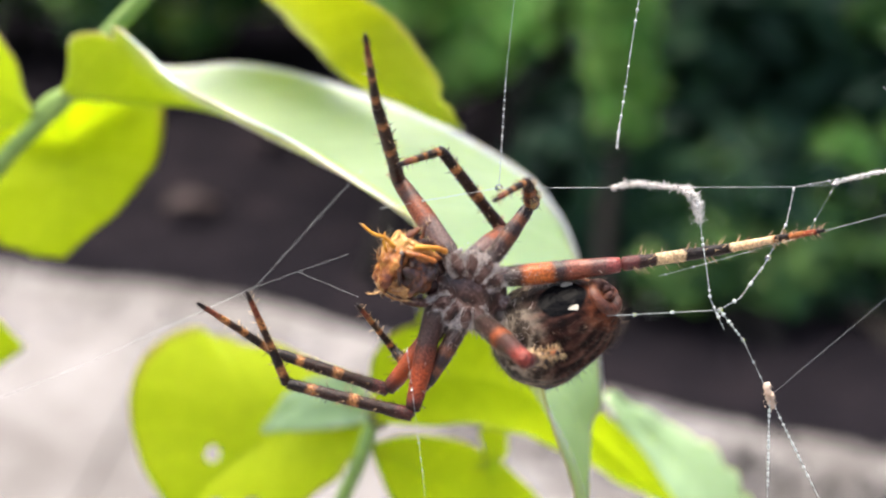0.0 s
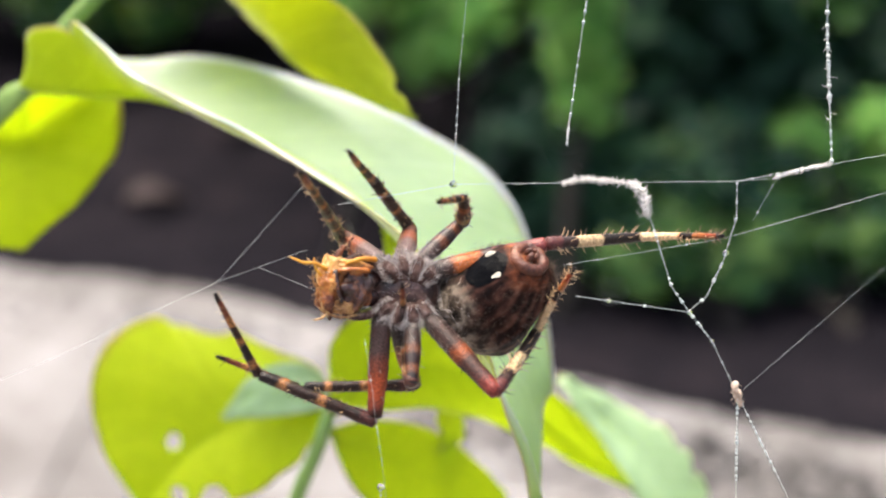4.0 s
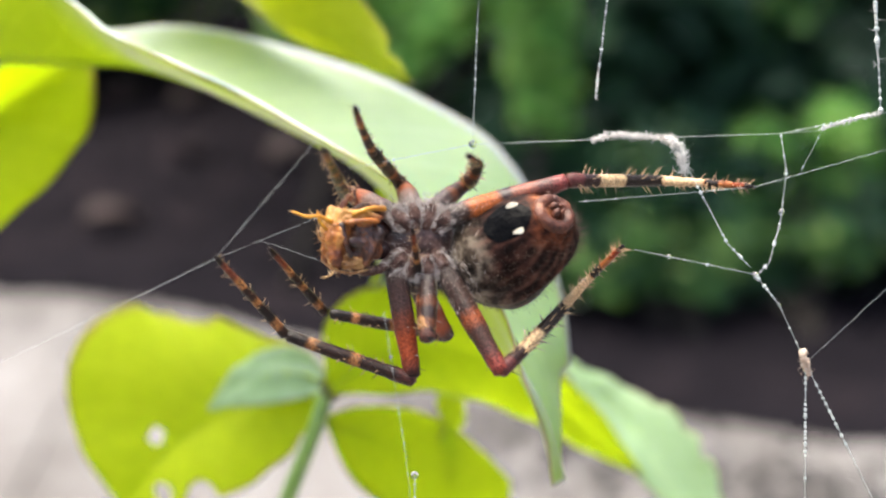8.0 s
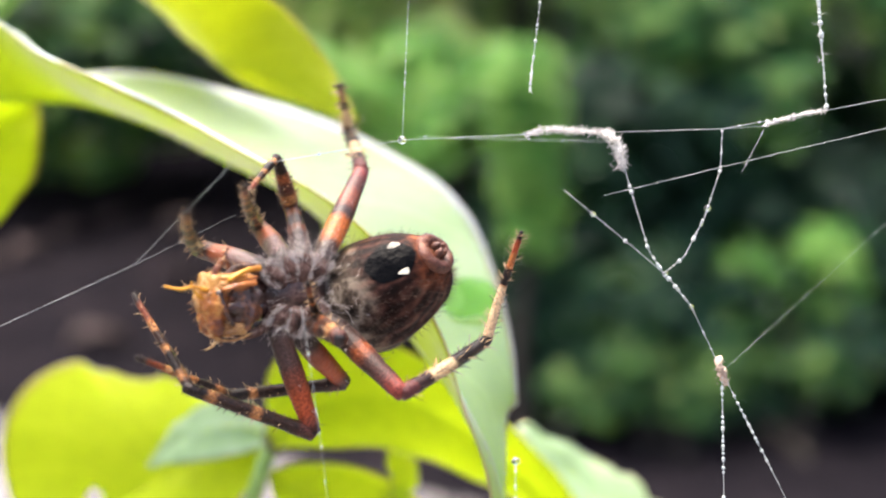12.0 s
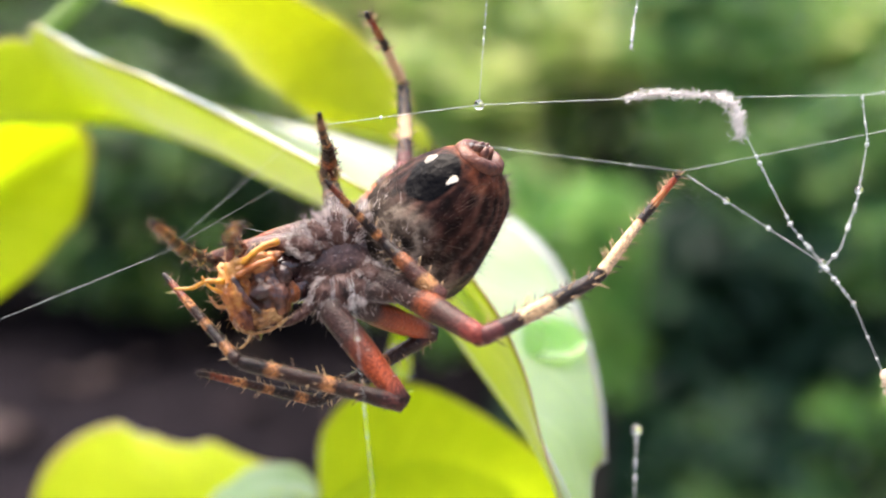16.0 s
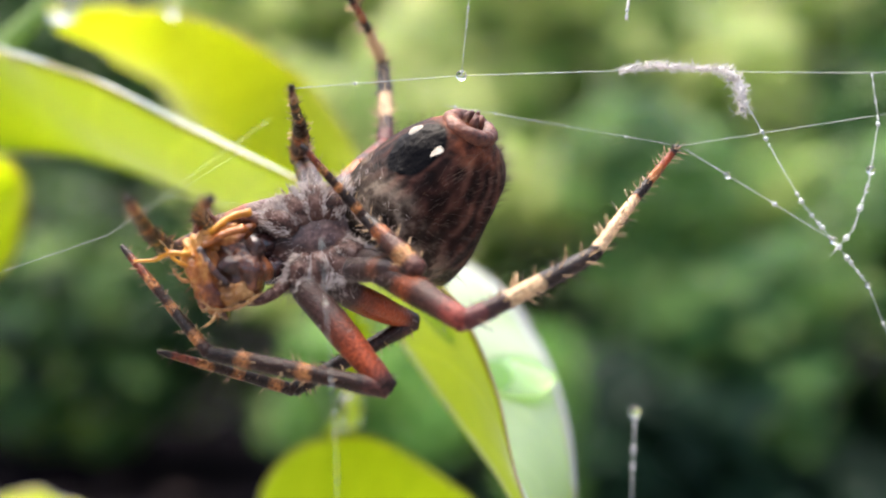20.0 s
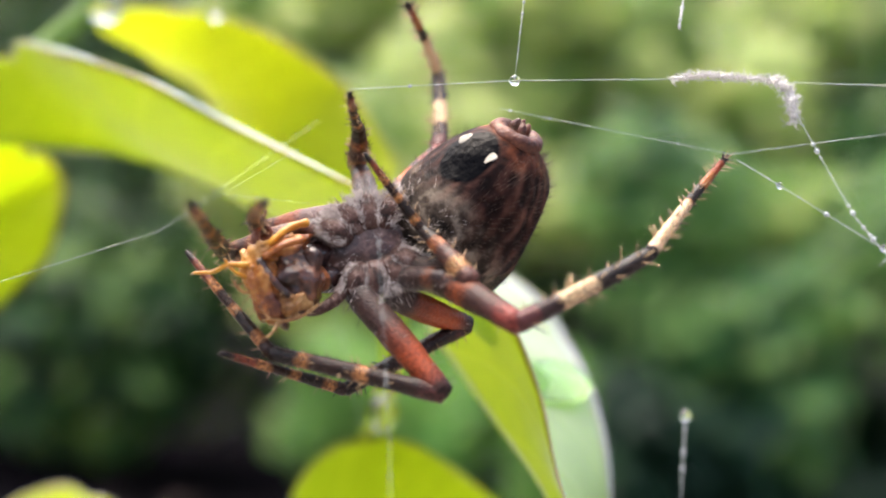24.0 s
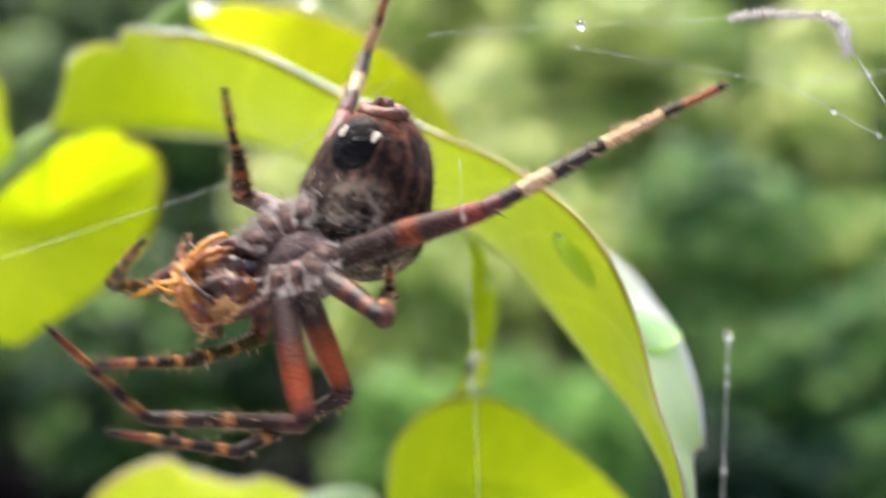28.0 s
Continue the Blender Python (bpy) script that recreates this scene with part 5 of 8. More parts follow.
for _ in range(260):
    # a fringe of hair round the plate, few hairs on it
    a = rs.uniform(0, 2 * math.pi)
    d = Vector((math.cos(a), math.sin(a), rs.uniform(0.1, 0.5)))
    bristle(bm, Vector((0.1 + d.x * 1.5, d.y * 0.92, 0.72 + d.z * 0.3)) * MM, d + Vector((-0.5, rs.gauss(0, 0.4), 0.3)), MM * rs.uniform(0.2, 0.45), 0.012 * MM, 1, 3)
part("sternum", bm, [BREAST, HAIR_GREY], chest, "dark shield-shaped breastplate")
bm = bmesh.new()
tube(bm, [Vector((x, 0, z)) * MM for x, z in ((1.9, -0.1), (2.5, 0.05), (3.1, 0.15))], [0.7 * MM, 0.5 * MM, 0.75 * MM], 12)
part("waist", bm, CHITIN, chest)
for side in (1, -1):
    bm = bmesh.new()
    tube(bm, even([Vector(q) * MM for q in ((-1.9, side * 0.55, 0.1), (-2.7, side * 0.68, 0.5), (-3.3, side * 0.6, 1.0), (-3.5, side * 0.45, 1.35))], 12), [(0.45 + 0.28 * math.sin(math.pi * min(1, 0.15 + i / 13))) * MM for i in range(12)], 14)
    part("chelicera", bm, FANG, chest, "glossy black-brown jaw")
    bm = bmesh.new()
    tube(bm, even([Vector(q) * MM for q in ((-3.5, side * 0.42, 1.4), (-3.75, side * 0.25, 1.75), (-3.7, side * 0.08, 2.0))], 8), [(0.16 - 0.018 * i) * MM for i in range(8)], 8)
    part("fang", bm, FANG, chest)
    pts = [Vector(q) * MM for q in ((-1.7, side * 1.1, 0.7), (-2.7, side * 1.9, 1.3), (-4.0, side * 2.1, 1.6), (-4.9, side * 1.5, 2.0), (-5.4, side * 0.9, 2.2))]
    bm = bmesh.new()
    line = even(pts, 20)
    tube(bm, line, [(0.36 - 0.008 * i) * MM for i in range(20)], 10)
    for i in range(34):
        q = line[rs.randrange(4, 20)]
        d = Vector((rs.gauss(-0.3, 1), rs.gauss(0, 1), rs.gauss(0, 1)))
        bristle(bm, q, d, MM * rs.uniform(0.4, 0.8), 0.022 * MM, 1)
    part("pedipalp", bm, [COXA, SPINE_PALE], chest, "short bristly feeler")

LEN = {"1": (7.46, 8.74, 7.26), "2": (6.87, 8.11, 6.82), "3": (5.01, 4.28, 4.67), "4": (8.44, 7.51, 7.44)}
BASE = {"upper_1": (-1.7, 1.6, 0.8), "upper_2": (-0.6, 2.0, 0.8), "upper_3": (0.55, 2.0, 0.8), "upper_4": (1.6, 1.6, 0.8),
        "lower_1": (-1.7, -1.6, 0.8), "lower_2": (-0.6, -2.0, 0.8), "lower_3": (0.55, -2.0, 0.8), "lower_4": (1.6, -1.6, 0.8)}
legs = {}
for i, (key, at) in enumerate(BASE.items()):
    k = key[-1]
    f, ti, me = LEN[k]
    fat = {"1": 1.0, "2": 0.97, "3": 0.82, "4": 1.0}[k]
    bm = bmesh.new()
    a = Vector(at)
    d0 = Vector((a.x, a.y, 0)).normalized()
    tube(bm, even([(a - d0 * 1.05 + Vector((0, 0, -0.1))) * MM, (a - d0 * 0.45 + Vector((0, 0, 0.12))) * MM, (a + Vector((0, 0, 0.05))) * MM, (a + d0 * 0.42) * MM], 12), [(0.70 + 0.10 * math.sin(math.pi * i / 11)) * MM for i in range(12)], 12)
    for _ in range(240):
        d = Vector((rs.gauss(0, 1), rs.gauss(0, 1), rs.gauss(0.4, 1))).normalized()
        bristle(bm, (a - d0 * rs.uniform(-0.5, 0.9) + d * 0.72) * MM, d + d0 * 1.2, MM * rs.uniform(0.2, 0.5), 0.016 * MM, rs.choice((1, 1, 2)), 3)
    cross = Vector((-d0.y, d0.x, 0))
    for _ in range(460):
        # a pale ridge of hair along the top of each root
        w = rs.choice((-1, 1)) * rs.gauss(0.42, 0.12)
        root = a + d0 * rs.uniform(-1.1, 0.6) + cross * w + Vector((0, 0, 0.62 + rs.gauss(0, 0.08)))
        bristle(bm, root * MM, d0 * 0.9 + cross * w * 0.8 + Vector((rs.gauss(0, 0.4), rs.gauss(0, 0.4), 0.55)), MM * rs.uniform(0.15, 0.40), 0.015 * MM, 3, 3)
    for _ in range(200):
        d = Vector((rs.gauss(0, 1), rs.gauss(0, 1), rs.gauss(0.5, 1))).normalized()
        if noise.noise(d * 2.2 + a) < -0.02:
            continue
        bristle(bm, (a - d0 * rs.uniform(-0.55, 0.9) + d * 0.78) * MM, d * 0.5 + d0 * 1.1 + Vector((rs.uniform(-0.4, 0.4), 0, 0)), MM * rs.uniform(0.15, 0.4), 0.015 * MM, 3, 3)
    part("coxa", bm, [COXA, HAIR_GREY, HAIR_BROWN, HAIR_WHITE], chest, "hairy grey-brown leg root")
    hind = k == "4"
    fem = limb("leg", f, [(0, 0.60 * fat), (0.14, 0.74 * fat), (0.5, 0.76 * fat), (0.85, 0.62 * fat), (1, 0.54 * fat)], [(FEMUR_BACK if key[0] == "u" else FEMUR_LOW_HIND) if hind else FEMUR_THIRD if k == "3" else FEMUR_UPPER if key[0] == "u" else FEMUR_LOW if k == "1" else FEMUR_FRONT, HAIR_GREY, SPINE_DARK], spider, 31 + i, 10, bow=-0.12, thick=0.02, blen=0.6, fuzz=240 if k in "34" else 90, fuzz_to=0.55 if k in "34" else 0.22, fuzz_skin=1)
    fem["label"] = "hind leg banded cream, black and red" if hind else "front leg banded orange and black"
    tib = limb("shin", ti, [(0, 0.66 * fat), (0.25, 0.68 * fat), (0.6, 0.56 * fat), (0.92, 0.42 * fat), (1, 0.36 * fat)] if k == "3" else [(0, 0.50 * fat), (0.16, 0.50 * fat), (0.22, 0.44 * fat), (0.55, 0.44 * fat), (0.92, 0.40 * fat), (1, 0.36 * fat)], [TIBIA_BACK if hind else TIBIA_THIRD if k == "3" else TIBIA_FRONT, SPINE_PALE, SPINE_DARK], fem, 51 + i, 60 if hind else 34, bow=-0.10, blen=0.75 if hind else 0.55, fuzz=260)
    met = limb("foot", me, [(0, 0.36 * fat), (0.1, 0.32 * fat), (0.6, 0.25 * fat), (0.9, 0.19 * fat), (1, 0.12 * fat)], [META_BACK if hind else META_FRONT, SPINE_PALE, SPINE_DARK], fem, 71 + i, 90 if hind else 28, bow=0.08, thick=0.032 if hind else 0.022, blen=0.6 if hind else 0.5, fuzz=120)
    legs[key] = (fem, tib, met)

# ---- the prey in its jaws ----
prey = thing("captured_insect", "chewed amber-orange insect held in the spider's jaws", "insect")
def lump(centre, radii, seed, rough=0.2, sub=4, ribs=0.0):
    """A crumpled, dented mass; ribs: folds that run across it."""
    bm = bmesh.new()
    bmesh.ops.create_icosphere(bm, subdivisions=sub, radius=1)
    for v in bm.verts:
        d = v.co.normalized()
        k = 1 + rough * noise.noise(d * 1.7 + Vector((seed, 0, 0))) + rough * 0.5 * noise.noise(d * 4.3 + Vector((0, seed, 0))) + rough * 0.2 * noise.noise(d * 11)
        k += ribs * math.sin(d.y * 7 + 2.2 * d.x + seed)
        v.co = (Vector(centre) + Vector((d.x * radii[0], d.y * radii[1], d.z * radii[2])) * k) * MM
    return bm


def stick(points, r0, r1, spines=0, sides=9):
    """A bent insect limb with a few spines."""
    bm = bmesh.new()
    line = even([Vector(q) for q in points], 12)
    tube(bm, [q * MM for q in line], [(r0 + (r1 - r0) * i / 11) * (1 + 0.12 * math.sin(i * 2.1)) * MM for i in range(12)], sides)
    for _ in range(spines):
        q = line[rs.randrange(2, 12)]
        bristle(spine_mesh, q * MM, Vector((rs.gauss(-0.5, 1), rs.gauss(0.3, 1), rs.gauss(0.2, 0.8))), MM * rs.uniform(0.3, 0.7), 0.028 * MM, 0)
    return bm


spine_mesh = bmesh.new()
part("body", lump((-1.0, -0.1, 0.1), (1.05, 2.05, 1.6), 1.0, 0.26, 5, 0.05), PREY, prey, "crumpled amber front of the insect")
part("abdomen", lump((0.5, -0.35, 0.2), (1.35, 1.55, 1.45), 2.0, 0.22, 5, 0.06), CRUSHED, prey, "dark wet crushed hind body")
part("head", lump((1.5, 0.25, 1.0), (0.5, 0.54, 0.5), 3.0, 0.2, 4), CHITIN, prey, "round brown lump")
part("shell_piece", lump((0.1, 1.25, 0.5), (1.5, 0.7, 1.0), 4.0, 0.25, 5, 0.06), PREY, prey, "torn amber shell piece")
part("shell_piece", lump((-0.2, -1.5, 0.5), (1.1, 0.6, 1.0), 5.0, 0.25, 5, 0.06), PREY_TAN, prey, "pale tan torn underside")
for pts, r0, r1, mat, spines, label in (
        (((1.9, 2.0, 1.1), (0.9, 1.95, 1.5), (-0.3, 1.5, 1.7)), 0.20, 0.15, PREY_LEG, 0, "smooth amber limb"),
        (((1.4, 1.15, 1.6), (0.4, 1.15, 1.9), (-0.8, 0.95, 1.8)), 0.20, 0.15, PREY_RED, 0, "red-amber limb"),
        (((-0.95, 0.95, 1.6), (-0.75, -0.2, 1.85), (-0.25, -1.25, 1.6)), 0.22, 0.14, CRUSHED, 6, "dark bent limb"),
        (((-1.0, 1.3, 0.7), (-0.8, 2.1, 0.9), (-0.35, 2.8, 0.9)), 0.32, 0.16, SPINNERET, 16, "brown spiny stump"),
        (((-1.5, 1.0, 1.0), (-2.4, 1.35, 1.2), (-3.2, 1.3, 1.2), (-4.1, 1.6, 1.1)), 0.17, 0.07, PREY_LEG, 5, "thin amber leg"),
        (((-1.7, 0.4, 0.9), (-2.3, 1.0, 1.2), (-2.5, 1.7, 1.3)), 0.13, 0.05, PREY_LEG, 5, ""),
        (((-1.8, -0.3, 0.9), (-2.3, -0.1, 1.3), (-2.5, 0.5, 1.4)), 0.12, 0.05, PREY_TAN, 4, ""),
        (((-1.7, -1.0, 0.8), (-1.35, -1.95, 1.0), (-0.2, -2.25, 1.0), (0.9, -2.0, 0.9)), 0.11, 0.08, PREY_TAN, 22, "pale curled feeler"),
        (((-0.9, -1.7, 0.9), (-1.5, -2.4, 1.0), (-2.0, -2.6, 1.0)), 0.12, 0.05, PREY_TAN, 3, ""),
        (((0.2, 2.0, 0.3), (0.0, 3.0, 0.4), (0.3, 3.5, 0.3)), 0.16, 0.06, SPINNERET, 8, "")):
    part("insect_leg", stick(pts, r0, r1, spines), mat, prey, label)
tagged(part("spines", spine_mesh, SPINE_PALE, prey, "pale insect spines"), kind="stuff")
bm = bmesh.new()
for _ in range(70):
    d = Vector((rs.gauss(-1.2, 0.7), rs.gauss(0.1, 1), rs.gauss(0.3, 0.8))).normalized()
    root = Vector((-0.9 + d.x * 1.0, d.y * 2.0, d.z * 1.5))
    bristle(bm, root * MM, d + Vector([rs.uniform(-0.9, 0.9) for _ in range(3)]), MM * rs.uniform(0.3, 0.9), rs.uniform(0.02, 0.05) * MM, 0)
tagged(part("torn_fringe", bm, PREY_TAN, prey, "torn pale fringe"), kind="stuff")


def motions():
    """The spider, its prey and the swaying web."""
    walk(spider, [
        (0, pose(-0.00087, 0.07749, 0.60346, 0.0, -0.0, 0.0)), (3, pose(-0.00100, 0.07821, 0.60272, 0.0, -0.0, 0.0)), (3.4, pose(-0.00100, 0.07821, 0.60272, 0.0, -0.0, 0.0)),
        (4, pose(-0.00181, 0.07796, 0.60197, 0.0, -0.0, 0.0)), (4.5, pose(-0.00164, 0.07800, 0.60285, 0.0, -0.0, 0.0)), (7, pose(-0.00217, 0.07806, 0.60172, 0.0, -0.0, 0.0)),
        (8, pose(-0.00208, 0.07850, 0.60223, 0.0, -0.0, 0.0)), (9, pose(-0.00306, 0.07852, 0.60224, 0.0, -0.0, 0.0)), (10, pose(-0.00315, 0.07843, 0.60081, 0.0, -0.0, 0.0)),
        (11, pose(-0.00282, 0.07909, 0.60018, 0.0, -0.0, 0.0)), (11.4, pose(-0.00396, 0.07937, 0.60025, 0.0, -0.0, 0.0)), (12, pose(-0.00547, 0.07880, 0.59909, 0.0, -0.0, 0.0)),
        (12.3, pose(-0.00615, 0.07801, 0.60018, 0.0, -0.0, 0.0)), (13, pose(-0.00590, 0.07872, 0.60089, 0.0, -0.0, 0.0)), (13.5, pose(-0.00549, 0.07890, 0.60093, 0.0, -0.0, 0.0)),
        (16, pose(-0.00592, 0.07980, 0.60046, 0.0, -0.0, 0.0)), (20, pose(-0.00508, 0.08024, 0.60038, 0.0, -0.0, 0.0)), (24, pose(-0.00502, 0.07986, 0.59988, 0.0, -0.0, 0.0)),
        (25, pose(-0.00506, 0.07983, 0.59993, 0.0, -0.0, 0.0)), (26, pose(-0.00505, 0.07982, 0.60018, 0.0, -0.0, 0.0)), (26.4, pose(-0.00730, 0.07978, 0.59914, 0.0, -0.0, 0.0)),
        (27, pose(-0.01175, 0.07930, 0.59887, 0.0, -0.0, 0.0)), (27.6, pose(-0.01186, 0.07920, 0.59832, 0.0, -0.0, 0.0)), (28, pose(-0.01476, 0.07899, 0.59552, 0.0, -0.0, 0.0)),
    ])
    walk(abdomen, [
        (0, pose(0.00648, 0.00036, -0.00297, 31.9, -9.2, 7.4)), (3, pose(0.00667, 0.00019, -0.00272, 30.8, -9.9, 5.6)), (3.4, pose(0.00667, 0.00019, -0.00272, 30.8, -9.9, 5.6)),
        (4, pose(0.00671, 0.00019, -0.00033, 31.7, -23.6, -2.1)), (4.5, pose(0.00667, 0.00018, -0.00015, 35.8, -24.5, -2.0)), (7, pose(0.00661, 0.00015, -0.00059, 37.0, -18.7, -3.4)),
        (8, pose(0.00655, 0.00003, -0.00053, 41.6, -18.8, -5.8)), (9, pose(0.00648, -0.00008, -0.00060, 40.8, -17.4, -7.9)), (10, pose(0.00656, -0.00004, 0.00007, 37.5, -25.8, -7.0)),
        (11, pose(0.00626, -0.00065, 0.00073, 39.2, -28.8, -19.5)), (11.4, pose(0.00619, -0.00023, 0.00093, 37.1, -32.3, -14.2)), (12, pose(0.00603, 0.00167, -0.00021, 45.6, -14.2, 11.1)),
        (12.3, pose(0.00556, 0.00239, 0.00159, 39.0, -27.8, 25.4)), (13, pose(0.00538, 0.00205, 0.00187, 42.4, -24.2, 23.0)), (13.5, pose(0.00535, 0.00207, 0.00210, 42.1, -25.8, 21.7)),
        (16, pose(0.00527, 0.00180, 0.00230, 37.8, -29.4, 21.7)), (20, pose(0.00538, 0.00121, 0.00264, 42.2, -34.2, 11.9)), (24, pose(0.00503, 0.00178, 0.00275, 38.0, -36.2, 21.7)),
        (25, pose(0.00522, 0.00157, 0.00264, 34.5, -36.5, 20.5)), (26, pose(0.00515, 0.00142, 0.00263, 41.5, -35.3, 11.4)), (26.4, pose(0.00490, 0.00117, 0.00322, 43.4, -40.8, 14.7)),
        (27, pose(0.00361, 0.00130, 0.00437, 11.5, -57.1, 39.2)), (27.6, pose(0.00316, 0.00194, 0.00441, 7.7, -59.5, 50.6)), (28, pose(0.00354, 0.00236, 0.00402, 17.3, -53.3, 51.7)),
    ])
    walk(chest, [
        (0, pose(0.00000, 0.00000, 0.00000, 74.0, 25.6, 4.5)), (3, pose(0.00000, 0.00000, 0.00000, 69.5, 22.0, 2.9)), (3.4, pose(0.00000, 0.00000, 0.00000, 69.5, 22.0, 2.9)),
        (4, pose(0.00000, 0.00000, 0.00000, 66.6, 11.0, 9.6)), (4.5, pose(0.00000, 0.00000, 0.00000, 65.8, 6.8, 8.6)), (7, pose(0.00000, 0.00000, 0.00000, 70.2, 8.6, 9.9)),
        (8, pose(0.00000, 0.00000, 0.00000, 69.7, 8.1, 10.0)), (9, pose(0.00000, 0.00000, 0.00000, 67.2, 7.9, 10.5)), (10, pose(0.00000, 0.00000, 0.00000, 62.2, 8.2, 9.4)),
        (11, pose(0.00000, 0.00000, 0.00000, 68.2, 6.2, 11.3)), (11.4, pose(0.00000, 0.00000, 0.00000, 71.3, 9.1, 13.0)), (12, pose(0.00000, 0.00000, 0.00000, 77.3, 1.2, 22.2)),
        (12.3, pose(0.00000, 0.00000, 0.00000, 52.2, -10.6, 18.9)), (13, pose(0.00000, 0.00000, 0.00000, 66.3, -16.9, 11.6)), (13.5, pose(0.00000, 0.00000, 0.00000, 63.1, -19.2, 14.6)),
        (16, pose(0.00000, 0.00000, 0.00000, 75.1, -19.7, 9.6)), (20, pose(0.00000, 0.00000, 0.00000, 71.5, -20.9, 8.2)), (24, pose(0.00000, 0.00000, 0.00000, 72.1, -23.0, 11.1)),
        (25, pose(0.00000, 0.00000, 0.00000, 80.5, -21.0, 7.8)), (26, pose(0.00000, 0.00000, 0.00000, 77.6, -22.9, 14.8)), (26.4, pose(0.00000, 0.00000, 0.00000, 87.0, -27.4, 4.4)),
        (27, pose(0.00000, 0.00000, 0.00000, 83.6, -37.9, -6.6)), (27.6, pose(0.00000, 0.00000, 0.00000, 60.5, -39.8, 6.6)), (28, pose(0.00000, 0.00000, 0.00000, 62.1, -31.1, 8.8)),
    ])
    walk(prey, [
        (0, pose(-0.00477, 0.07602, 0.60574, 74.0, 25.6, 4.5)), (3, pose(-0.00505, 0.07688, 0.60484, 69.5, 22.0, 2.9)), (3.4, pose(-0.00505, 0.07688, 0.60484, 69.5, 22.0, 2.9)),
        (4, pose(-0.00599, 0.07613, 0.60332, 66.6, 11.0, 9.6)), (4.5, pose(-0.00593, 0.07624, 0.60388, 65.8, 6.8, 8.6)), (7, pose(-0.00640, 0.07618, 0.60280, 70.2, 8.6, 9.9)),
        (8, pose(-0.00631, 0.07661, 0.60330, 69.7, 8.1, 10.0)), (9, pose(-0.00727, 0.07661, 0.60333, 67.2, 7.9, 10.5)), (10, pose(-0.00739, 0.07665, 0.60202, 62.2, 8.2, 9.4)),
        (11, pose(-0.00704, 0.07711, 0.60112, 68.2, 6.2, 11.3)), (11.4, pose(-0.00807, 0.07725, 0.60136, 71.3, 9.1, 13.0)), (12, pose(-0.00928, 0.07598, 0.59945, 77.3, 1.2, 22.2)),
        (12.3, pose(-0.01025, 0.07560, 0.60006, 52.2, -10.6, 18.9)), (13, pose(-0.01013, 0.07673, 0.60001, 66.3, -16.9, 11.6)), (13.5, pose(-0.00959, 0.07672, 0.59993, 63.1, -19.2, 14.6)),
        (16, pose(-0.01010, 0.07792, 0.59920, 75.1, -19.7, 9.6)), (20, pose(-0.00931, 0.07847, 0.59910, 71.5, -20.9, 8.2)), (24, pose(-0.00909, 0.07790, 0.59842, 72.1, -23.0, 11.1)),
        (25, pose(-0.00923, 0.07806, 0.59846, 80.5, -21.0, 7.8)), (26, pose(-0.00894, 0.07758, 0.59862, 77.6, -22.9, 14.8)), (26.4, pose(-0.01131, 0.07827, 0.59708, 87.0, -27.4, 4.4)),
        (27, pose(-0.01557, 0.07855, 0.59615, 83.6, -37.9, -6.6)), (27.6, pose(-0.01563, 0.07770, 0.59582, 60.5, -39.8, 6.6)), (28, pose(-0.01878, 0.07729, 0.59363, 62.1, -31.1, 8.8)),
    ])
    walk(legs["upper_1"][0], [
        (0, pose(-0.00075, -0.00039, 0.00232, 146.3, -34.5, 129.8)), (3, pose(-0.00090, -0.00024, 0.00229, 146.3, -31.5, 129.9)), (3.4, pose(-0.00090, -0.00024, 0.00229, 146.3, -31.5, 129.9)),
        (4, pose(-0.00129, -0.00032, 0.00208, 149.1, 0.0, 119.9)), (4.5, pose(-0.00145, -0.00029, 0.00198, 148.9, 6.9, 116.5)), (7, pose(-0.00136, -0.00045, 0.00201, 148.4, 6.2, 112.4)),
        (8, pose(-0.00138, -0.00044, 0.00200, 148.9, 2.9, 118.8)), (9, pose(-0.00139, -0.00038, 0.00200, 149.0, 3.4, 119.5)), (10, pose(-0.00142, -0.00019, 0.00201, 148.9, -1.3, 119.0)),
        (11, pose(-0.00144, -0.00044, 0.00195, 148.2, -6.8, 129.6)), (11.4, pose(-0.00131, -0.00055, 0.00202, 147.4, -5.3, 137.4)), (12, pose(-0.00138, -0.00103, 0.00177, 147.5, -2.0, 135.0)),
        (12.3, pose(-0.00200, -0.00031, 0.00141, 147.7, 9.7, 137.2)), (13, pose(-0.00209, -0.00052, 0.00121, 147.7, 11.5, 137.6)), (13.5, pose(-0.00213, -0.00054, 0.00113, 148.0, 11.5, 138.8)),
        (16, pose(-0.00210, -0.00072, 0.00108, 149.1, 13.7, 143.9)), (20, pose(-0.00216, -0.00057, 0.00105, 148.7, 15.0, 142.2)), (24, pose(-0.00216, -0.00070, 0.00096, 148.3, 13.1, 140.7)),
        (25, pose(-0.00211, -0.00082, 0.00099, 148.2, 12.6, 140.2)), (26, pose(-0.00205, -0.00100, 0.00094, 145.8, 13.7, 129.9)), (26.4, pose(-0.00220, -0.00089, 0.00067, 147.9, 16.2, 137.7)),
        (27, pose(-0.00243, -0.00034, 0.00028, 146.7, 18.2, 133.9)), (27.6, pose(-0.00244, -0.00019, 0.00028, 147.7, 17.8, 137.1)), (28, pose(-0.00236, -0.00032, 0.00065, 152.6, 20.7, 151.7)),
    ])
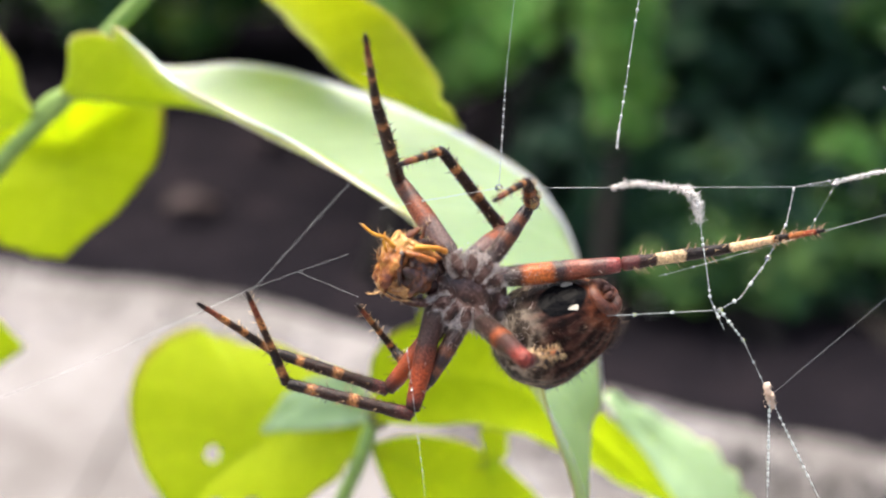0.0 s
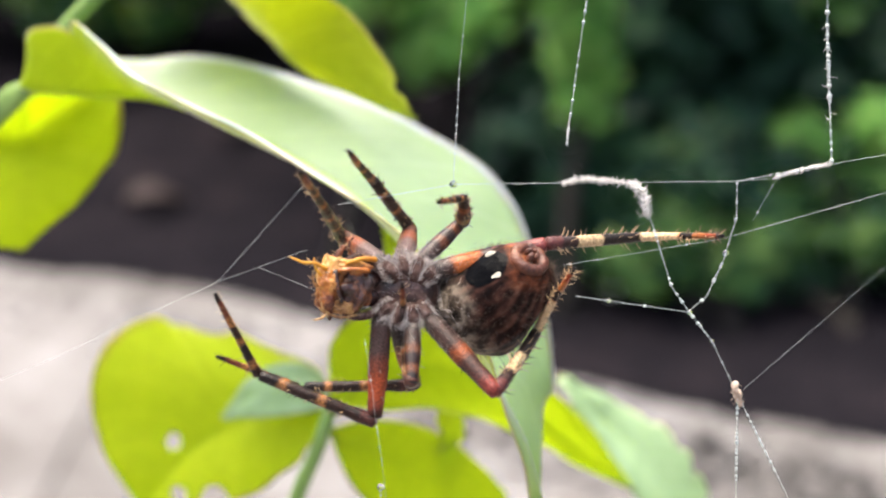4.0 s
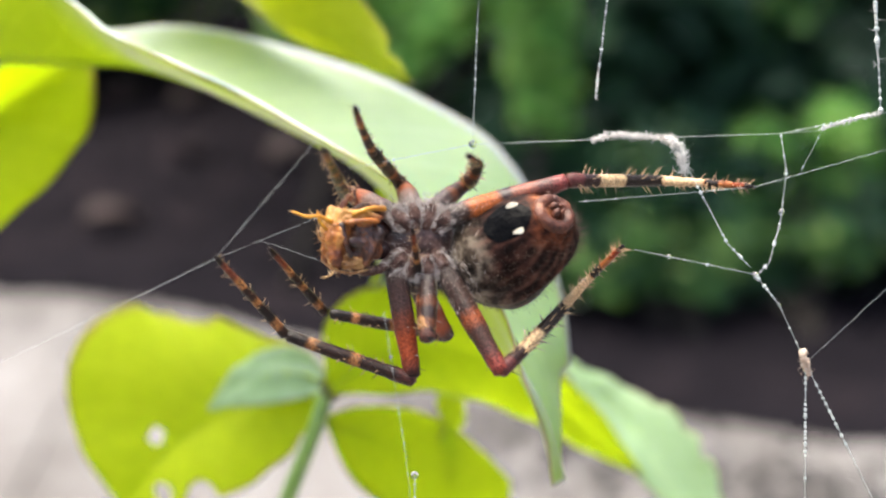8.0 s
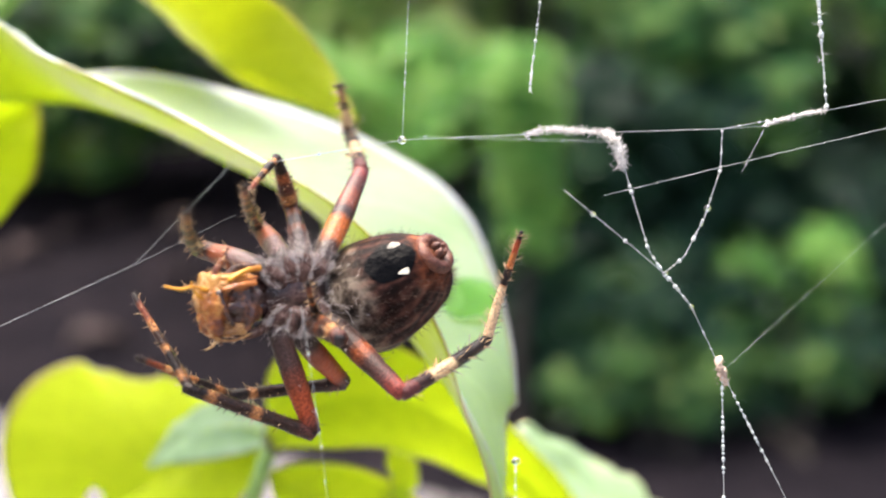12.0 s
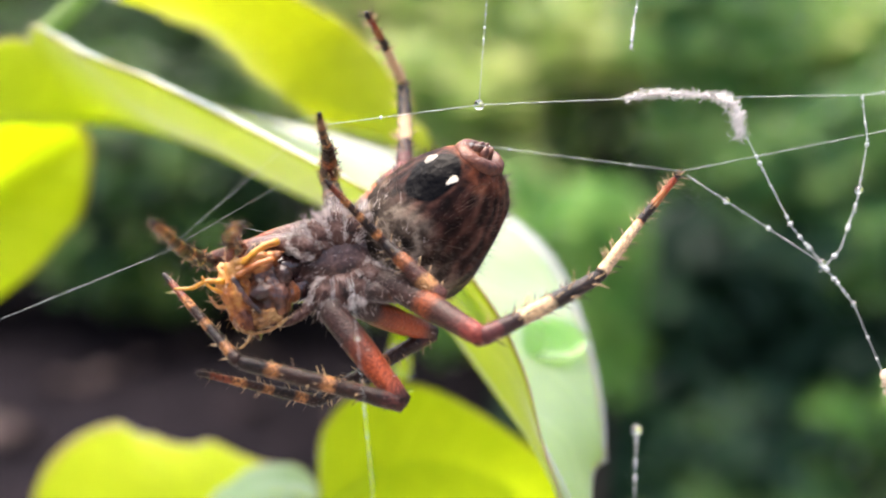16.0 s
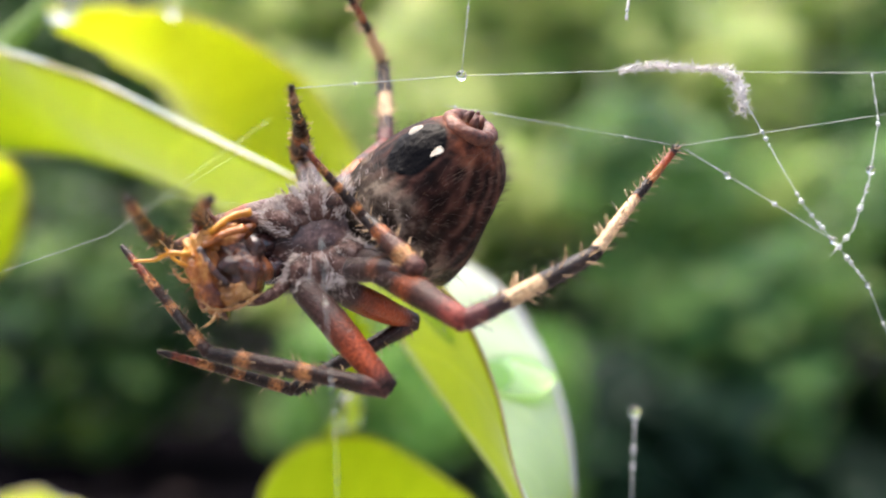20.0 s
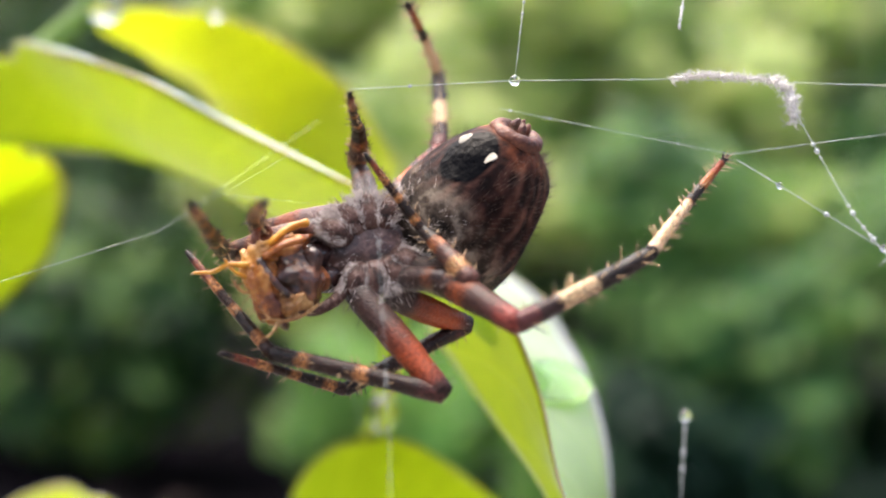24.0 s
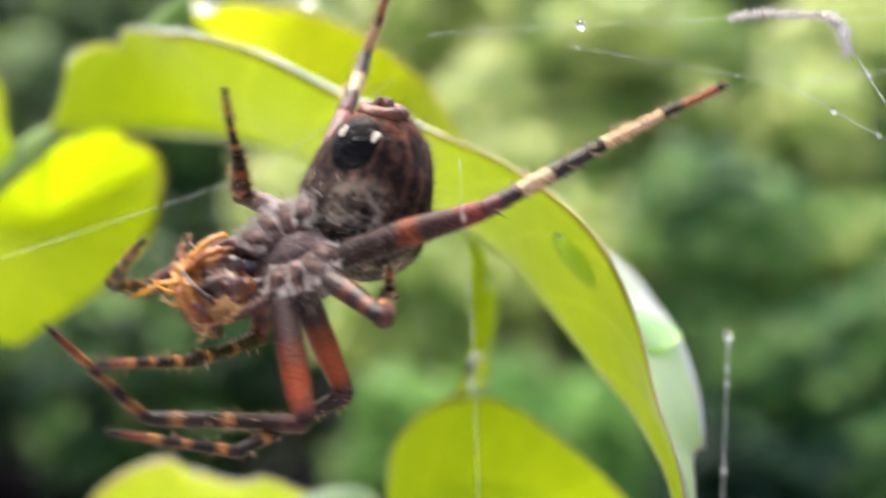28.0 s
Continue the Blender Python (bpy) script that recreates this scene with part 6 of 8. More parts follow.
    walk(legs["upper_1"][1], [
        (0, pose(0.00750, 0.00000, 0.00000, 37.1, 81.8, 44.1)), (3, pose(0.00752, 0.00000, 0.00000, 42.1, 87.4, 50.8)), (3.4, pose(0.00752, 0.00000, 0.00000, 42.1, 87.4, 50.8)),
        (4, pose(0.00746, 0.00000, 0.00000, 169.6, 44.7, -172.0)), (4.5, pose(0.00746, -0.00000, 0.00000, 170.1, 34.8, -169.0)), (7, pose(0.00745, -0.00000, 0.00000, 170.5, 33.4, -171.8)),
        (8, pose(0.00746, -0.00000, 0.00000, 171.4, 34.3, -168.0)), (9, pose(0.00746, 0.00000, 0.00000, 170.0, 32.5, -169.7)), (10, pose(0.00744, 0.00000, 0.00000, 173.9, 30.5, -166.5)),
        (11, pose(0.00741, -0.00000, 0.00000, 177.4, 37.2, -158.6)), (11.4, pose(0.00744, 0.00000, 0.00000, 176.4, 39.6, -154.3)), (12, pose(0.00741, 0.00000, -0.00000, 173.5, 38.5, -157.0)),
        (12.3, pose(0.00748, 0.00000, -0.00000, 170.1, 26.7, -149.0)), (13, pose(0.00746, 0.00000, 0.00000, 174.5, 32.8, -137.5)), (13.5, pose(0.00747, -0.00000, 0.00000, 174.3, 30.0, -137.5)),
        (16, pose(0.00747, 0.00000, 0.00000, 172.5, 28.8, -136.8)), (20, pose(0.00747, 0.00000, 0.00000, 172.5, 23.0, -134.7)), (24, pose(0.00747, 0.00000, -0.00000, 173.0, 22.9, -136.9)),
        (25, pose(0.00747, 0.00000, 0.00000, 173.9, 23.4, -135.6)), (26, pose(0.00744, 0.00000, 0.00000, 170.6, 16.4, -141.5)), (26.4, pose(0.00746, 0.00000, 0.00000, 176.1, 18.3, -120.5)),
        (27, pose(0.00743, -0.00000, 0.00000, 172.3, 13.1, -125.5)), (27.6, pose(0.00747, 0.00000, 0.00000, 174.2, 16.3, -121.9)), (28, pose(0.00769, 0.00000, 0.00000, 174.1, 17.3, -120.9)),
    ])
    walk(legs["upper_1"][2], [
        (0, pose(0.00840, 0.00086, -0.00863, 54.3, 79.4, 66.6)), (3, pose(0.00777, 0.00031, -0.00872, 28.0, 69.8, 40.8)), (3.4, pose(0.00777, 0.00031, -0.00872, 28.0, 69.8, 40.8)),
        (4, pose(0.00131, -0.00087, -0.00615, 166.6, 52.4, -170.6)), (4.5, pose(0.00042, -0.00137, -0.00498, 165.7, 39.8, -170.0)), (7, pose(0.00023, -0.00104, -0.00481, 167.7, 38.0, -170.3)),
        (8, pose(0.00040, -0.00151, -0.00492, 167.1, 38.8, -168.9)), (9, pose(0.00021, -0.00132, -0.00469, 166.1, 37.8, -169.7)), (10, pose(0.00011, -0.00176, -0.00444, 168.9, 36.9, -168.9)),
        (11, pose(0.00091, -0.00254, -0.00529, 172.1, 41.3, -160.9)), (11.4, pose(0.00136, -0.00293, -0.00557, 169.3, 45.1, -158.6)), (12, pose(0.00109, -0.00268, -0.00545, 165.0, 42.5, -163.6)),
        (12.3, pose(0.00080, -0.00402, -0.00392, 164.7, 32.7, -151.9)), (13, pose(0.00205, -0.00496, -0.00473, 172.5, 39.9, -136.4)), (13.5, pose(0.00190, -0.00511, -0.00437, 169.9, 37.1, -140.1)),
        (16, pose(0.00190, -0.00524, -0.00421, 167.5, 32.4, -139.6)), (20, pose(0.00181, -0.00572, -0.00341, 167.0, 25.5, -139.0)), (24, pose(0.00159, -0.00550, -0.00340, 168.7, 26.0, -138.4)),
        (25, pose(0.00174, -0.00561, -0.00348, 168.5, 26.3, -139.8)), (26, pose(0.00088, -0.00523, -0.00247, 165.7, 16.1, -145.3)), (26.4, pose(0.00325, -0.00716, -0.00274, 171.5, 19.2, -123.2)),
        (27, pose(0.00248, -0.00695, -0.00198, 168.2, 13.7, -126.9)), (27.6, pose(0.00304, -0.00712, -0.00246, 170.2, 19.1, -123.2)), (28, pose(0.00345, -0.00709, -0.00257, 160.6, 15.6, -150.2)),
    ])
    walk(legs["upper_2"][0], [
        (0, pose(0.00040, -0.00019, 0.00219, -114.2, 1.7, 70.8)), (3, pose(0.00025, -0.00004, 0.00222, -114.2, -5.2, 71.1)), (3.4, pose(0.00025, -0.00004, 0.00222, -114.2, -5.2, 71.1)),
        (4, pose(-0.00018, 0.00003, 0.00223, -115.0, -0.9, 86.6)), (4.5, pose(-0.00035, 0.00004, 0.00221, -114.7, 6.0, 93.4)), (7, pose(-0.00026, -0.00012, 0.00222, -114.8, 6.4, 92.6)),
        (8, pose(-0.00027, -0.00010, 0.00222, -114.6, 4.5, 95.3)), (9, pose(-0.00030, -0.00002, 0.00222, -114.5, 3.3, 96.7)), (10, pose(-0.00032, 0.00018, 0.00221, -114.5, -3.5, 105.0)),
        (11, pose(-0.00036, -0.00007, 0.00221, -115.6, -7.0, 116.7)), (11.4, pose(-0.00022, -0.00017, 0.00222, -116.3, -10.3, 121.5)), (12, pose(-0.00038, -0.00053, 0.00214, -114.5, -8.0, 110.6)),
        (12.3, pose(-0.00111, 0.00025, 0.00192, -115.1, 3.5, 124.1)), (13, pose(-0.00119, -0.00017, 0.00188, -113.4, 18.7, 133.1)), (13.5, pose(-0.00128, -0.00013, 0.00183, -113.1, 18.2, 133.8)),
        (16, pose(-0.00122, -0.00047, 0.00181, -110.9, 17.1, 141.1)), (20, pose(-0.00130, -0.00031, 0.00180, -112.1, 12.1, 136.4)), (24, pose(-0.00134, -0.00041, 0.00174, -112.1, 10.0, 136.3)),
        (25, pose(-0.00124, -0.00063, 0.00175, -113.0, 13.3, 131.8)), (26, pose(-0.00124, -0.00069, 0.00172, -111.8, 17.2, 136.6)), (26.4, pose(-0.00141, -0.00081, 0.00153, -120.9, 53.7, 121.6)),
        (27, pose(-0.00180, -0.00037, 0.00127, -116.9, 55.1, 126.6)), (27.6, pose(-0.00185, 0.00008, 0.00125, -105.3, 61.2, 140.2)), (28, pose(-0.00164, -0.00002, 0.00152, -137.2, 66.2, 104.9)),
    ])
    walk(legs["upper_2"][1], [
        (0, pose(0.00687, 0.00000, 0.00000, -53.8, -3.2, -113.9)), (3, pose(0.00684, 0.00000, -0.00000, -51.1, -1.4, -119.2)), (3.4, pose(0.00684, 0.00000, -0.00000, -51.1, -1.4, -119.2)),
        (4, pose(0.00684, 0.00000, 0.00000, -64.7, 4.7, -131.7)), (4.5, pose(0.00686, -0.00000, -0.00000, -71.0, -1.3, -142.4)), (7, pose(0.00686, -0.00000, 0.00000, -70.7, -2.3, -143.0)),
        (8, pose(0.00686, 0.00000, 0.00000, -71.4, -3.1, -145.1)), (9, pose(0.00686, 0.00000, 0.00000, -71.7, -2.6, -146.2)), (10, pose(0.00686, 0.00000, 0.00000, -73.9, -6.4, -143.8)),
        (11, pose(0.00685, 0.00000, 0.00000, -79.3, -10.9, -137.8)), (11.4, pose(0.00685, -0.00000, 0.00000, -81.6, -9.7, -130.4)), (12, pose(0.00680, 0.00000, 0.00000, -74.9, -2.9, -145.9)),
        (12.3, pose(0.00684, 0.00000, 0.00000, -86.1, -17.3, -142.6)), (13, pose(0.00688, 0.00000, 0.00000, -88.5, -34.0, -161.4)), (13.5, pose(0.00687, 0.00000, -0.00000, -87.8, -33.3, -162.1)),
        (16, pose(0.00688, 0.00000, -0.00000, -89.2, -37.1, -158.9)), (20, pose(0.00687, 0.00000, 0.00000, -82.7, -38.7, -164.1)), (24, pose(0.00687, 0.00000, 0.00000, -82.1, -37.9, -162.8)),
        (25, pose(0.00687, 0.00000, -0.00000, -83.8, -36.2, -163.6)), (26, pose(0.00688, -0.00000, 0.00000, -85.1, -41.0, -165.2)), (26.4, pose(0.00684, 0.00000, 0.00000, -96.2, -65.2, 170.3)),
        (27, pose(0.00686, 0.00000, 0.00000, -81.0, -77.6, 154.8)), (27.6, pose(0.00692, 0.00000, 0.00000, -96.5, -83.8, 167.9)), (28, pose(0.00675, -0.00000, 0.00000, -90.3, -71.8, 148.5)),
    ])
    walk(legs["upper_2"][2], [
        (0, pose(0.00359, -0.00740, 0.00045, -11.3, -0.7, -172.4)), (3, pose(0.00288, -0.00711, 0.00020, -10.1, 7.4, -157.6)), (3.4, pose(0.00288, -0.00711, 0.00020, -10.1, 7.4, -157.6)),
        (4, pose(0.00145, -0.00606, -0.00067, -16.5, 7.9, -143.7)), (4.5, pose(0.00044, -0.00494, 0.00019, -21.3, 8.2, -143.7)), (7, pose(0.00039, -0.00488, 0.00032, -20.6, 5.2, -141.6)),
        (8, pose(0.00022, -0.00464, 0.00044, -21.9, 4.5, -142.0)), (9, pose(0.00012, -0.00451, 0.00037, -22.4, 5.1, -141.0)), (10, pose(0.00035, -0.00476, 0.00091, -26.0, 3.1, -137.2)),
        (11, pose(0.00094, -0.00536, 0.00153, -32.2, -3.5, -136.5)), (11.4, pose(0.00166, -0.00610, 0.00137, -34.0, -1.4, -134.1)), (12, pose(0.00007, -0.00455, 0.00042, -28.3, 0.1, -144.1)),
        (12.3, pose(0.00067, -0.00472, 0.00242, -39.3, -4.4, -139.1)), (13, pose(0.00052, -0.00214, 0.00453, -41.1, -27.2, -166.3)), (13.5, pose(0.00042, -0.00209, 0.00444, -40.0, -27.2, -168.0)),
        (16, pose(0.00085, -0.00233, 0.00488, -39.6, -31.3, -167.6)), (20, pose(0.00078, -0.00173, 0.00506, -36.2, -30.4, -169.2)), (24, pose(0.00077, -0.00189, 0.00498, -36.4, -32.5, -166.5)),
        (25, pose(0.00059, -0.00185, 0.00479, -36.6, -30.2, -170.0)), (26, pose(0.00097, -0.00156, 0.00532, -40.3, -33.2, -166.5)), (26.4, pose(0.00348, 0.00058, 0.00739, -68.4, -51.5, -165.3)),
        (27, pose(0.00529, 0.00074, 0.00793, -52.6, -65.7, 176.2)), (27.6, pose(0.00607, 0.00018, 0.00805, -99.6, -78.7, -138.4)), (28, pose(0.00458, 0.00133, 0.00774, -69.5, -68.9, 179.1)),
    ])
    walk(legs["upper_3"][0], [
        (0, pose(0.00143, -0.00011, 0.00169, -111.9, -47.6, 28.3)), (3, pose(0.00132, 0.00002, 0.00179, -111.4, -40.4, 27.5)), (3.4, pose(0.00132, 0.00002, 0.00179, -111.4, -40.4, 27.5)),
        (4, pose(0.00093, 0.00022, 0.00201, -120.6, -23.7, 44.7)), (4.5, pose(0.00078, 0.00021, 0.00207, -124.0, -9.6, 56.4)), (7, pose(0.00086, 0.00007, 0.00205, -124.2, -7.4, 57.4)),
        (8, pose(0.00085, 0.00009, 0.00205, -124.2, -4.9, 57.4)), (9, pose(0.00082, 0.00019, 0.00206, -124.4, -6.0, 60.2)), (10, pose(0.00080, 0.00036, 0.00204, -123.5, -14.4, 54.8)),
        (11, pose(0.00076, 0.00015, 0.00208, -124.3, -21.6, 57.5)), (11.4, pose(0.00089, 0.00009, 0.00204, -144.4, -33.9, 98.8)), (12, pose(0.00068, -0.00009, 0.00211, -146.7, -33.1, 103.0)),
        (12.3, pose(-0.00004, 0.00061, 0.00214, -147.5, -20.4, 104.9)), (13, pose(-0.00011, 0.00005, 0.00222, -146.3, -6.0, 99.8)), (13.5, pose(-0.00023, 0.00014, 0.00221, -146.8, -10.9, 102.7)),
        (16, pose(-0.00016, -0.00029, 0.00220, -146.3, -20.5, 100.9)), (20, pose(-0.00023, -0.00016, 0.00221, -147.9, -24.0, 105.2)), (24, pose(-0.00030, -0.00021, 0.00219, -146.4, -26.5, 101.6)),
        (25, pose(-0.00018, -0.00049, 0.00216, -146.5, -23.6, 101.8)), (26, pose(-0.00022, -0.00042, 0.00217, -146.1, -22.5, 100.8)), (26.4, pose(-0.00040, -0.00073, 0.00206, -153.8, -19.8, 121.9)),
        (27, pose(-0.00090, -0.00047, 0.00198, -158.6, -20.4, 135.8)), (27.6, pose(-0.00097, 0.00018, 0.00199, -161.1, -37.7, 140.9)), (28, pose(-0.00066, 0.00013, 0.00212, -156.8, -13.0, 131.2)),
    ])
    walk(legs["upper_3"][1], [
        (0, pose(0.00544, -0.00000, -0.00000, -0.6, 60.6, -72.4)), (3, pose(0.00547, 0.00000, -0.00000, 6.8, 59.3, -69.6)), (3.4, pose(0.00547, 0.00000, -0.00000, 6.8, 59.3, -69.6)),
        (4, pose(0.00515, -0.00000, 0.00000, -33.7, 61.7, -113.4)), (4.5, pose(0.00502, -0.00000, 0.00000, -63.6, 59.6, -146.4)), (7, pose(0.00502, 0.00000, 0.00000, -71.1, 55.9, -155.8)),
        (8, pose(0.00502, 0.00000, -0.00000, -72.9, 55.8, -159.7)), (9, pose(0.00502, 0.00000, 0.00000, -77.1, 55.0, -162.0)), (10, pose(0.00504, -0.00000, 0.00000, -60.1, 66.1, -140.8)),
        (11, pose(0.00510, 0.00000, 0.00000, -58.2, 67.7, -131.8)), (11.4, pose(0.00498, -0.00000, -0.00000, -65.4, 32.7, -93.3)), (12, pose(0.00493, -0.00000, -0.00000, -63.5, 43.4, -84.4)),
        (12.3, pose(0.00503, 0.00000, 0.00000, -105.8, 45.4, -138.1)), (13, pose(0.00501, 0.00000, 0.00000, -107.3, 32.3, -145.3)), (13.5, pose(0.00501, 0.00000, 0.00000, -109.0, 33.9, -145.5)),
        (16, pose(0.00501, 0.00000, 0.00000, -103.9, 38.4, -140.4)), (20, pose(0.00502, -0.00000, -0.00000, -106.3, 32.9, -140.0)), (24, pose(0.00502, 0.00000, 0.00000, -102.7, 34.9, -138.7)),
        (25, pose(0.00502, 0.00000, 0.00000, -105.3, 30.0, -142.4)), (26, pose(0.00501, 0.00000, 0.00000, -103.7, 31.8, -140.2)), (26.4, pose(0.00502, 0.00000, 0.00000, -114.8, 38.3, -131.6)),
        (27, pose(0.00506, -0.00000, -0.00000, -125.3, 33.7, -132.5)), (27.6, pose(0.00506, 0.00000, 0.00000, -114.6, 42.4, -120.0)), (28, pose(0.00485, 0.00000, 0.00000, -123.3, 24.2, -128.0)),
    ])
    walk(legs["upper_3"][2], [
        (0, pose(0.00607, -0.00200, -0.00371, -0.3, 49.3, -145.2)), (3, pose(0.00623, -0.00203, -0.00365, 0.5, 39.5, -149.8)), (3.4, pose(0.00623, -0.00203, -0.00365, 0.5, 39.5, -149.8)),
        (4, pose(0.00436, -0.00184, -0.00373, -4.9, 38.3, -155.2)), (4.5, pose(0.00322, -0.00120, -0.00369, -6.3, 46.9, -155.4)), (7, pose(0.00284, -0.00098, -0.00354, -9.2, 36.3, -160.2)),
        (8, pose(0.00276, -0.00083, -0.00353, -11.7, 33.3, -165.9)), (9, pose(0.00269, -0.00076, -0.00350, -13.2, 31.8, -165.6)), (10, pose(0.00370, -0.00109, -0.00390, -4.0, 51.0, -151.4)),
        (11, pose(0.00404, -0.00119, -0.00389, 7.6, 54.0, -130.3)), (11.4, pose(0.00477, -0.00361, -0.00232, -11.6, 10.4, -106.0)), (12, pose(0.00524, -0.00319, -0.00303, -15.2, -7.2, -146.5)),
        (12.3, pose(0.00281, -0.00200, -0.00304, -19.7, 37.2, -142.4)), (13, pose(0.00203, -0.00206, -0.00229, -21.4, 31.4, -149.8)), (13.5, pose(0.00208, -0.00201, -0.00238, -20.2, 32.7, -144.7)),
        (16, pose(0.00243, -0.00214, -0.00266, -16.1, 31.1, -141.8)), (20, pose(0.00227, -0.00231, -0.00232, -17.9, 25.1, -141.0)), (24, pose(0.00238, -0.00232, -0.00244, -14.7, 25.5, -140.3)),
        (25, pose(0.00208, -0.00226, -0.00214, -15.2, 25.8, -139.4)), (26, pose(0.00222, -0.00233, -0.00226, -15.9, 23.3, -142.0)), (26.4, pose(0.00278, -0.00252, -0.00266, -34.6, 47.5, -147.1)),
        (27, pose(0.00266, -0.00261, -0.00237, -62.8, 30.3, -176.6)), (27.6, pose(0.00349, -0.00273, -0.00287, -56.0, 48.9, -159.4)), (28, pose(0.00241, -0.00313, -0.00179, -26.2, 30.6, -116.1)),
    ])
    walk(legs["upper_4"][0], [
        (0, pose(0.00222, -0.00016, 0.00089, -103.4, -6.1, 0.1)), (3, pose(0.00216, -0.00008, 0.00105, -103.5, -5.9, 0.5)), (3.4, pose(0.00216, -0.00008, 0.00105, -103.5, -5.9, 0.5)),
        (4, pose(0.00190, 0.00022, 0.00145, -103.5, -13.0, 1.1)), (4.5, pose(0.00179, 0.00019, 0.00158, -103.8, -18.4, 1.9)), (7, pose(0.00186, 0.00011, 0.00152, -104.3, -15.5, 3.7)),
        (8, pose(0.00184, 0.00013, 0.00153, -104.5, -13.7, 4.6)), (9, pose(0.00182, 0.00022, 0.00155, -105.0, -11.8, 6.8)), (10, pose(0.00181, 0.00034, 0.00154, -107.1, -14.3, 16.2)),
        (11, pose(0.00178, 0.00020, 0.00160, -109.1, -16.3, 23.7)), (11.4, pose(0.00187, 0.00018, 0.00150, -109.8, -21.5, 25.8)), (12, pose(0.00168, 0.00022, 0.00170, -129.8, -33.7, 67.2)),
        (12.3, pose(0.00107, 0.00074, 0.00202, -133.4, -11.1, 76.7)), (13, pose(0.00101, 0.00012, 0.00218, -133.7, -5.8, 78.2)), (13.5, pose(0.00089, 0.00024, 0.00222, -133.6, -7.2, 77.5)),
        (16, pose(0.00096, -0.00020, 0.00219, -133.1, -14.1, 74.7)), (20, pose(0.00089, -0.00013, 0.00223, -133.0, -19.5, 74.3)), (24, pose(0.00082, -0.00011, 0.00225, -132.3, -21.6, 72.6)),
        (25, pose(0.00094, -0.00040, 0.00217, -132.5, -21.7, 73.0)), (26, pose(0.00089, -0.00022, 0.00222, -132.4, -25.8, 72.7)), (26.4, pose(0.00072, -0.00066, 0.00219, -139.0, -16.2, 90.9)),
        (27, pose(0.00016, -0.00064, 0.00231, -138.7, -34.5, 90.4)), (27.6, pose(0.00007, 0.00010, 0.00240, -143.5, -16.9, 101.2)), (28, pose(0.00043, 0.00011, 0.00236, -132.2, -42.8, 79.3)),
    ])
    walk(legs["upper_4"][1], [
        (0, pose(0.00869, 0.00000, 0.00000, 0.1, -12.2, -0.4)), (3, pose(0.00862, 0.00000, 0.00000, -0.7, -15.1, 2.7)), (3.4, pose(0.00862, 0.00000, 0.00000, -0.7, -15.1, 2.7)),
        (4, pose(0.00864, 0.00000, 0.00000, -2.1, -25.4, 13.5)), (4.5, pose(0.00861, -0.00000, -0.00000, -4.8, -29.9, 24.4)), (7, pose(0.00861, 0.00000, 0.00000, -3.5, -22.3, 20.9)),
        (8, pose(0.00862, -0.00000, 0.00000, -2.8, -24.9, 18.6)), (9, pose(0.00867, 0.00000, 0.00000, -1.4, -25.7, 15.6)), (10, pose(0.00857, -0.00000, -0.00000, 1.2, -17.2, 19.7)),
        (11, pose(0.00861, 0.00000, 0.00000, 4.0, -14.5, 21.3)), (11.4, pose(0.00880, 0.00000, 0.00000, 6.0, -13.3, 18.8)), (12, pose(0.00853, -0.00000, 0.00000, 34.6, -35.3, -7.7)),
        (12.3, pose(0.00843, 0.00000, 0.00000, 31.0, 5.1, -33.1)), (13, pose(0.00841, -0.00000, -0.00000, 28.7, 16.5, -34.3)), (13.5, pose(0.00843, -0.00000, 0.00000, 28.8, 15.5, -36.3)),
        (16, pose(0.00842, 0.00000, 0.00000, 33.0, 7.2, -30.0)), (20, pose(0.00843, 0.00000, -0.00000, 34.7, 5.6, -28.9)), (24, pose(0.00843, -0.00000, 0.00000, 36.1, 2.2, -25.6)),
        (25, pose(0.00842, -0.00000, 0.00000, 36.0, -0.2, -22.4)), (26, pose(0.00842, 0.00000, 0.00000, 36.8, -7.4, -16.2)), (26.4, pose(0.00844, -0.00000, -0.00000, 30.1, 24.7, -18.3)),
        (27, pose(0.00846, -0.00000, 0.00000, 33.5, -8.7, 9.3)), (27.6, pose(0.00839, 0.00000, 0.00000, 33.8, 38.4, 0.6)), (28, pose(0.00863, 0.00000, 0.00000, 32.7, -7.5, 2.5)),
    ])
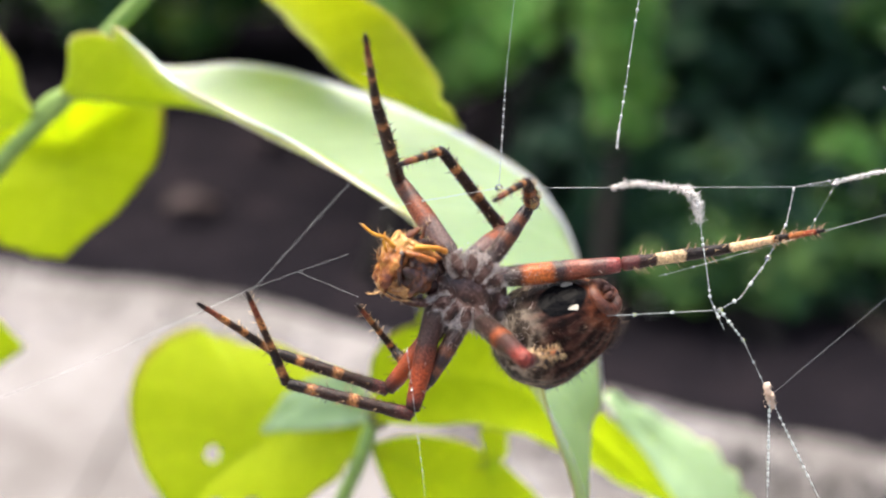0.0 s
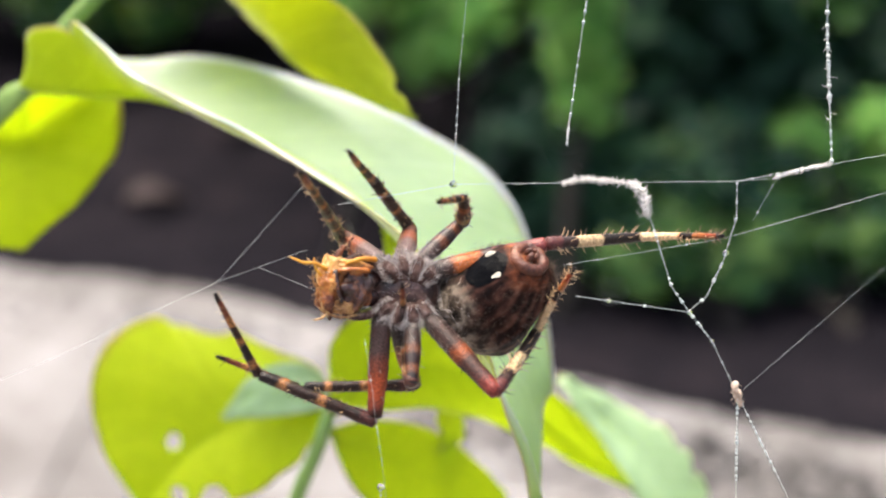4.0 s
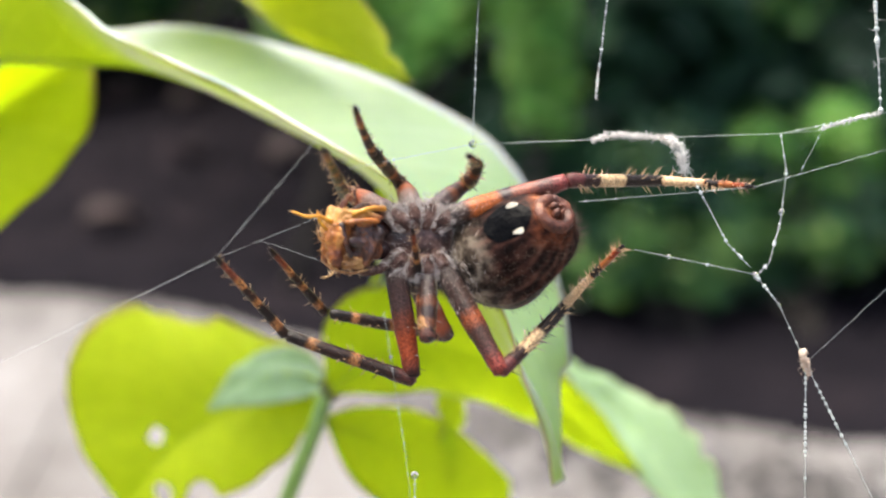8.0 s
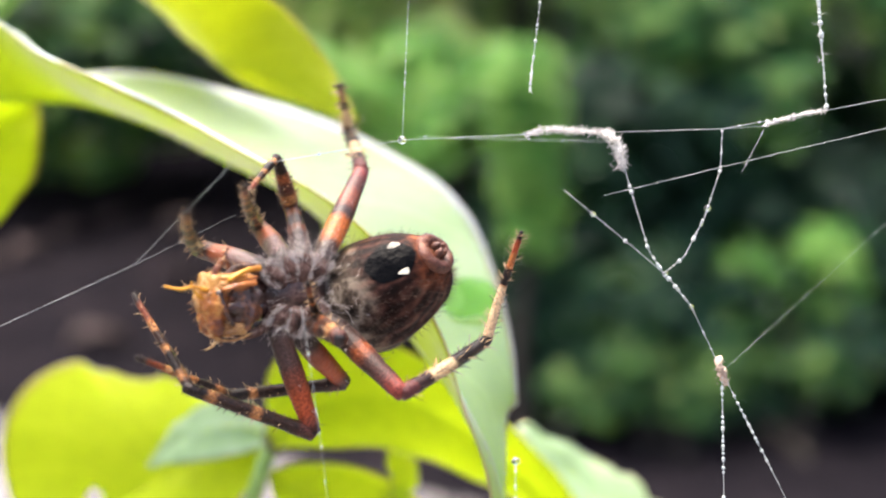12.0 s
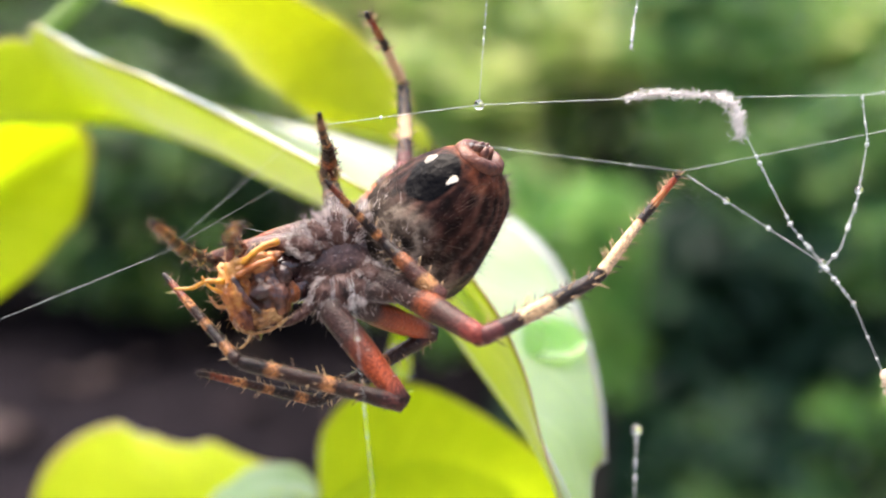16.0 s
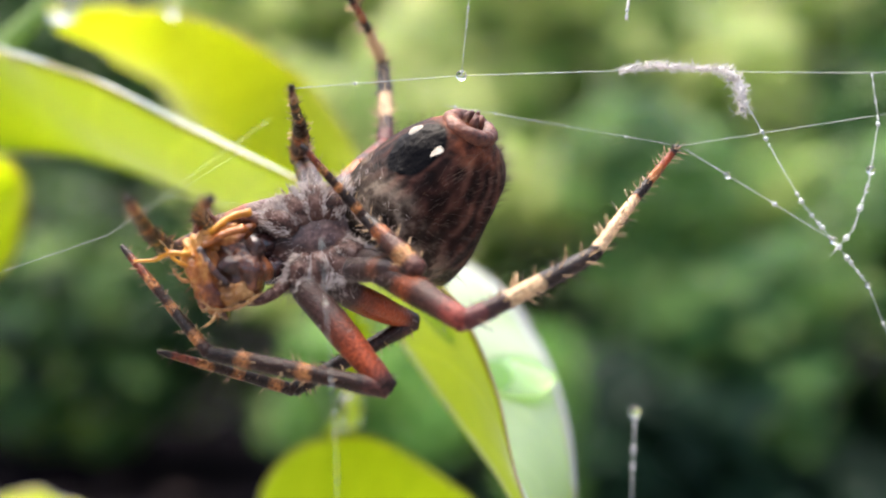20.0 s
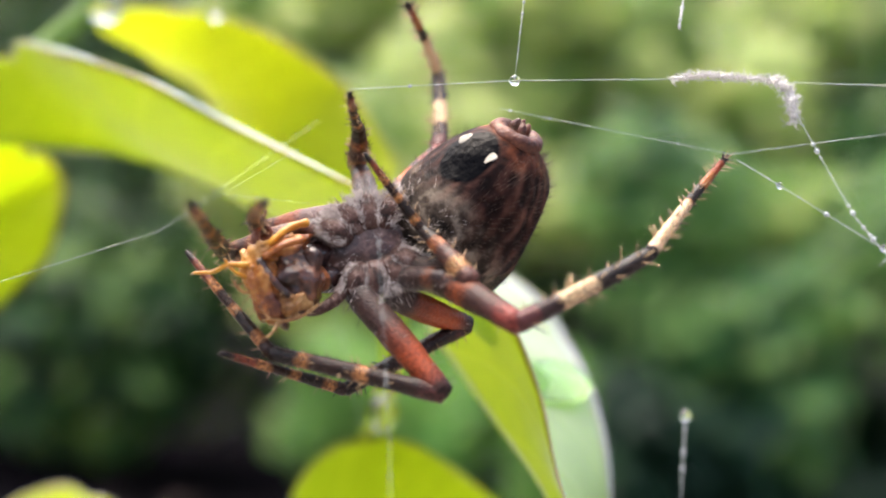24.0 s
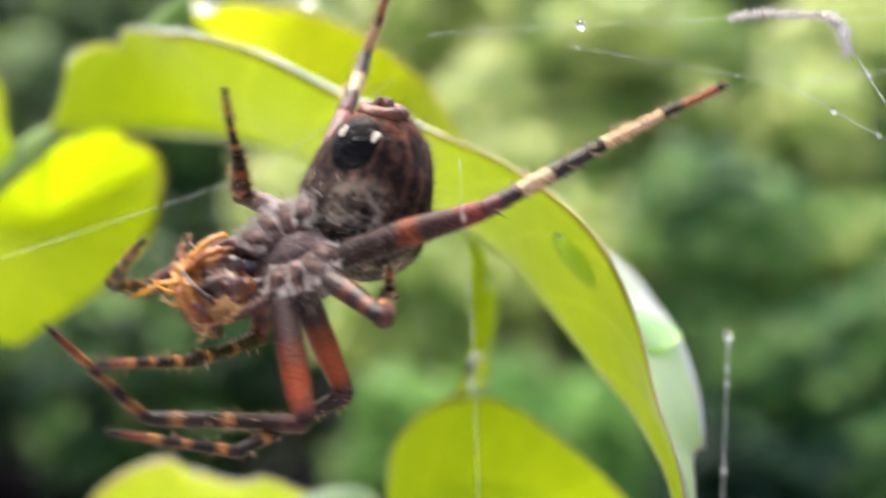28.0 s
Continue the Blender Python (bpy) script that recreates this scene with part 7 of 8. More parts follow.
    walk(legs["upper_4"][2], [
        (0, pose(0.01606, -0.00005, 0.00160, 4.1, 38.2, -12.0)), (3, pose(0.01587, 0.00035, 0.00195, 8.1, 26.3, -4.6)), (3.4, pose(0.01587, 0.00035, 0.00195, 8.1, 26.3, -4.6)),
        (4, pose(0.01525, 0.00158, 0.00322, 9.8, 42.7, 5.5)), (4.5, pose(0.01454, 0.00269, 0.00374, 15.3, 44.4, 18.9)), (7, pose(0.01512, 0.00249, 0.00285, 15.1, 47.4, 15.6)),
        (8, pose(0.01510, 0.00218, 0.00318, 17.2, 48.9, 16.6)), (9, pose(0.01522, 0.00183, 0.00327, 19.5, 42.8, 17.7)), (10, pose(0.01537, 0.00244, 0.00223, 25.9, 46.5, 28.6)),
        (11, pose(0.01547, 0.00268, 0.00190, 32.0, 45.4, 37.9)), (11.4, pose(0.01587, 0.00241, 0.00176, 29.0, 38.9, 39.0)), (12, pose(0.01456, -0.00081, 0.00431, -161.6, 53.3, -123.6)),
        (12.3, pose(0.01468, -0.00408, -0.00067, -179.7, 38.9, -145.3)), (13, pose(0.01433, -0.00403, -0.00212, -177.6, 28.3, -140.1)), (13.5, pose(0.01425, -0.00427, -0.00200, 177.1, 29.9, -151.7)),
        (16, pose(0.01486, -0.00371, -0.00094, -173.7, 30.5, -137.0)), (20, pose(0.01496, -0.00361, -0.00073, -178.6, 29.0, -147.4)), (24, pose(0.01518, -0.00324, -0.00029, -174.8, 30.3, -142.0)),
        (25, pose(0.01535, -0.00285, 0.00003, -168.7, 30.6, -129.4)), (26, pose(0.01555, -0.00207, 0.00097, -166.1, 29.8, -125.5)), (26.4, pose(0.01496, -0.00216, -0.00316, 173.5, 41.9, -134.2)),
        (27, pose(0.01577, 0.00120, 0.00113, 175.3, 58.8, -129.0)), (27.6, pose(0.01427, 0.00006, -0.00465, 157.3, 49.5, -144.9)), (28, pose(0.01616, 0.00033, 0.00099, 171.6, 58.0, -138.6)),
    ])
    walk(legs["lower_1"][0], [
        (0, pose(-0.00200, -0.00137, -0.00045, 144.7, 57.8, -114.2)), (3, pose(-0.00196, -0.00141, -0.00049, 145.6, 58.2, -113.1)), (3.4, pose(-0.00196, -0.00141, -0.00049, 145.6, 58.2, -113.1)),
        (4, pose(-0.00163, -0.00167, -0.00081, 157.4, 61.9, -99.5)), (4.5, pose(-0.00160, -0.00164, -0.00092, -176.5, 62.0, -70.1)), (7, pose(-0.00161, -0.00160, -0.00097, 179.8, 62.5, -74.2)),
        (8, pose(-0.00160, -0.00161, -0.00097, -179.3, 63.7, -73.2)), (9, pose(-0.00156, -0.00167, -0.00092, -175.9, 64.5, -69.4)), (10, pose(-0.00157, -0.00173, -0.00079, -154.1, 59.2, -44.9)),
        (11, pose(-0.00152, -0.00167, -0.00100, -157.6, 56.1, -49.0)), (11.4, pose(-0.00154, -0.00166, -0.00097, -159.2, 56.7, -50.9)), (12, pose(-0.00117, -0.00170, -0.00135, -151.1, 66.1, -41.8)),
        (12.3, pose(-0.00092, -0.00202, -0.00107, -141.6, 59.1, -31.1)), (13, pose(-0.00099, -0.00161, -0.00159, -142.5, 49.4, -32.1)), (13.5, pose(-0.00085, -0.00171, -0.00156, -140.1, 50.7, -29.0)),
        (16, pose(-0.00094, -0.00136, -0.00183, -144.6, 41.4, -35.3)), (20, pose(-0.00094, -0.00142, -0.00179, -144.0, 40.4, -34.4)), (24, pose(-0.00081, -0.00143, -0.00184, -145.8, 37.3, -37.3)),
        (25, pose(-0.00092, -0.00119, -0.00196, -144.7, 37.9, -35.4)), (26, pose(-0.00070, -0.00135, -0.00194, -146.5, 40.1, -38.2)), (26.4, pose(-0.00072, -0.00094, -0.00216, -158.1, 36.6, -56.8)),
        (27, pose(-0.00053, -0.00092, -0.00223, -154.0, 25.6, -48.9)), (27.6, pose(-0.00049, -0.00155, -0.00186, -151.8, 28.1, -44.2)), (28, pose(-0.00069, -0.00158, -0.00177, -161.2, 61.9, -56.8)),
    ])
    walk(legs["lower_1"][1], [
        (0, pose(0.00780, 0.00000, -0.00000, -12.4, -13.0, 91.6)), (3, pose(0.00783, 0.00000, -0.00000, -12.3, -6.5, 91.5)), (3.4, pose(0.00783, 0.00000, -0.00000, -12.3, -6.5, 91.5)),
        (4, pose(0.00780, -0.00000, 0.00000, -13.6, -9.6, 108.7)), (4.5, pose(0.00768, 0.00000, -0.00000, -15.6, -9.4, 122.7)), (7, pose(0.00768, -0.00000, 0.00000, -15.1, -12.1, 120.1)),
        (8, pose(0.00770, 0.00000, 0.00000, -14.0, -11.6, 119.9)), (9, pose(0.00778, 0.00000, -0.00000, -13.0, -6.6, 120.3)), (10, pose(0.00764, 0.00000, -0.00000, -14.0, -5.3, 125.1)),
        (11, pose(0.00768, 0.00000, -0.00000, -17.0, -2.9, 125.5)), (11.4, pose(0.00753, 0.00000, 0.00000, -16.9, -2.2, 123.9)), (12, pose(0.00750, 0.00000, 0.00000, -8.4, 4.7, 129.7)),
        (12.3, pose(0.00742, 0.00000, 0.00000, -10.6, -1.4, 138.4)), (13, pose(0.00747, 0.00000, 0.00000, -16.0, 1.8, 136.4)), (13.5, pose(0.00752, -0.00000, -0.00000, -14.5, -0.3, 136.9)),
        (16, pose(0.00746, 0.00000, 0.00000, -21.3, 5.8, 138.3)), (20, pose(0.00744, -0.00000, 0.00000, -21.6, -5.6, 140.4)), (24, pose(0.00744, 0.00000, -0.00000, -24.3, -7.2, 144.3)),
        (25, pose(0.00746, -0.00000, 0.00000, -23.8, -6.8, 146.7)), (26, pose(0.00745, -0.00000, 0.00000, -24.4, -18.5, 147.7)), (26.4, pose(0.00758, -0.00000, -0.00000, -36.6, -23.7, 158.3)),
        (27, pose(0.00737, -0.00000, -0.00000, -33.7, -47.6, 160.7)), (27.6, pose(0.00742, -0.00000, 0.00000, -50.6, -69.7, -176.8)), (28, pose(0.00743, 0.00000, 0.00000, 5.2, -25.9, 110.5)),
    ])
    walk(legs["lower_1"][2], [
        (0, pose(0.00755, 0.00858, 0.00199, -7.7, 22.0, 141.4)), (3, pose(0.00760, 0.00889, 0.00101, -7.5, 19.5, 142.6)), (3.4, pose(0.00760, 0.00889, 0.00101, -7.5, 19.5, 142.6)),
        (4, pose(0.00497, 0.00834, 0.00149, -9.5, 27.7, 145.3)), (4.5, pose(0.00294, 0.00738, 0.00146, -16.1, 26.4, 146.7)), (7, pose(0.00337, 0.00744, 0.00185, -15.8, 16.2, 145.1)),
        (8, pose(0.00336, 0.00755, 0.00179, -15.5, 20.1, 144.2)), (9, pose(0.00337, 0.00753, 0.00101, -14.9, -0.6, 146.4)), (10, pose(0.00251, 0.00729, 0.00082, -15.9, -0.4, 154.0)),
        (11, pose(0.00225, 0.00762, 0.00047, -17.6, -3.1, 148.8)), (11.4, pose(0.00245, 0.00756, 0.00034, -17.9, -1.8, 156.4)), (12, pose(0.00216, 0.00643, -0.00069, -17.5, -18.7, 170.6)),
        (12.3, pose(0.00079, 0.00589, 0.00021, -17.2, -35.7, 177.3)), (13, pose(0.00106, 0.00610, -0.00028, -18.3, -24.8, -174.8)), (13.5, pose(0.00102, 0.00609, 0.00005, -17.4, -17.5, -177.0)),
        (16, pose(0.00090, 0.00584, -0.00090, -15.6, -9.6, 178.5)), (20, pose(0.00073, 0.00554, 0.00085, -15.5, 4.9, 176.9)), (24, pose(0.00040, 0.00505, 0.00109, -15.7, 4.2, 177.2)),
        (25, pose(0.00022, 0.00476, 0.00103, -15.7, -0.0, 175.3)), (26, pose(0.00045, 0.00442, 0.00276, -16.2, 14.2, 167.3)), (26.4, pose(0.00028, 0.00290, 0.00345, -17.3, 39.3, 159.3)),
        (27, pose(0.00178, 0.00196, 0.00649, -64.6, 76.0, 119.5)), (27.6, pose(0.00438, -0.00017, 0.00820, -120.4, 30.4, 56.8)), (28, pose(0.00459, 0.00760, 0.00394, -32.9, 34.2, 134.9)),
    ])
    walk(legs["lower_2"][0], [
        (0, pose(-0.00117, -0.00142, -0.00128, 100.5, 49.9, -167.0)), (3, pose(-0.00108, -0.00151, -0.00125, 100.7, 49.4, -166.7)), (3.4, pose(-0.00108, -0.00151, -0.00125, 100.7, 49.4, -166.7)),
        (4, pose(-0.00061, -0.00165, -0.00138, -23.3, 69.9, 63.3)), (4.5, pose(-0.00053, -0.00165, -0.00142, -43.7, 57.5, 40.7)), (7, pose(-0.00058, -0.00155, -0.00150, -44.4, 59.0, 39.9)),
        (8, pose(-0.00056, -0.00157, -0.00150, -38.9, 60.1, 46.3)), (9, pose(-0.00052, -0.00164, -0.00144, -31.4, 60.1, 54.9)), (10, pose(-0.00051, -0.00175, -0.00130, -33.3, 58.6, 52.7)),
        (11, pose(-0.00046, -0.00161, -0.00149, -38.4, 66.0, 46.9)), (11.4, pose(-0.00051, -0.00156, -0.00152, -32.1, 57.9, 54.0)), (12, pose(-0.00013, -0.00137, -0.00176, -37.2, 49.5, 47.8)),
        (12.3, pose(0.00023, -0.00188, -0.00118, -34.5, 35.3, 51.8)), (13, pose(0.00018, -0.00153, -0.00162, -43.2, 31.3, 35.9)), (13.5, pose(0.00031, -0.00159, -0.00154, -40.9, 30.6, 40.5)),
        (16, pose(0.00023, -0.00127, -0.00183, -40.5, 24.7, 41.2)), (20, pose(0.00022, -0.00137, -0.00175, -39.5, 21.2, 44.0)), (24, pose(0.00036, -0.00133, -0.00176, -39.4, 17.4, 44.1)),
        (25, pose(0.00025, -0.00109, -0.00193, -39.7, 18.1, 43.3)), (26, pose(0.00045, -0.00113, -0.00187, -39.2, 19.7, 44.6)), (26.4, pose(0.00044, -0.00087, -0.00201, -34.1, 36.3, 55.5)),
        (27, pose(0.00057, -0.00109, -0.00187, -48.1, 38.3, 32.6)), (27.6, pose(0.00059, -0.00162, -0.00142, -27.2, 51.4, 61.7)), (28, pose(0.00045, -0.00159, -0.00150, -37.9, 60.0, 48.8)),
    ])
    walk(legs["lower_2"][1], [
        (0, pose(0.00688, 0.00000, -0.00000, 9.5, -3.9, 70.9)), (3, pose(0.00700, 0.00000, -0.00000, 9.6, -6.5, 66.2)), (3.4, pose(0.00700, 0.00000, -0.00000, 9.6, -6.5, 66.2)),
        (4, pose(0.00682, -0.00000, 0.00000, 36.2, 5.2, 102.2)), (4.5, pose(0.00681, -0.00000, 0.00000, 40.5, -4.9, 124.0)), (7, pose(0.00682, 0.00000, 0.00000, 39.3, -4.9, 123.3)),
        (8, pose(0.00680, -0.00000, 0.00000, 40.3, -5.7, 122.3)), (9, pose(0.00680, 0.00000, 0.00000, 42.3, -4.4, 119.6)), (10, pose(0.00683, -0.00000, -0.00000, 42.8, -5.1, 122.0)),
        (11, pose(0.00685, -0.00000, 0.00000, 36.3, 0.2, 127.8)), (11.4, pose(0.00683, 0.00000, 0.00000, 42.9, 3.5, 130.2)), (12, pose(0.00693, -0.00000, 0.00000, 45.5, 14.7, 131.3)),
        (12.3, pose(0.00686, -0.00000, 0.00000, 50.8, 12.4, 112.7)), (13, pose(0.00687, 0.00000, 0.00000, 46.0, 15.4, 123.8)), (13.5, pose(0.00685, 0.00000, 0.00000, 49.0, 18.1, 123.3)),
        (16, pose(0.00686, -0.00000, 0.00000, 58.9, 28.2, 143.0)), (20, pose(0.00686, 0.00000, -0.00000, 62.9, 29.1, 147.1)), (24, pose(0.00686, -0.00000, 0.00000, 62.9, 24.6, 146.3)),
        (25, pose(0.00685, 0.00000, 0.00000, 63.9, 26.3, 149.8)), (26, pose(0.00689, 0.00000, 0.00000, 70.0, 32.0, 160.6)), (26.4, pose(0.00707, -0.00000, 0.00000, 90.9, 40.1, 179.6)),
        (27, pose(0.00688, -0.00000, -0.00000, 52.1, 41.9, 140.2)), (27.6, pose(0.00686, 0.00000, 0.00000, 67.8, 46.9, 136.8)), (28, pose(0.00690, 0.00000, 0.00000, 42.9, 53.6, 113.4)),
    ])
    walk(legs["lower_2"][2], [
        (0, pose(0.00959, 0.00782, 0.00057, 10.5, 18.2, 93.4)), (3, pose(0.01036, 0.00763, 0.00095, 9.5, 19.2, 90.6)), (3.4, pose(0.01036, 0.00763, 0.00095, 9.5, 19.2, 90.6)),
        (4, pose(0.00497, 0.00855, -0.00079, 32.3, 9.2, 137.5)), (4.5, pose(0.00204, 0.00707, 0.00073, 35.5, -1.2, 166.6)), (7, pose(0.00216, 0.00708, 0.00073, 34.9, -6.6, 169.2)),
        (8, pose(0.00224, 0.00721, 0.00086, 34.7, -1.8, 172.2)), (9, pose(0.00257, 0.00744, 0.00066, 35.0, -6.5, 169.4)), (10, pose(0.00243, 0.00705, 0.00075, 35.9, -5.7, 164.5)),
        (11, pose(0.00170, 0.00665, -0.00003, 33.9, -5.1, 157.9)), (11.4, pose(0.00154, 0.00626, -0.00051, 36.5, -7.9, 162.0)), (12, pose(0.00197, 0.00565, -0.00197, 40.1, -3.1, 152.3)),
        (12.3, pose(0.00381, 0.00728, -0.00174, 44.6, -2.6, 165.3)), (13, pose(0.00251, 0.00653, -0.00217, 43.7, 6.7, 176.1)), (13.5, pose(0.00258, 0.00650, -0.00254, 43.8, 2.5, 171.5)),
        (16, pose(0.00115, 0.00430, -0.00383, 45.5, -8.0, 163.5)), (20, pose(0.00090, 0.00385, -0.00395, 49.3, -17.8, 153.6)), (24, pose(0.00072, 0.00409, -0.00337, 47.6, -10.1, 166.7)),
        (25, pose(0.00057, 0.00365, -0.00360, 47.8, -10.9, 164.5)), (26, pose(0.00043, 0.00227, -0.00428, 47.7, 10.4, 157.6)), (26.4, pose(0.00103, 0.00004, -0.00509, 62.4, 33.6, -178.9)),
        (27, pose(0.00221, 0.00389, -0.00545, 45.8, 41.9, 168.2)), (27.6, pose(0.00282, 0.00379, -0.00592, 33.1, 32.2, 121.4)), (28, pose(0.00498, 0.00442, -0.00654, 31.0, 24.4, 134.8)),
    ])
    walk(legs["lower_3"][0], [
        (0, pose(-0.00014, -0.00133, -0.00177, 121.7, 48.4, -139.0)), (3, pose(-0.00001, -0.00145, -0.00168, 126.3, 49.7, -132.9)), (3.4, pose(-0.00001, -0.00145, -0.00168, 126.3, 49.7, -132.9)),
        (4, pose(0.00050, -0.00146, -0.00160, 156.8, 38.4, -90.3)), (4.5, pose(0.00060, -0.00148, -0.00155, 157.2, 42.7, -89.7)), (7, pose(0.00054, -0.00136, -0.00168, 154.5, 44.8, -93.5)),
        (8, pose(0.00056, -0.00137, -0.00166, 155.6, 39.8, -91.9)), (9, pose(0.00060, -0.00143, -0.00159, 148.4, 44.4, -102.6)), (10, pose(0.00061, -0.00156, -0.00146, 164.9, 52.7, -80.8)),
        (11, pose(0.00066, -0.00138, -0.00161, 164.3, 31.3, -81.7)), (11.4, pose(0.00059, -0.00130, -0.00170, 155.6, 61.2, -93.2)), (12, pose(0.00093, -0.00093, -0.00179, 172.7, -4.9, -63.5)),
        (12.3, pose(0.00130, -0.00152, -0.00097, 174.9, 10.5, -19.8)), (13, pose(0.00125, -0.00131, -0.00128, 173.2, 1.1, -36.3)), (13.5, pose(0.00136, -0.00132, -0.00116, 173.1, 4.8, -38.7)),
        (16, pose(0.00130, -0.00109, -0.00144, 173.4, -0.6, -30.6)), (20, pose(0.00129, -0.00122, -0.00134, 173.8, -3.7, -41.5)), (24, pose(0.00140, -0.00113, -0.00131, 174.0, -3.0, -44.5)),
        (25, pose(0.00131, -0.00095, -0.00152, 174.2, -5.1, -46.7)), (26, pose(0.00147, -0.00086, -0.00143, 174.2, -10.1, -47.3)), (26.4, pose(0.00145, -0.00079, -0.00148, 174.2, 7.8, -43.6)),
        (27, pose(0.00147, -0.00119, -0.00116, 175.6, 13.2, -35.7)), (27.6, pose(0.00147, -0.00152, -0.00068, 175.8, 5.7, -34.5)), (28, pose(0.00143, -0.00144, -0.00091, 174.2, 22.4, -41.1)),
    ])
    walk(legs["lower_3"][1], [
        (0, pose(0.00524, 0.00000, -0.00000, -11.1, -49.6, 114.5)), (3, pose(0.00512, 0.00000, -0.00000, -13.5, -30.7, 118.7)), (3.4, pose(0.00512, 0.00000, -0.00000, -13.5, -30.7, 118.7)),
        (4, pose(0.00502, -0.00000, -0.00000, -43.7, -14.9, 179.1)), (4.5, pose(0.00497, -0.00000, 0.00000, -45.9, -15.5, -171.4)), (7, pose(0.00501, 0.00000, -0.00000, -45.3, -11.1, -176.9)),
        (8, pose(0.00497, 0.00000, 0.00000, -44.6, -5.1, 176.4)), (9, pose(0.00496, 0.00000, 0.00000, -44.8, -16.2, 175.8)), (10, pose(0.00503, -0.00000, 0.00000, -41.0, -13.6, 177.9)),
        (11, pose(0.00489, -0.00000, 0.00000, -42.9, -2.3, 171.3)), (11.4, pose(0.00530, 0.00000, 0.00000, -38.1, 21.8, 170.2)), (12, pose(0.00493, 0.00000, -0.00000, -42.6, 8.3, -177.2)),
        (12.3, pose(0.00509, 0.00000, -0.00000, -51.8, 23.9, -156.3)), (13, pose(0.00501, 0.00000, 0.00000, -50.9, 36.7, -175.0)), (13.5, pose(0.00499, 0.00000, 0.00000, -51.0, 39.6, -176.7)),
        (16, pose(0.00501, -0.00000, -0.00000, -65.9, 39.5, 168.0)), (20, pose(0.00502, -0.00000, 0.00000, -55.3, 37.7, 174.1)), (24, pose(0.00501, -0.00000, 0.00000, -51.3, 35.7, 177.8)),
        (25, pose(0.00499, -0.00000, 0.00000, -49.1, 40.2, 179.0)), (26, pose(0.00501, 0.00000, 0.00000, -40.6, 36.6, -169.0)), (26.4, pose(0.00495, -0.00000, 0.00000, -46.0, 46.4, -167.4)),
        (27, pose(0.00507, -0.00000, 0.00000, -41.4, 9.1, -146.1)), (27.6, pose(0.00494, -0.00000, 0.00000, -39.3, 36.5, -149.8)), (28, pose(0.00516, 0.00000, 0.00000, -41.9, 4.4, -133.0)),
    ])
    walk(legs["lower_3"][2], [
        (0, pose(0.00408, 0.00252, 0.00326, -7.5, 20.8, 107.8)), (3, pose(0.00334, 0.00324, 0.00220, -9.2, 47.3, 111.8)), (3.4, pose(0.00334, 0.00324, 0.00220, -9.2, 47.3, 111.8)),
        (4, pose(0.00091, 0.00007, 0.00109, -11.2, 52.1, 145.0)), (4.5, pose(0.00089, -0.00062, 0.00115, -24.1, 59.2, 129.9)), (7, pose(0.00082, -0.00023, 0.00082, -14.1, 48.9, 138.9)),
        (8, pose(0.00070, 0.00027, 0.00038, -24.7, 55.1, 127.3)), (9, pose(0.00085, 0.00030, 0.00120, -19.8, 56.1, 124.1)), (10, pose(0.00089, 0.00015, 0.00100, -7.7, 43.1, 155.3)),
        (11, pose(0.00070, 0.00064, 0.00017, -49.3, 60.9, 108.0)), (11.4, pose(0.00141, 0.00067, -0.00158, 2.9, 28.6, 163.4)), (12, pose(0.00073, -0.00020, -0.00061, -142.6, 36.6, 32.3)),
        (12.3, pose(0.00154, -0.00156, -0.00172, -114.3, 31.5, 113.4)), (13, pose(0.00161, -0.00030, -0.00255, -121.2, 36.9, 94.7)), (13.5, pose(0.00168, -0.00019, -0.00274, -116.7, 36.5, 95.0)),
        (16, pose(0.00177, 0.00069, -0.00273, -104.8, 43.1, 128.0)), (20, pose(0.00168, 0.00035, -0.00259, -99.9, 44.8, 125.3)), (24, pose(0.00155, 0.00014, -0.00249, -99.1, 46.9, 122.8)),
        (25, pose(0.00172, 0.00006, -0.00277, -115.5, 40.0, 98.6)), (26, pose(0.00164, -0.00065, -0.00254, -121.8, 30.2, 93.4)), (26.4, pose(0.00195, -0.00067, -0.00322, -120.1, 38.1, 76.2)),
        (27, pose(0.00160, -0.00233, -0.00067, -121.4, 21.0, 73.7)), (27.6, pose(0.00194, -0.00175, -0.00257, -113.9, 35.7, 103.8)), (28, pose(0.00231, -0.00307, -0.00032, -122.4, 29.6, 56.7)),
    ])
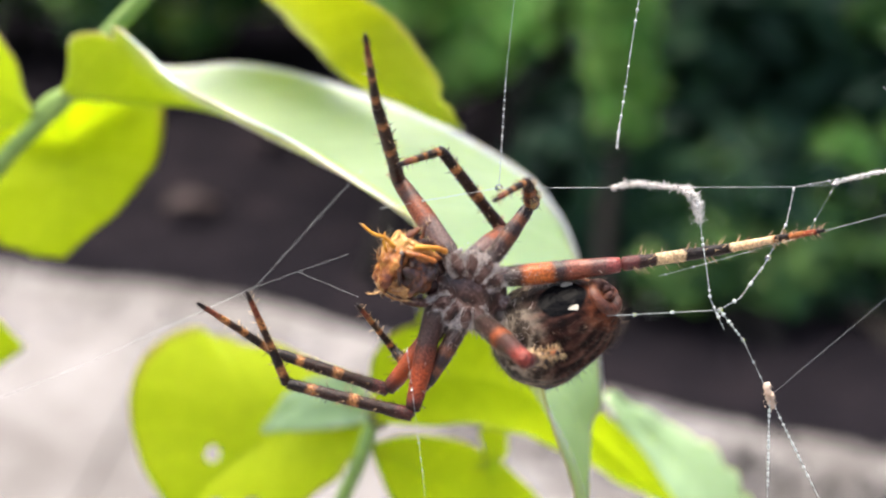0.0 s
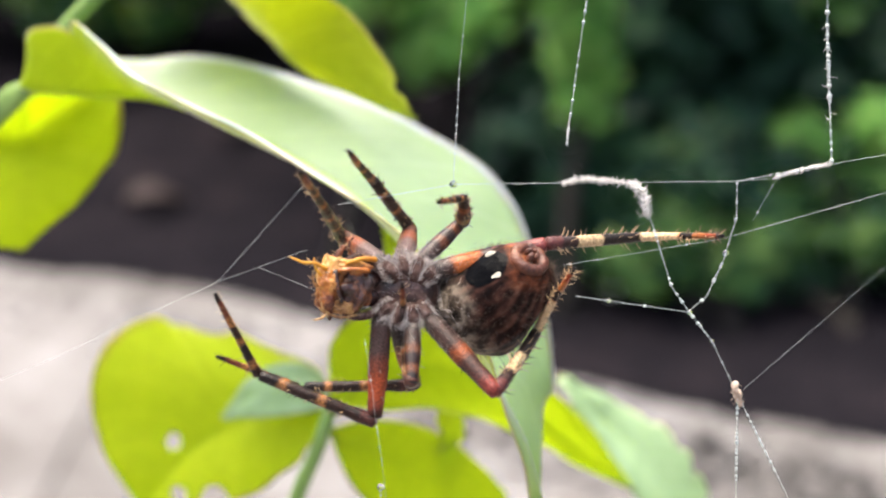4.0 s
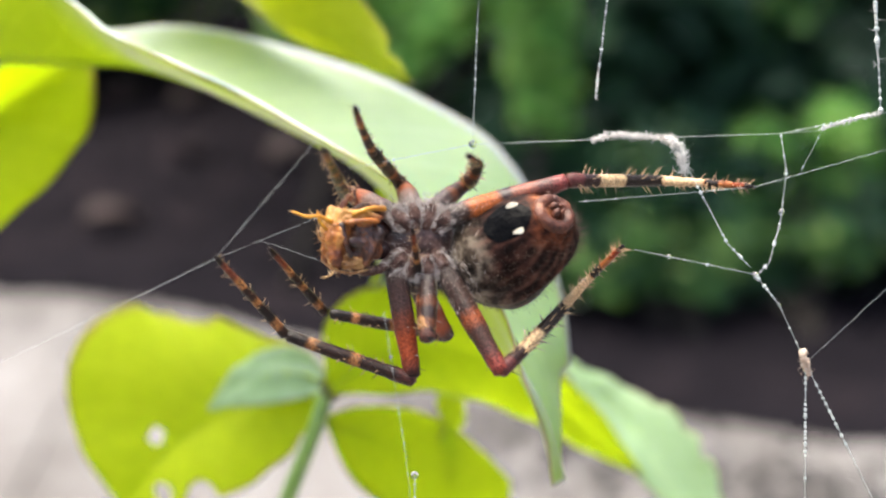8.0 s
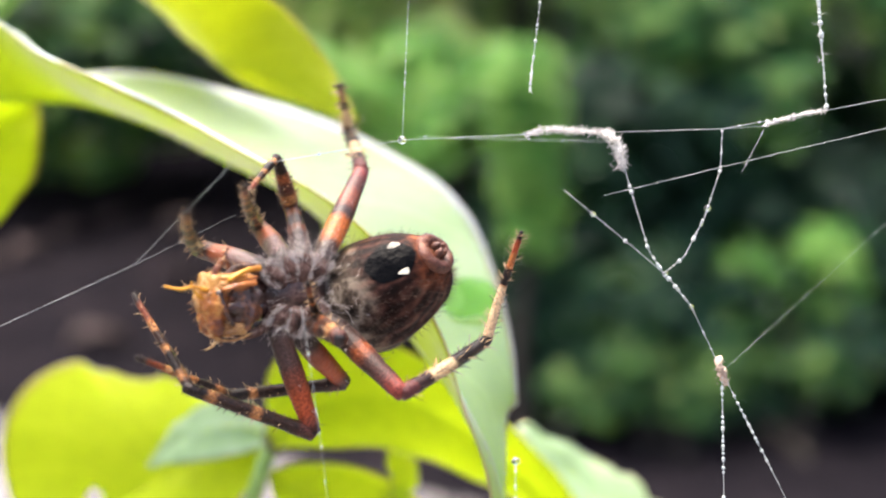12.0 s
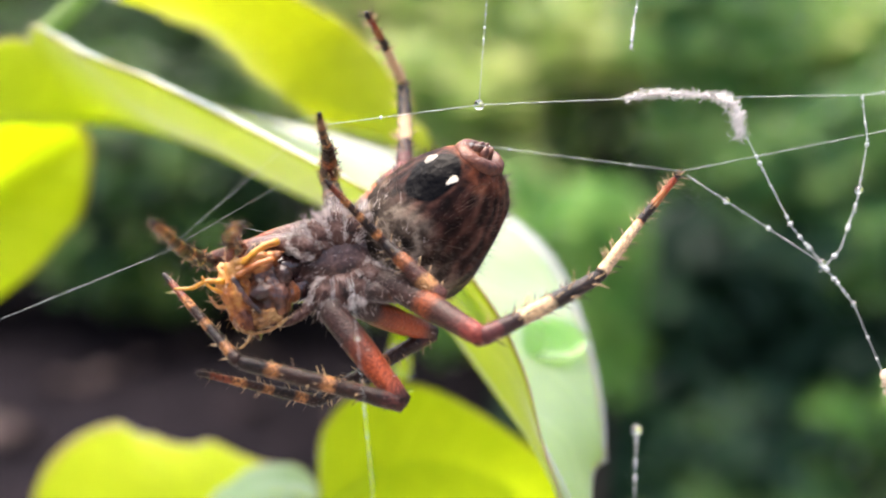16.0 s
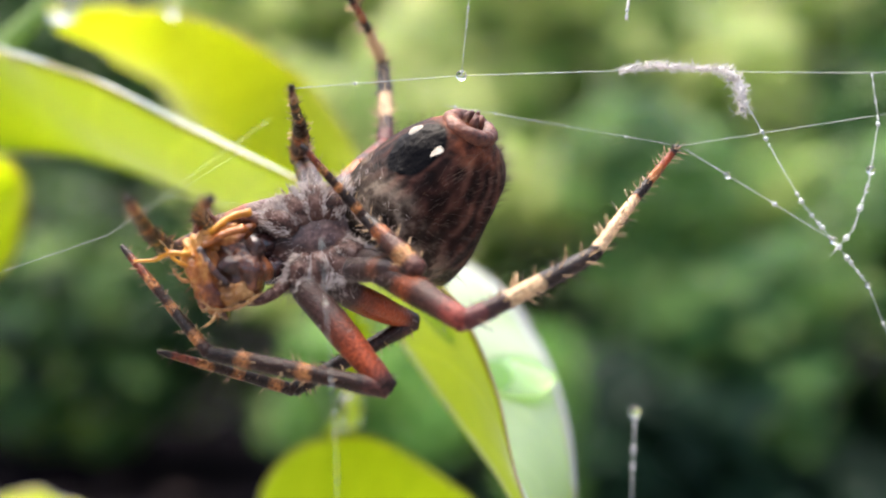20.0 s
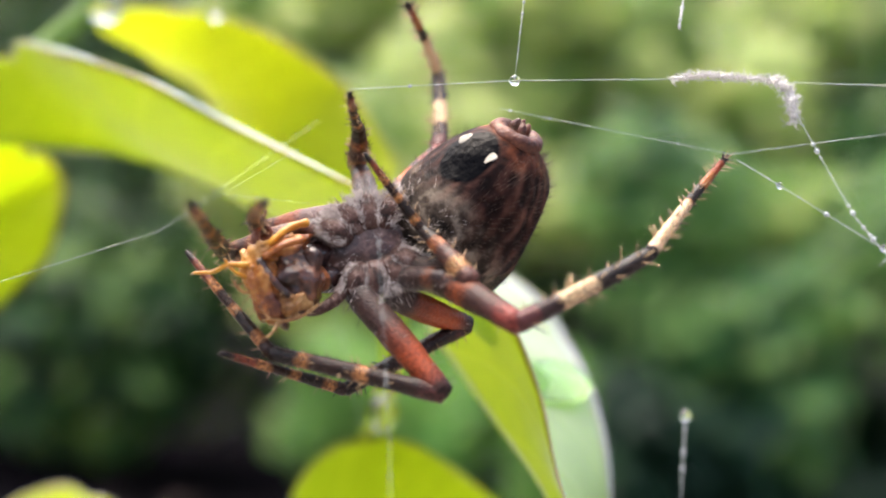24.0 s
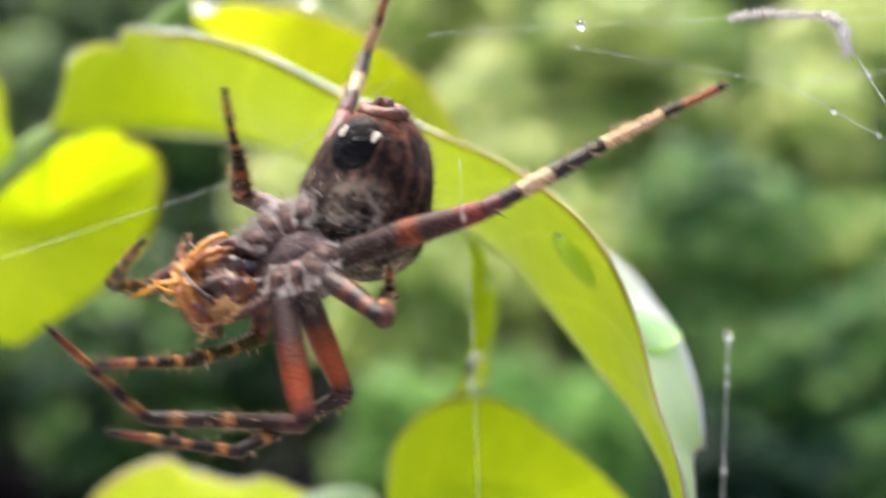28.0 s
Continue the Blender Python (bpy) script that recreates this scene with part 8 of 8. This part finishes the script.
    walk(legs["lower_4"][0], [
        (0, pose(0.00097, -0.00114, -0.00188, -136.5, -4.4, -68.7)), (3, pose(0.00109, -0.00126, -0.00173, -135.7, 11.1, -55.7)), (3.4, pose(0.00109, -0.00126, -0.00173, -135.7, 11.1, -55.7)),
        (4, pose(0.00156, -0.00112, -0.00144, -134.9, 20.7, -52.7)), (4.5, pose(0.00164, -0.00115, -0.00131, -137.3, 36.0, -57.7)), (7, pose(0.00160, -0.00103, -0.00146, -136.9, 38.7, -57.1)),
        (8, pose(0.00162, -0.00104, -0.00144, -138.1, 37.9, -58.9)), (9, pose(0.00165, -0.00107, -0.00137, -138.2, 39.4, -59.1)), (10, pose(0.00165, -0.00120, -0.00126, -147.3, 43.5, -72.8)),
        (11, pose(0.00170, -0.00103, -0.00135, -154.7, 39.2, -84.0)), (11.4, pose(0.00163, -0.00093, -0.00150, -158.8, 39.9, -90.5)), (12, pose(0.00188, -0.00045, -0.00142, -137.6, 22.0, -50.9)),
        (12.3, pose(0.00214, -0.00097, -0.00047, -131.2, 19.5, -32.9)), (13, pose(0.00210, -0.00097, -0.00063, -133.0, 15.6, -38.9)), (13.5, pose(0.00216, -0.00092, -0.00048, -132.5, 18.0, -37.2)),
        (16, pose(0.00213, -0.00084, -0.00072, -135.0, 13.6, -46.6)), (20, pose(0.00211, -0.00097, -0.00061, -136.3, 16.7, -51.2)), (24, pose(0.00218, -0.00085, -0.00055, -136.9, 14.2, -53.4)),
        (25, pose(0.00214, -0.00077, -0.00078, -137.4, 12.2, -55.8)), (26, pose(0.00224, -0.00057, -0.00066, -136.7, 14.5, -52.7)), (26.4, pose(0.00220, -0.00071, -0.00064, -134.1, 4.8, -37.6)),
        (27, pose(0.00206, -0.00122, -0.00020, -134.0, -4.2, -18.6)), (27.6, pose(0.00203, -0.00126, 0.00026, -134.5, -6.9, -13.5)), (28, pose(0.00211, -0.00115, -0.00006, -134.3, -19.2, -14.5)),
    ])
    walk(legs["lower_4"][1], [
        (0, pose(0.00836, -0.00000, -0.00000, 156.4, -36.4, -170.3)), (3, pose(0.00837, 0.00000, 0.00000, 133.0, -54.7, -146.0)), (3.4, pose(0.00837, 0.00000, 0.00000, 133.0, -54.7, -146.0)),
        (4, pose(0.00836, 0.00000, -0.00000, 111.3, -36.9, -127.1)), (4.5, pose(0.00838, 0.00000, 0.00000, 96.1, -41.5, -124.9)), (7, pose(0.00835, 0.00000, 0.00000, 87.2, -33.2, -114.1)),
        (8, pose(0.00837, -0.00000, 0.00000, 91.3, -36.6, -119.9)), (9, pose(0.00837, 0.00000, 0.00000, 92.8, -39.2, -124.6)), (10, pose(0.00839, 0.00000, 0.00000, 99.1, -28.8, -143.2)),
        (11, pose(0.00854, 0.00000, 0.00000, 107.4, -28.8, -159.0)), (11.4, pose(0.00831, -0.00000, -0.00000, 87.7, -34.3, -125.7)), (12, pose(0.00844, 0.00000, 0.00000, 90.6, -32.0, -98.0)),
        (12.3, pose(0.00842, -0.00000, 0.00000, 80.5, -31.8, -81.7)), (13, pose(0.00841, 0.00000, 0.00000, 88.1, -34.6, -86.3)), (13.5, pose(0.00843, 0.00000, 0.00000, 82.5, -30.2, -80.8)),
        (16, pose(0.00841, 0.00000, 0.00000, 90.0, -23.2, -81.6)), (20, pose(0.00840, 0.00000, 0.00000, 90.4, -17.4, -85.7)), (24, pose(0.00840, 0.00000, 0.00000, 93.0, -13.9, -83.7)),
        (25, pose(0.00840, 0.00000, 0.00000, 96.3, -17.1, -85.5)), (26, pose(0.00842, 0.00000, 0.00000, 94.6, -22.2, -90.2)), (26.4, pose(0.00857, 0.00000, 0.00000, 91.6, -21.5, -73.6)),
        (27, pose(0.00856, 0.00000, 0.00000, 82.9, -16.7, -46.1)), (27.6, pose(0.00864, -0.00000, 0.00000, 81.8, -15.4, -40.7)), (28, pose(0.00841, -0.00000, 0.00000, 87.6, -13.4, -33.9)),
    ])
    walk(legs["lower_4"][2], [
        (0, pose(0.00239, -0.00102, 0.00447, 156.4, 27.1, -5.9)), (3, pose(0.00477, -0.00243, 0.00614, 142.6, 39.0, -24.4)), (3.4, pose(0.00477, -0.00243, 0.00614, 142.6, 39.0, -24.4)),
        (4, pose(0.00473, -0.00479, 0.00451, 108.6, 44.5, -71.9)), (4.5, pose(0.00516, -0.00462, 0.00498, 105.5, 42.3, -82.0)), (7, pose(0.00578, -0.00575, 0.00413, 102.5, 43.7, -85.3)),
        (8, pose(0.00535, -0.00524, 0.00449, 103.8, 40.8, -85.8)), (9, pose(0.00506, -0.00480, 0.00476, 101.7, 37.8, -88.9)), (10, pose(0.00312, -0.00394, 0.00362, 97.6, 23.3, -112.4)),
        (11, pose(0.00250, -0.00232, 0.00356, 107.9, 36.9, -109.9)), (11.4, pose(0.00463, -0.00511, 0.00430, 105.2, 40.5, -120.6)), (12, pose(0.00755, -0.00629, 0.00397, 90.4, 31.0, -103.5)),
        (12.3, pose(0.00935, -0.00633, 0.00397, 85.8, 26.2, -80.7)), (13, pose(0.00882, -0.00615, 0.00426, 93.6, 16.1, -77.6)), (13.5, pose(0.00946, -0.00641, 0.00377, 89.7, 17.3, -82.3)),
        (16, pose(0.00942, -0.00683, 0.00295, 98.4, 0.5, -91.1)), (20, pose(0.00895, -0.00715, 0.00225, 99.3, 1.7, -97.8)), (24, pose(0.00920, -0.00725, 0.00181, 102.6, -2.6, -102.6)),
        (25, pose(0.00896, -0.00716, 0.00221, 105.4, -2.1, -99.9)), (26, pose(0.00840, -0.00694, 0.00283, 102.0, 7.0, -92.8)), (26.4, pose(0.01052, -0.00663, 0.00272, 99.8, 3.6, -61.1)),
        (27, pose(0.01353, -0.00517, 0.00215, 95.2, 8.7, -33.3)), (27.6, pose(0.01412, -0.00471, 0.00199, 95.9, 16.1, -21.0)), (28, pose(0.01453, -0.00411, 0.00175, 98.7, 0.5, -11.6)),
    ])
    walk(web, [
        (0, pose(0.00942, 0.07938, 0.61014)), (0.5, pose(0.00975, 0.07938, 0.61012)), (1, pose(0.00989, 0.07927, 0.60959)), (1.5, pose(0.00998, 0.07924, 0.60946)),
        (2, pose(0.00990, 0.07934, 0.60992)), (2.5, pose(0.01002, 0.07935, 0.60996)), (3, pose(0.00999, 0.07931, 0.60977)), (3.5, pose(0.01001, 0.07929, 0.60968)),
        (4, pose(0.00974, 0.07927, 0.60961)), (4.5, pose(0.01048, 0.07935, 0.60999)), (6.5, pose(0.01008, 0.07899, 0.60829)), (7, pose(0.01010, 0.07898, 0.60826)),
        (7.5, pose(0.01011, 0.07902, 0.60844)), (8, pose(0.00977, 0.07906, 0.60863)), (8.5, pose(0.00895, 0.07905, 0.60856)), (9, pose(0.00880, 0.07907, 0.60867)),
        (9.5, pose(0.00869, 0.07923, 0.60939)), (10, pose(0.00927, 0.07927, 0.60961)), (10.5, pose(0.00935, 0.07927, 0.60962)), (11, pose(0.00915, 0.07926, 0.60955)),
        (11.5, pose(0.00931, 0.07914, 0.60898)), (12, pose(0.00970, 0.07913, 0.60895)), (12.3, pose(0.00971, 0.07916, 0.60909)), (12.5, pose(0.00992, 0.07916, 0.60908)),
        (12.7, pose(0.00982, 0.07920, 0.60925)), (13, pose(0.01003, 0.07924, 0.60945)), (13.5, pose(0.01031, 0.07925, 0.60952)), (15.5, pose(0.00959, 0.07922, 0.60938)),
        (16, pose(0.00959, 0.07921, 0.60930)), (16.5, pose(0.00967, 0.07921, 0.60933)), (17, pose(0.00955, 0.07922, 0.60934)), (17.5, pose(0.00958, 0.07921, 0.60930)),
        (18, pose(0.00942, 0.07920, 0.60929)), (18.4, pose(0.00953, 0.07920, 0.60928)), (18.5, pose(0.00953, 0.07920, 0.60929)), (19, pose(0.00949, 0.07920, 0.60928)),
        (19.5, pose(0.00954, 0.07921, 0.60930)), (20, pose(0.00976, 0.07921, 0.60932)), (20.5, pose(0.00969, 0.07922, 0.60935)), (21, pose(0.00977, 0.07921, 0.60932)),
        (21.5, pose(0.00977, 0.07921, 0.60931)), (24, pose(0.00967, 0.07919, 0.60924)), (25, pose(0.00969, 0.07920, 0.60926)), (25.5, pose(0.00965, 0.07921, 0.60930)),
        (26, pose(0.00968, 0.07921, 0.60932)), (26.4, pose(0.00928, 0.07919, 0.60923)), (26.5, pose(0.00920, 0.07918, 0.60919)), (27, pose(0.00838, 0.07913, 0.60892)),
        (27.6, pose(0.00824, 0.07914, 0.60899)), (28, pose(0.00798, 0.07913, 0.60894)),
    ])
    # the upper leaf is turned about its stalk to fit the camera's view
    foot = Q(-33, -24.7, 132)
    walk(upper_leaf, [(t, Matrix.Translation(foot) @ (FRAME @ Matrix.Rotation(radians(a), 3, "Z") @ FRAME.transposed()).to_4x4() @ Matrix.Translation(-foot))
                      for t, a in ((0, 0), (16, 0), (18, 2.5), (25, 4), (28, 7))])
    # the lower threads give as the spider pulls at them
    give = [(0, -1.9, -0.8), (1, -1.8, -0.6), (2, -1.2, -0.2), (3, -0.5, 0), (4, -0.3, 0.1), (7, 0.9, 0.6), (8, 1.2, 0), (9, 0.4, 0.2), (10, -0.6, 0.5), (11, -1.8, 0.3), (12, -0.8, -0.2),
            (13, 0.65, -0.3), (16, 0.7, -0.3), (20, 0.8, -0.6), (28, 0.95, -0.75)]
    held = [(0, 10.2, 2.6, 78), (1, 10.2, 2.6, 78), (2, 10.2, 2.6, 78), (3, 10.2, 2.6, 78), (4, 10.4, 1.9, 78), (7, 10.8, 1.2, 78), (8, 11, 0.9, 78), (9, 11, 0.8, 78), (10, 9.5, 0.9, 78),
            (11, 9, 1.5, 78), (12, 12.2, -2, 78.5), (13, 12.2, -2, 78.5), (16, 12.2, -2, 78.5), (20, 12.2, -2, 78.5), (28, 12.2, -2, 78.5)]
    j = Vector(J)
    shift = {t: Vector((x, y, 0)) for t, x, y in give}
    for ob in jk:
        walk(ob, [(t, Matrix.Translation(FRAME @ d / 1000)) for t, d in shift.items()])

    def swung(pivot, moved, old, aim):
        turn = FRAME @ old.rotation_difference(aim).to_matrix() @ FRAME.transposed()
        return Matrix.Translation(Q(*moved)) @ turn.to_4x4() @ Matrix.Translation(-Q(*pivot))

    for ob, end in ((bj, B), (cj, C)):
        e = Vector(end)
        walk(ob, [(t, swung(e, e, j - e, j + d - e)) for t, d in shift.items()])
    walk(stay, [(t, swung(j, j + shift[t], Vector(TIP) - j, Vector((x, y, z)) - j - shift[t])) for t, x, y, z in held])
    anchor, tip = Vector((60, -11.5, 82)), Vector(TIP)
    # the hind foot holds the long thread up, then lets it go and takes it nearer the tail
    lie = [(0, 23.7, -3.0, 0.28), (1, 23.6, -3.0, 0.27), (2, 23.4, -2.6, 0.27), (3, 23.1, -2.2, 0.20), (4, 20.8, -2.0, 0.16), (7, 19.8, -2.6, 0.04), (8, 19.9, -2.6, 0.05), (9, 20.0, -2.5, 0.04), (10, 18.8, -0.4, 0.08), (11, 18.2, -0.2, 0.10), (11.5, 19.1, -2.2, 0.10),
           (12.3, 12.2, -2.0, -0.12), (20, 12.2, -2.0, -0.12), (28, 12.2, -2.0, -0.12)]
    start = tip - Vector((0.85, -3.39, 77.3))
    for ob, old in ((guy, anchor - tip), (drag, -start)):
        walk(ob, [(t, swung(tip, Vector((x, y, 78.5)), old, anchor - Vector((x, y, 78.5)) if ob is guy else Vector((-1.0, fall, -0.1 if fall < 0 else 0.04))))
                  for t, x, y, fall in lie])
    walk(trail, [(t, Matrix.Translation(FRAME @ Vector((x, y, 0)) / 1000)) for t, x, y in ((0, -13, 4), (7, -13, 3.1), (11, -4.5, 4.9), (13, 0, 0), (25, 0, 0), (28, -1, 0.8))])


motions()
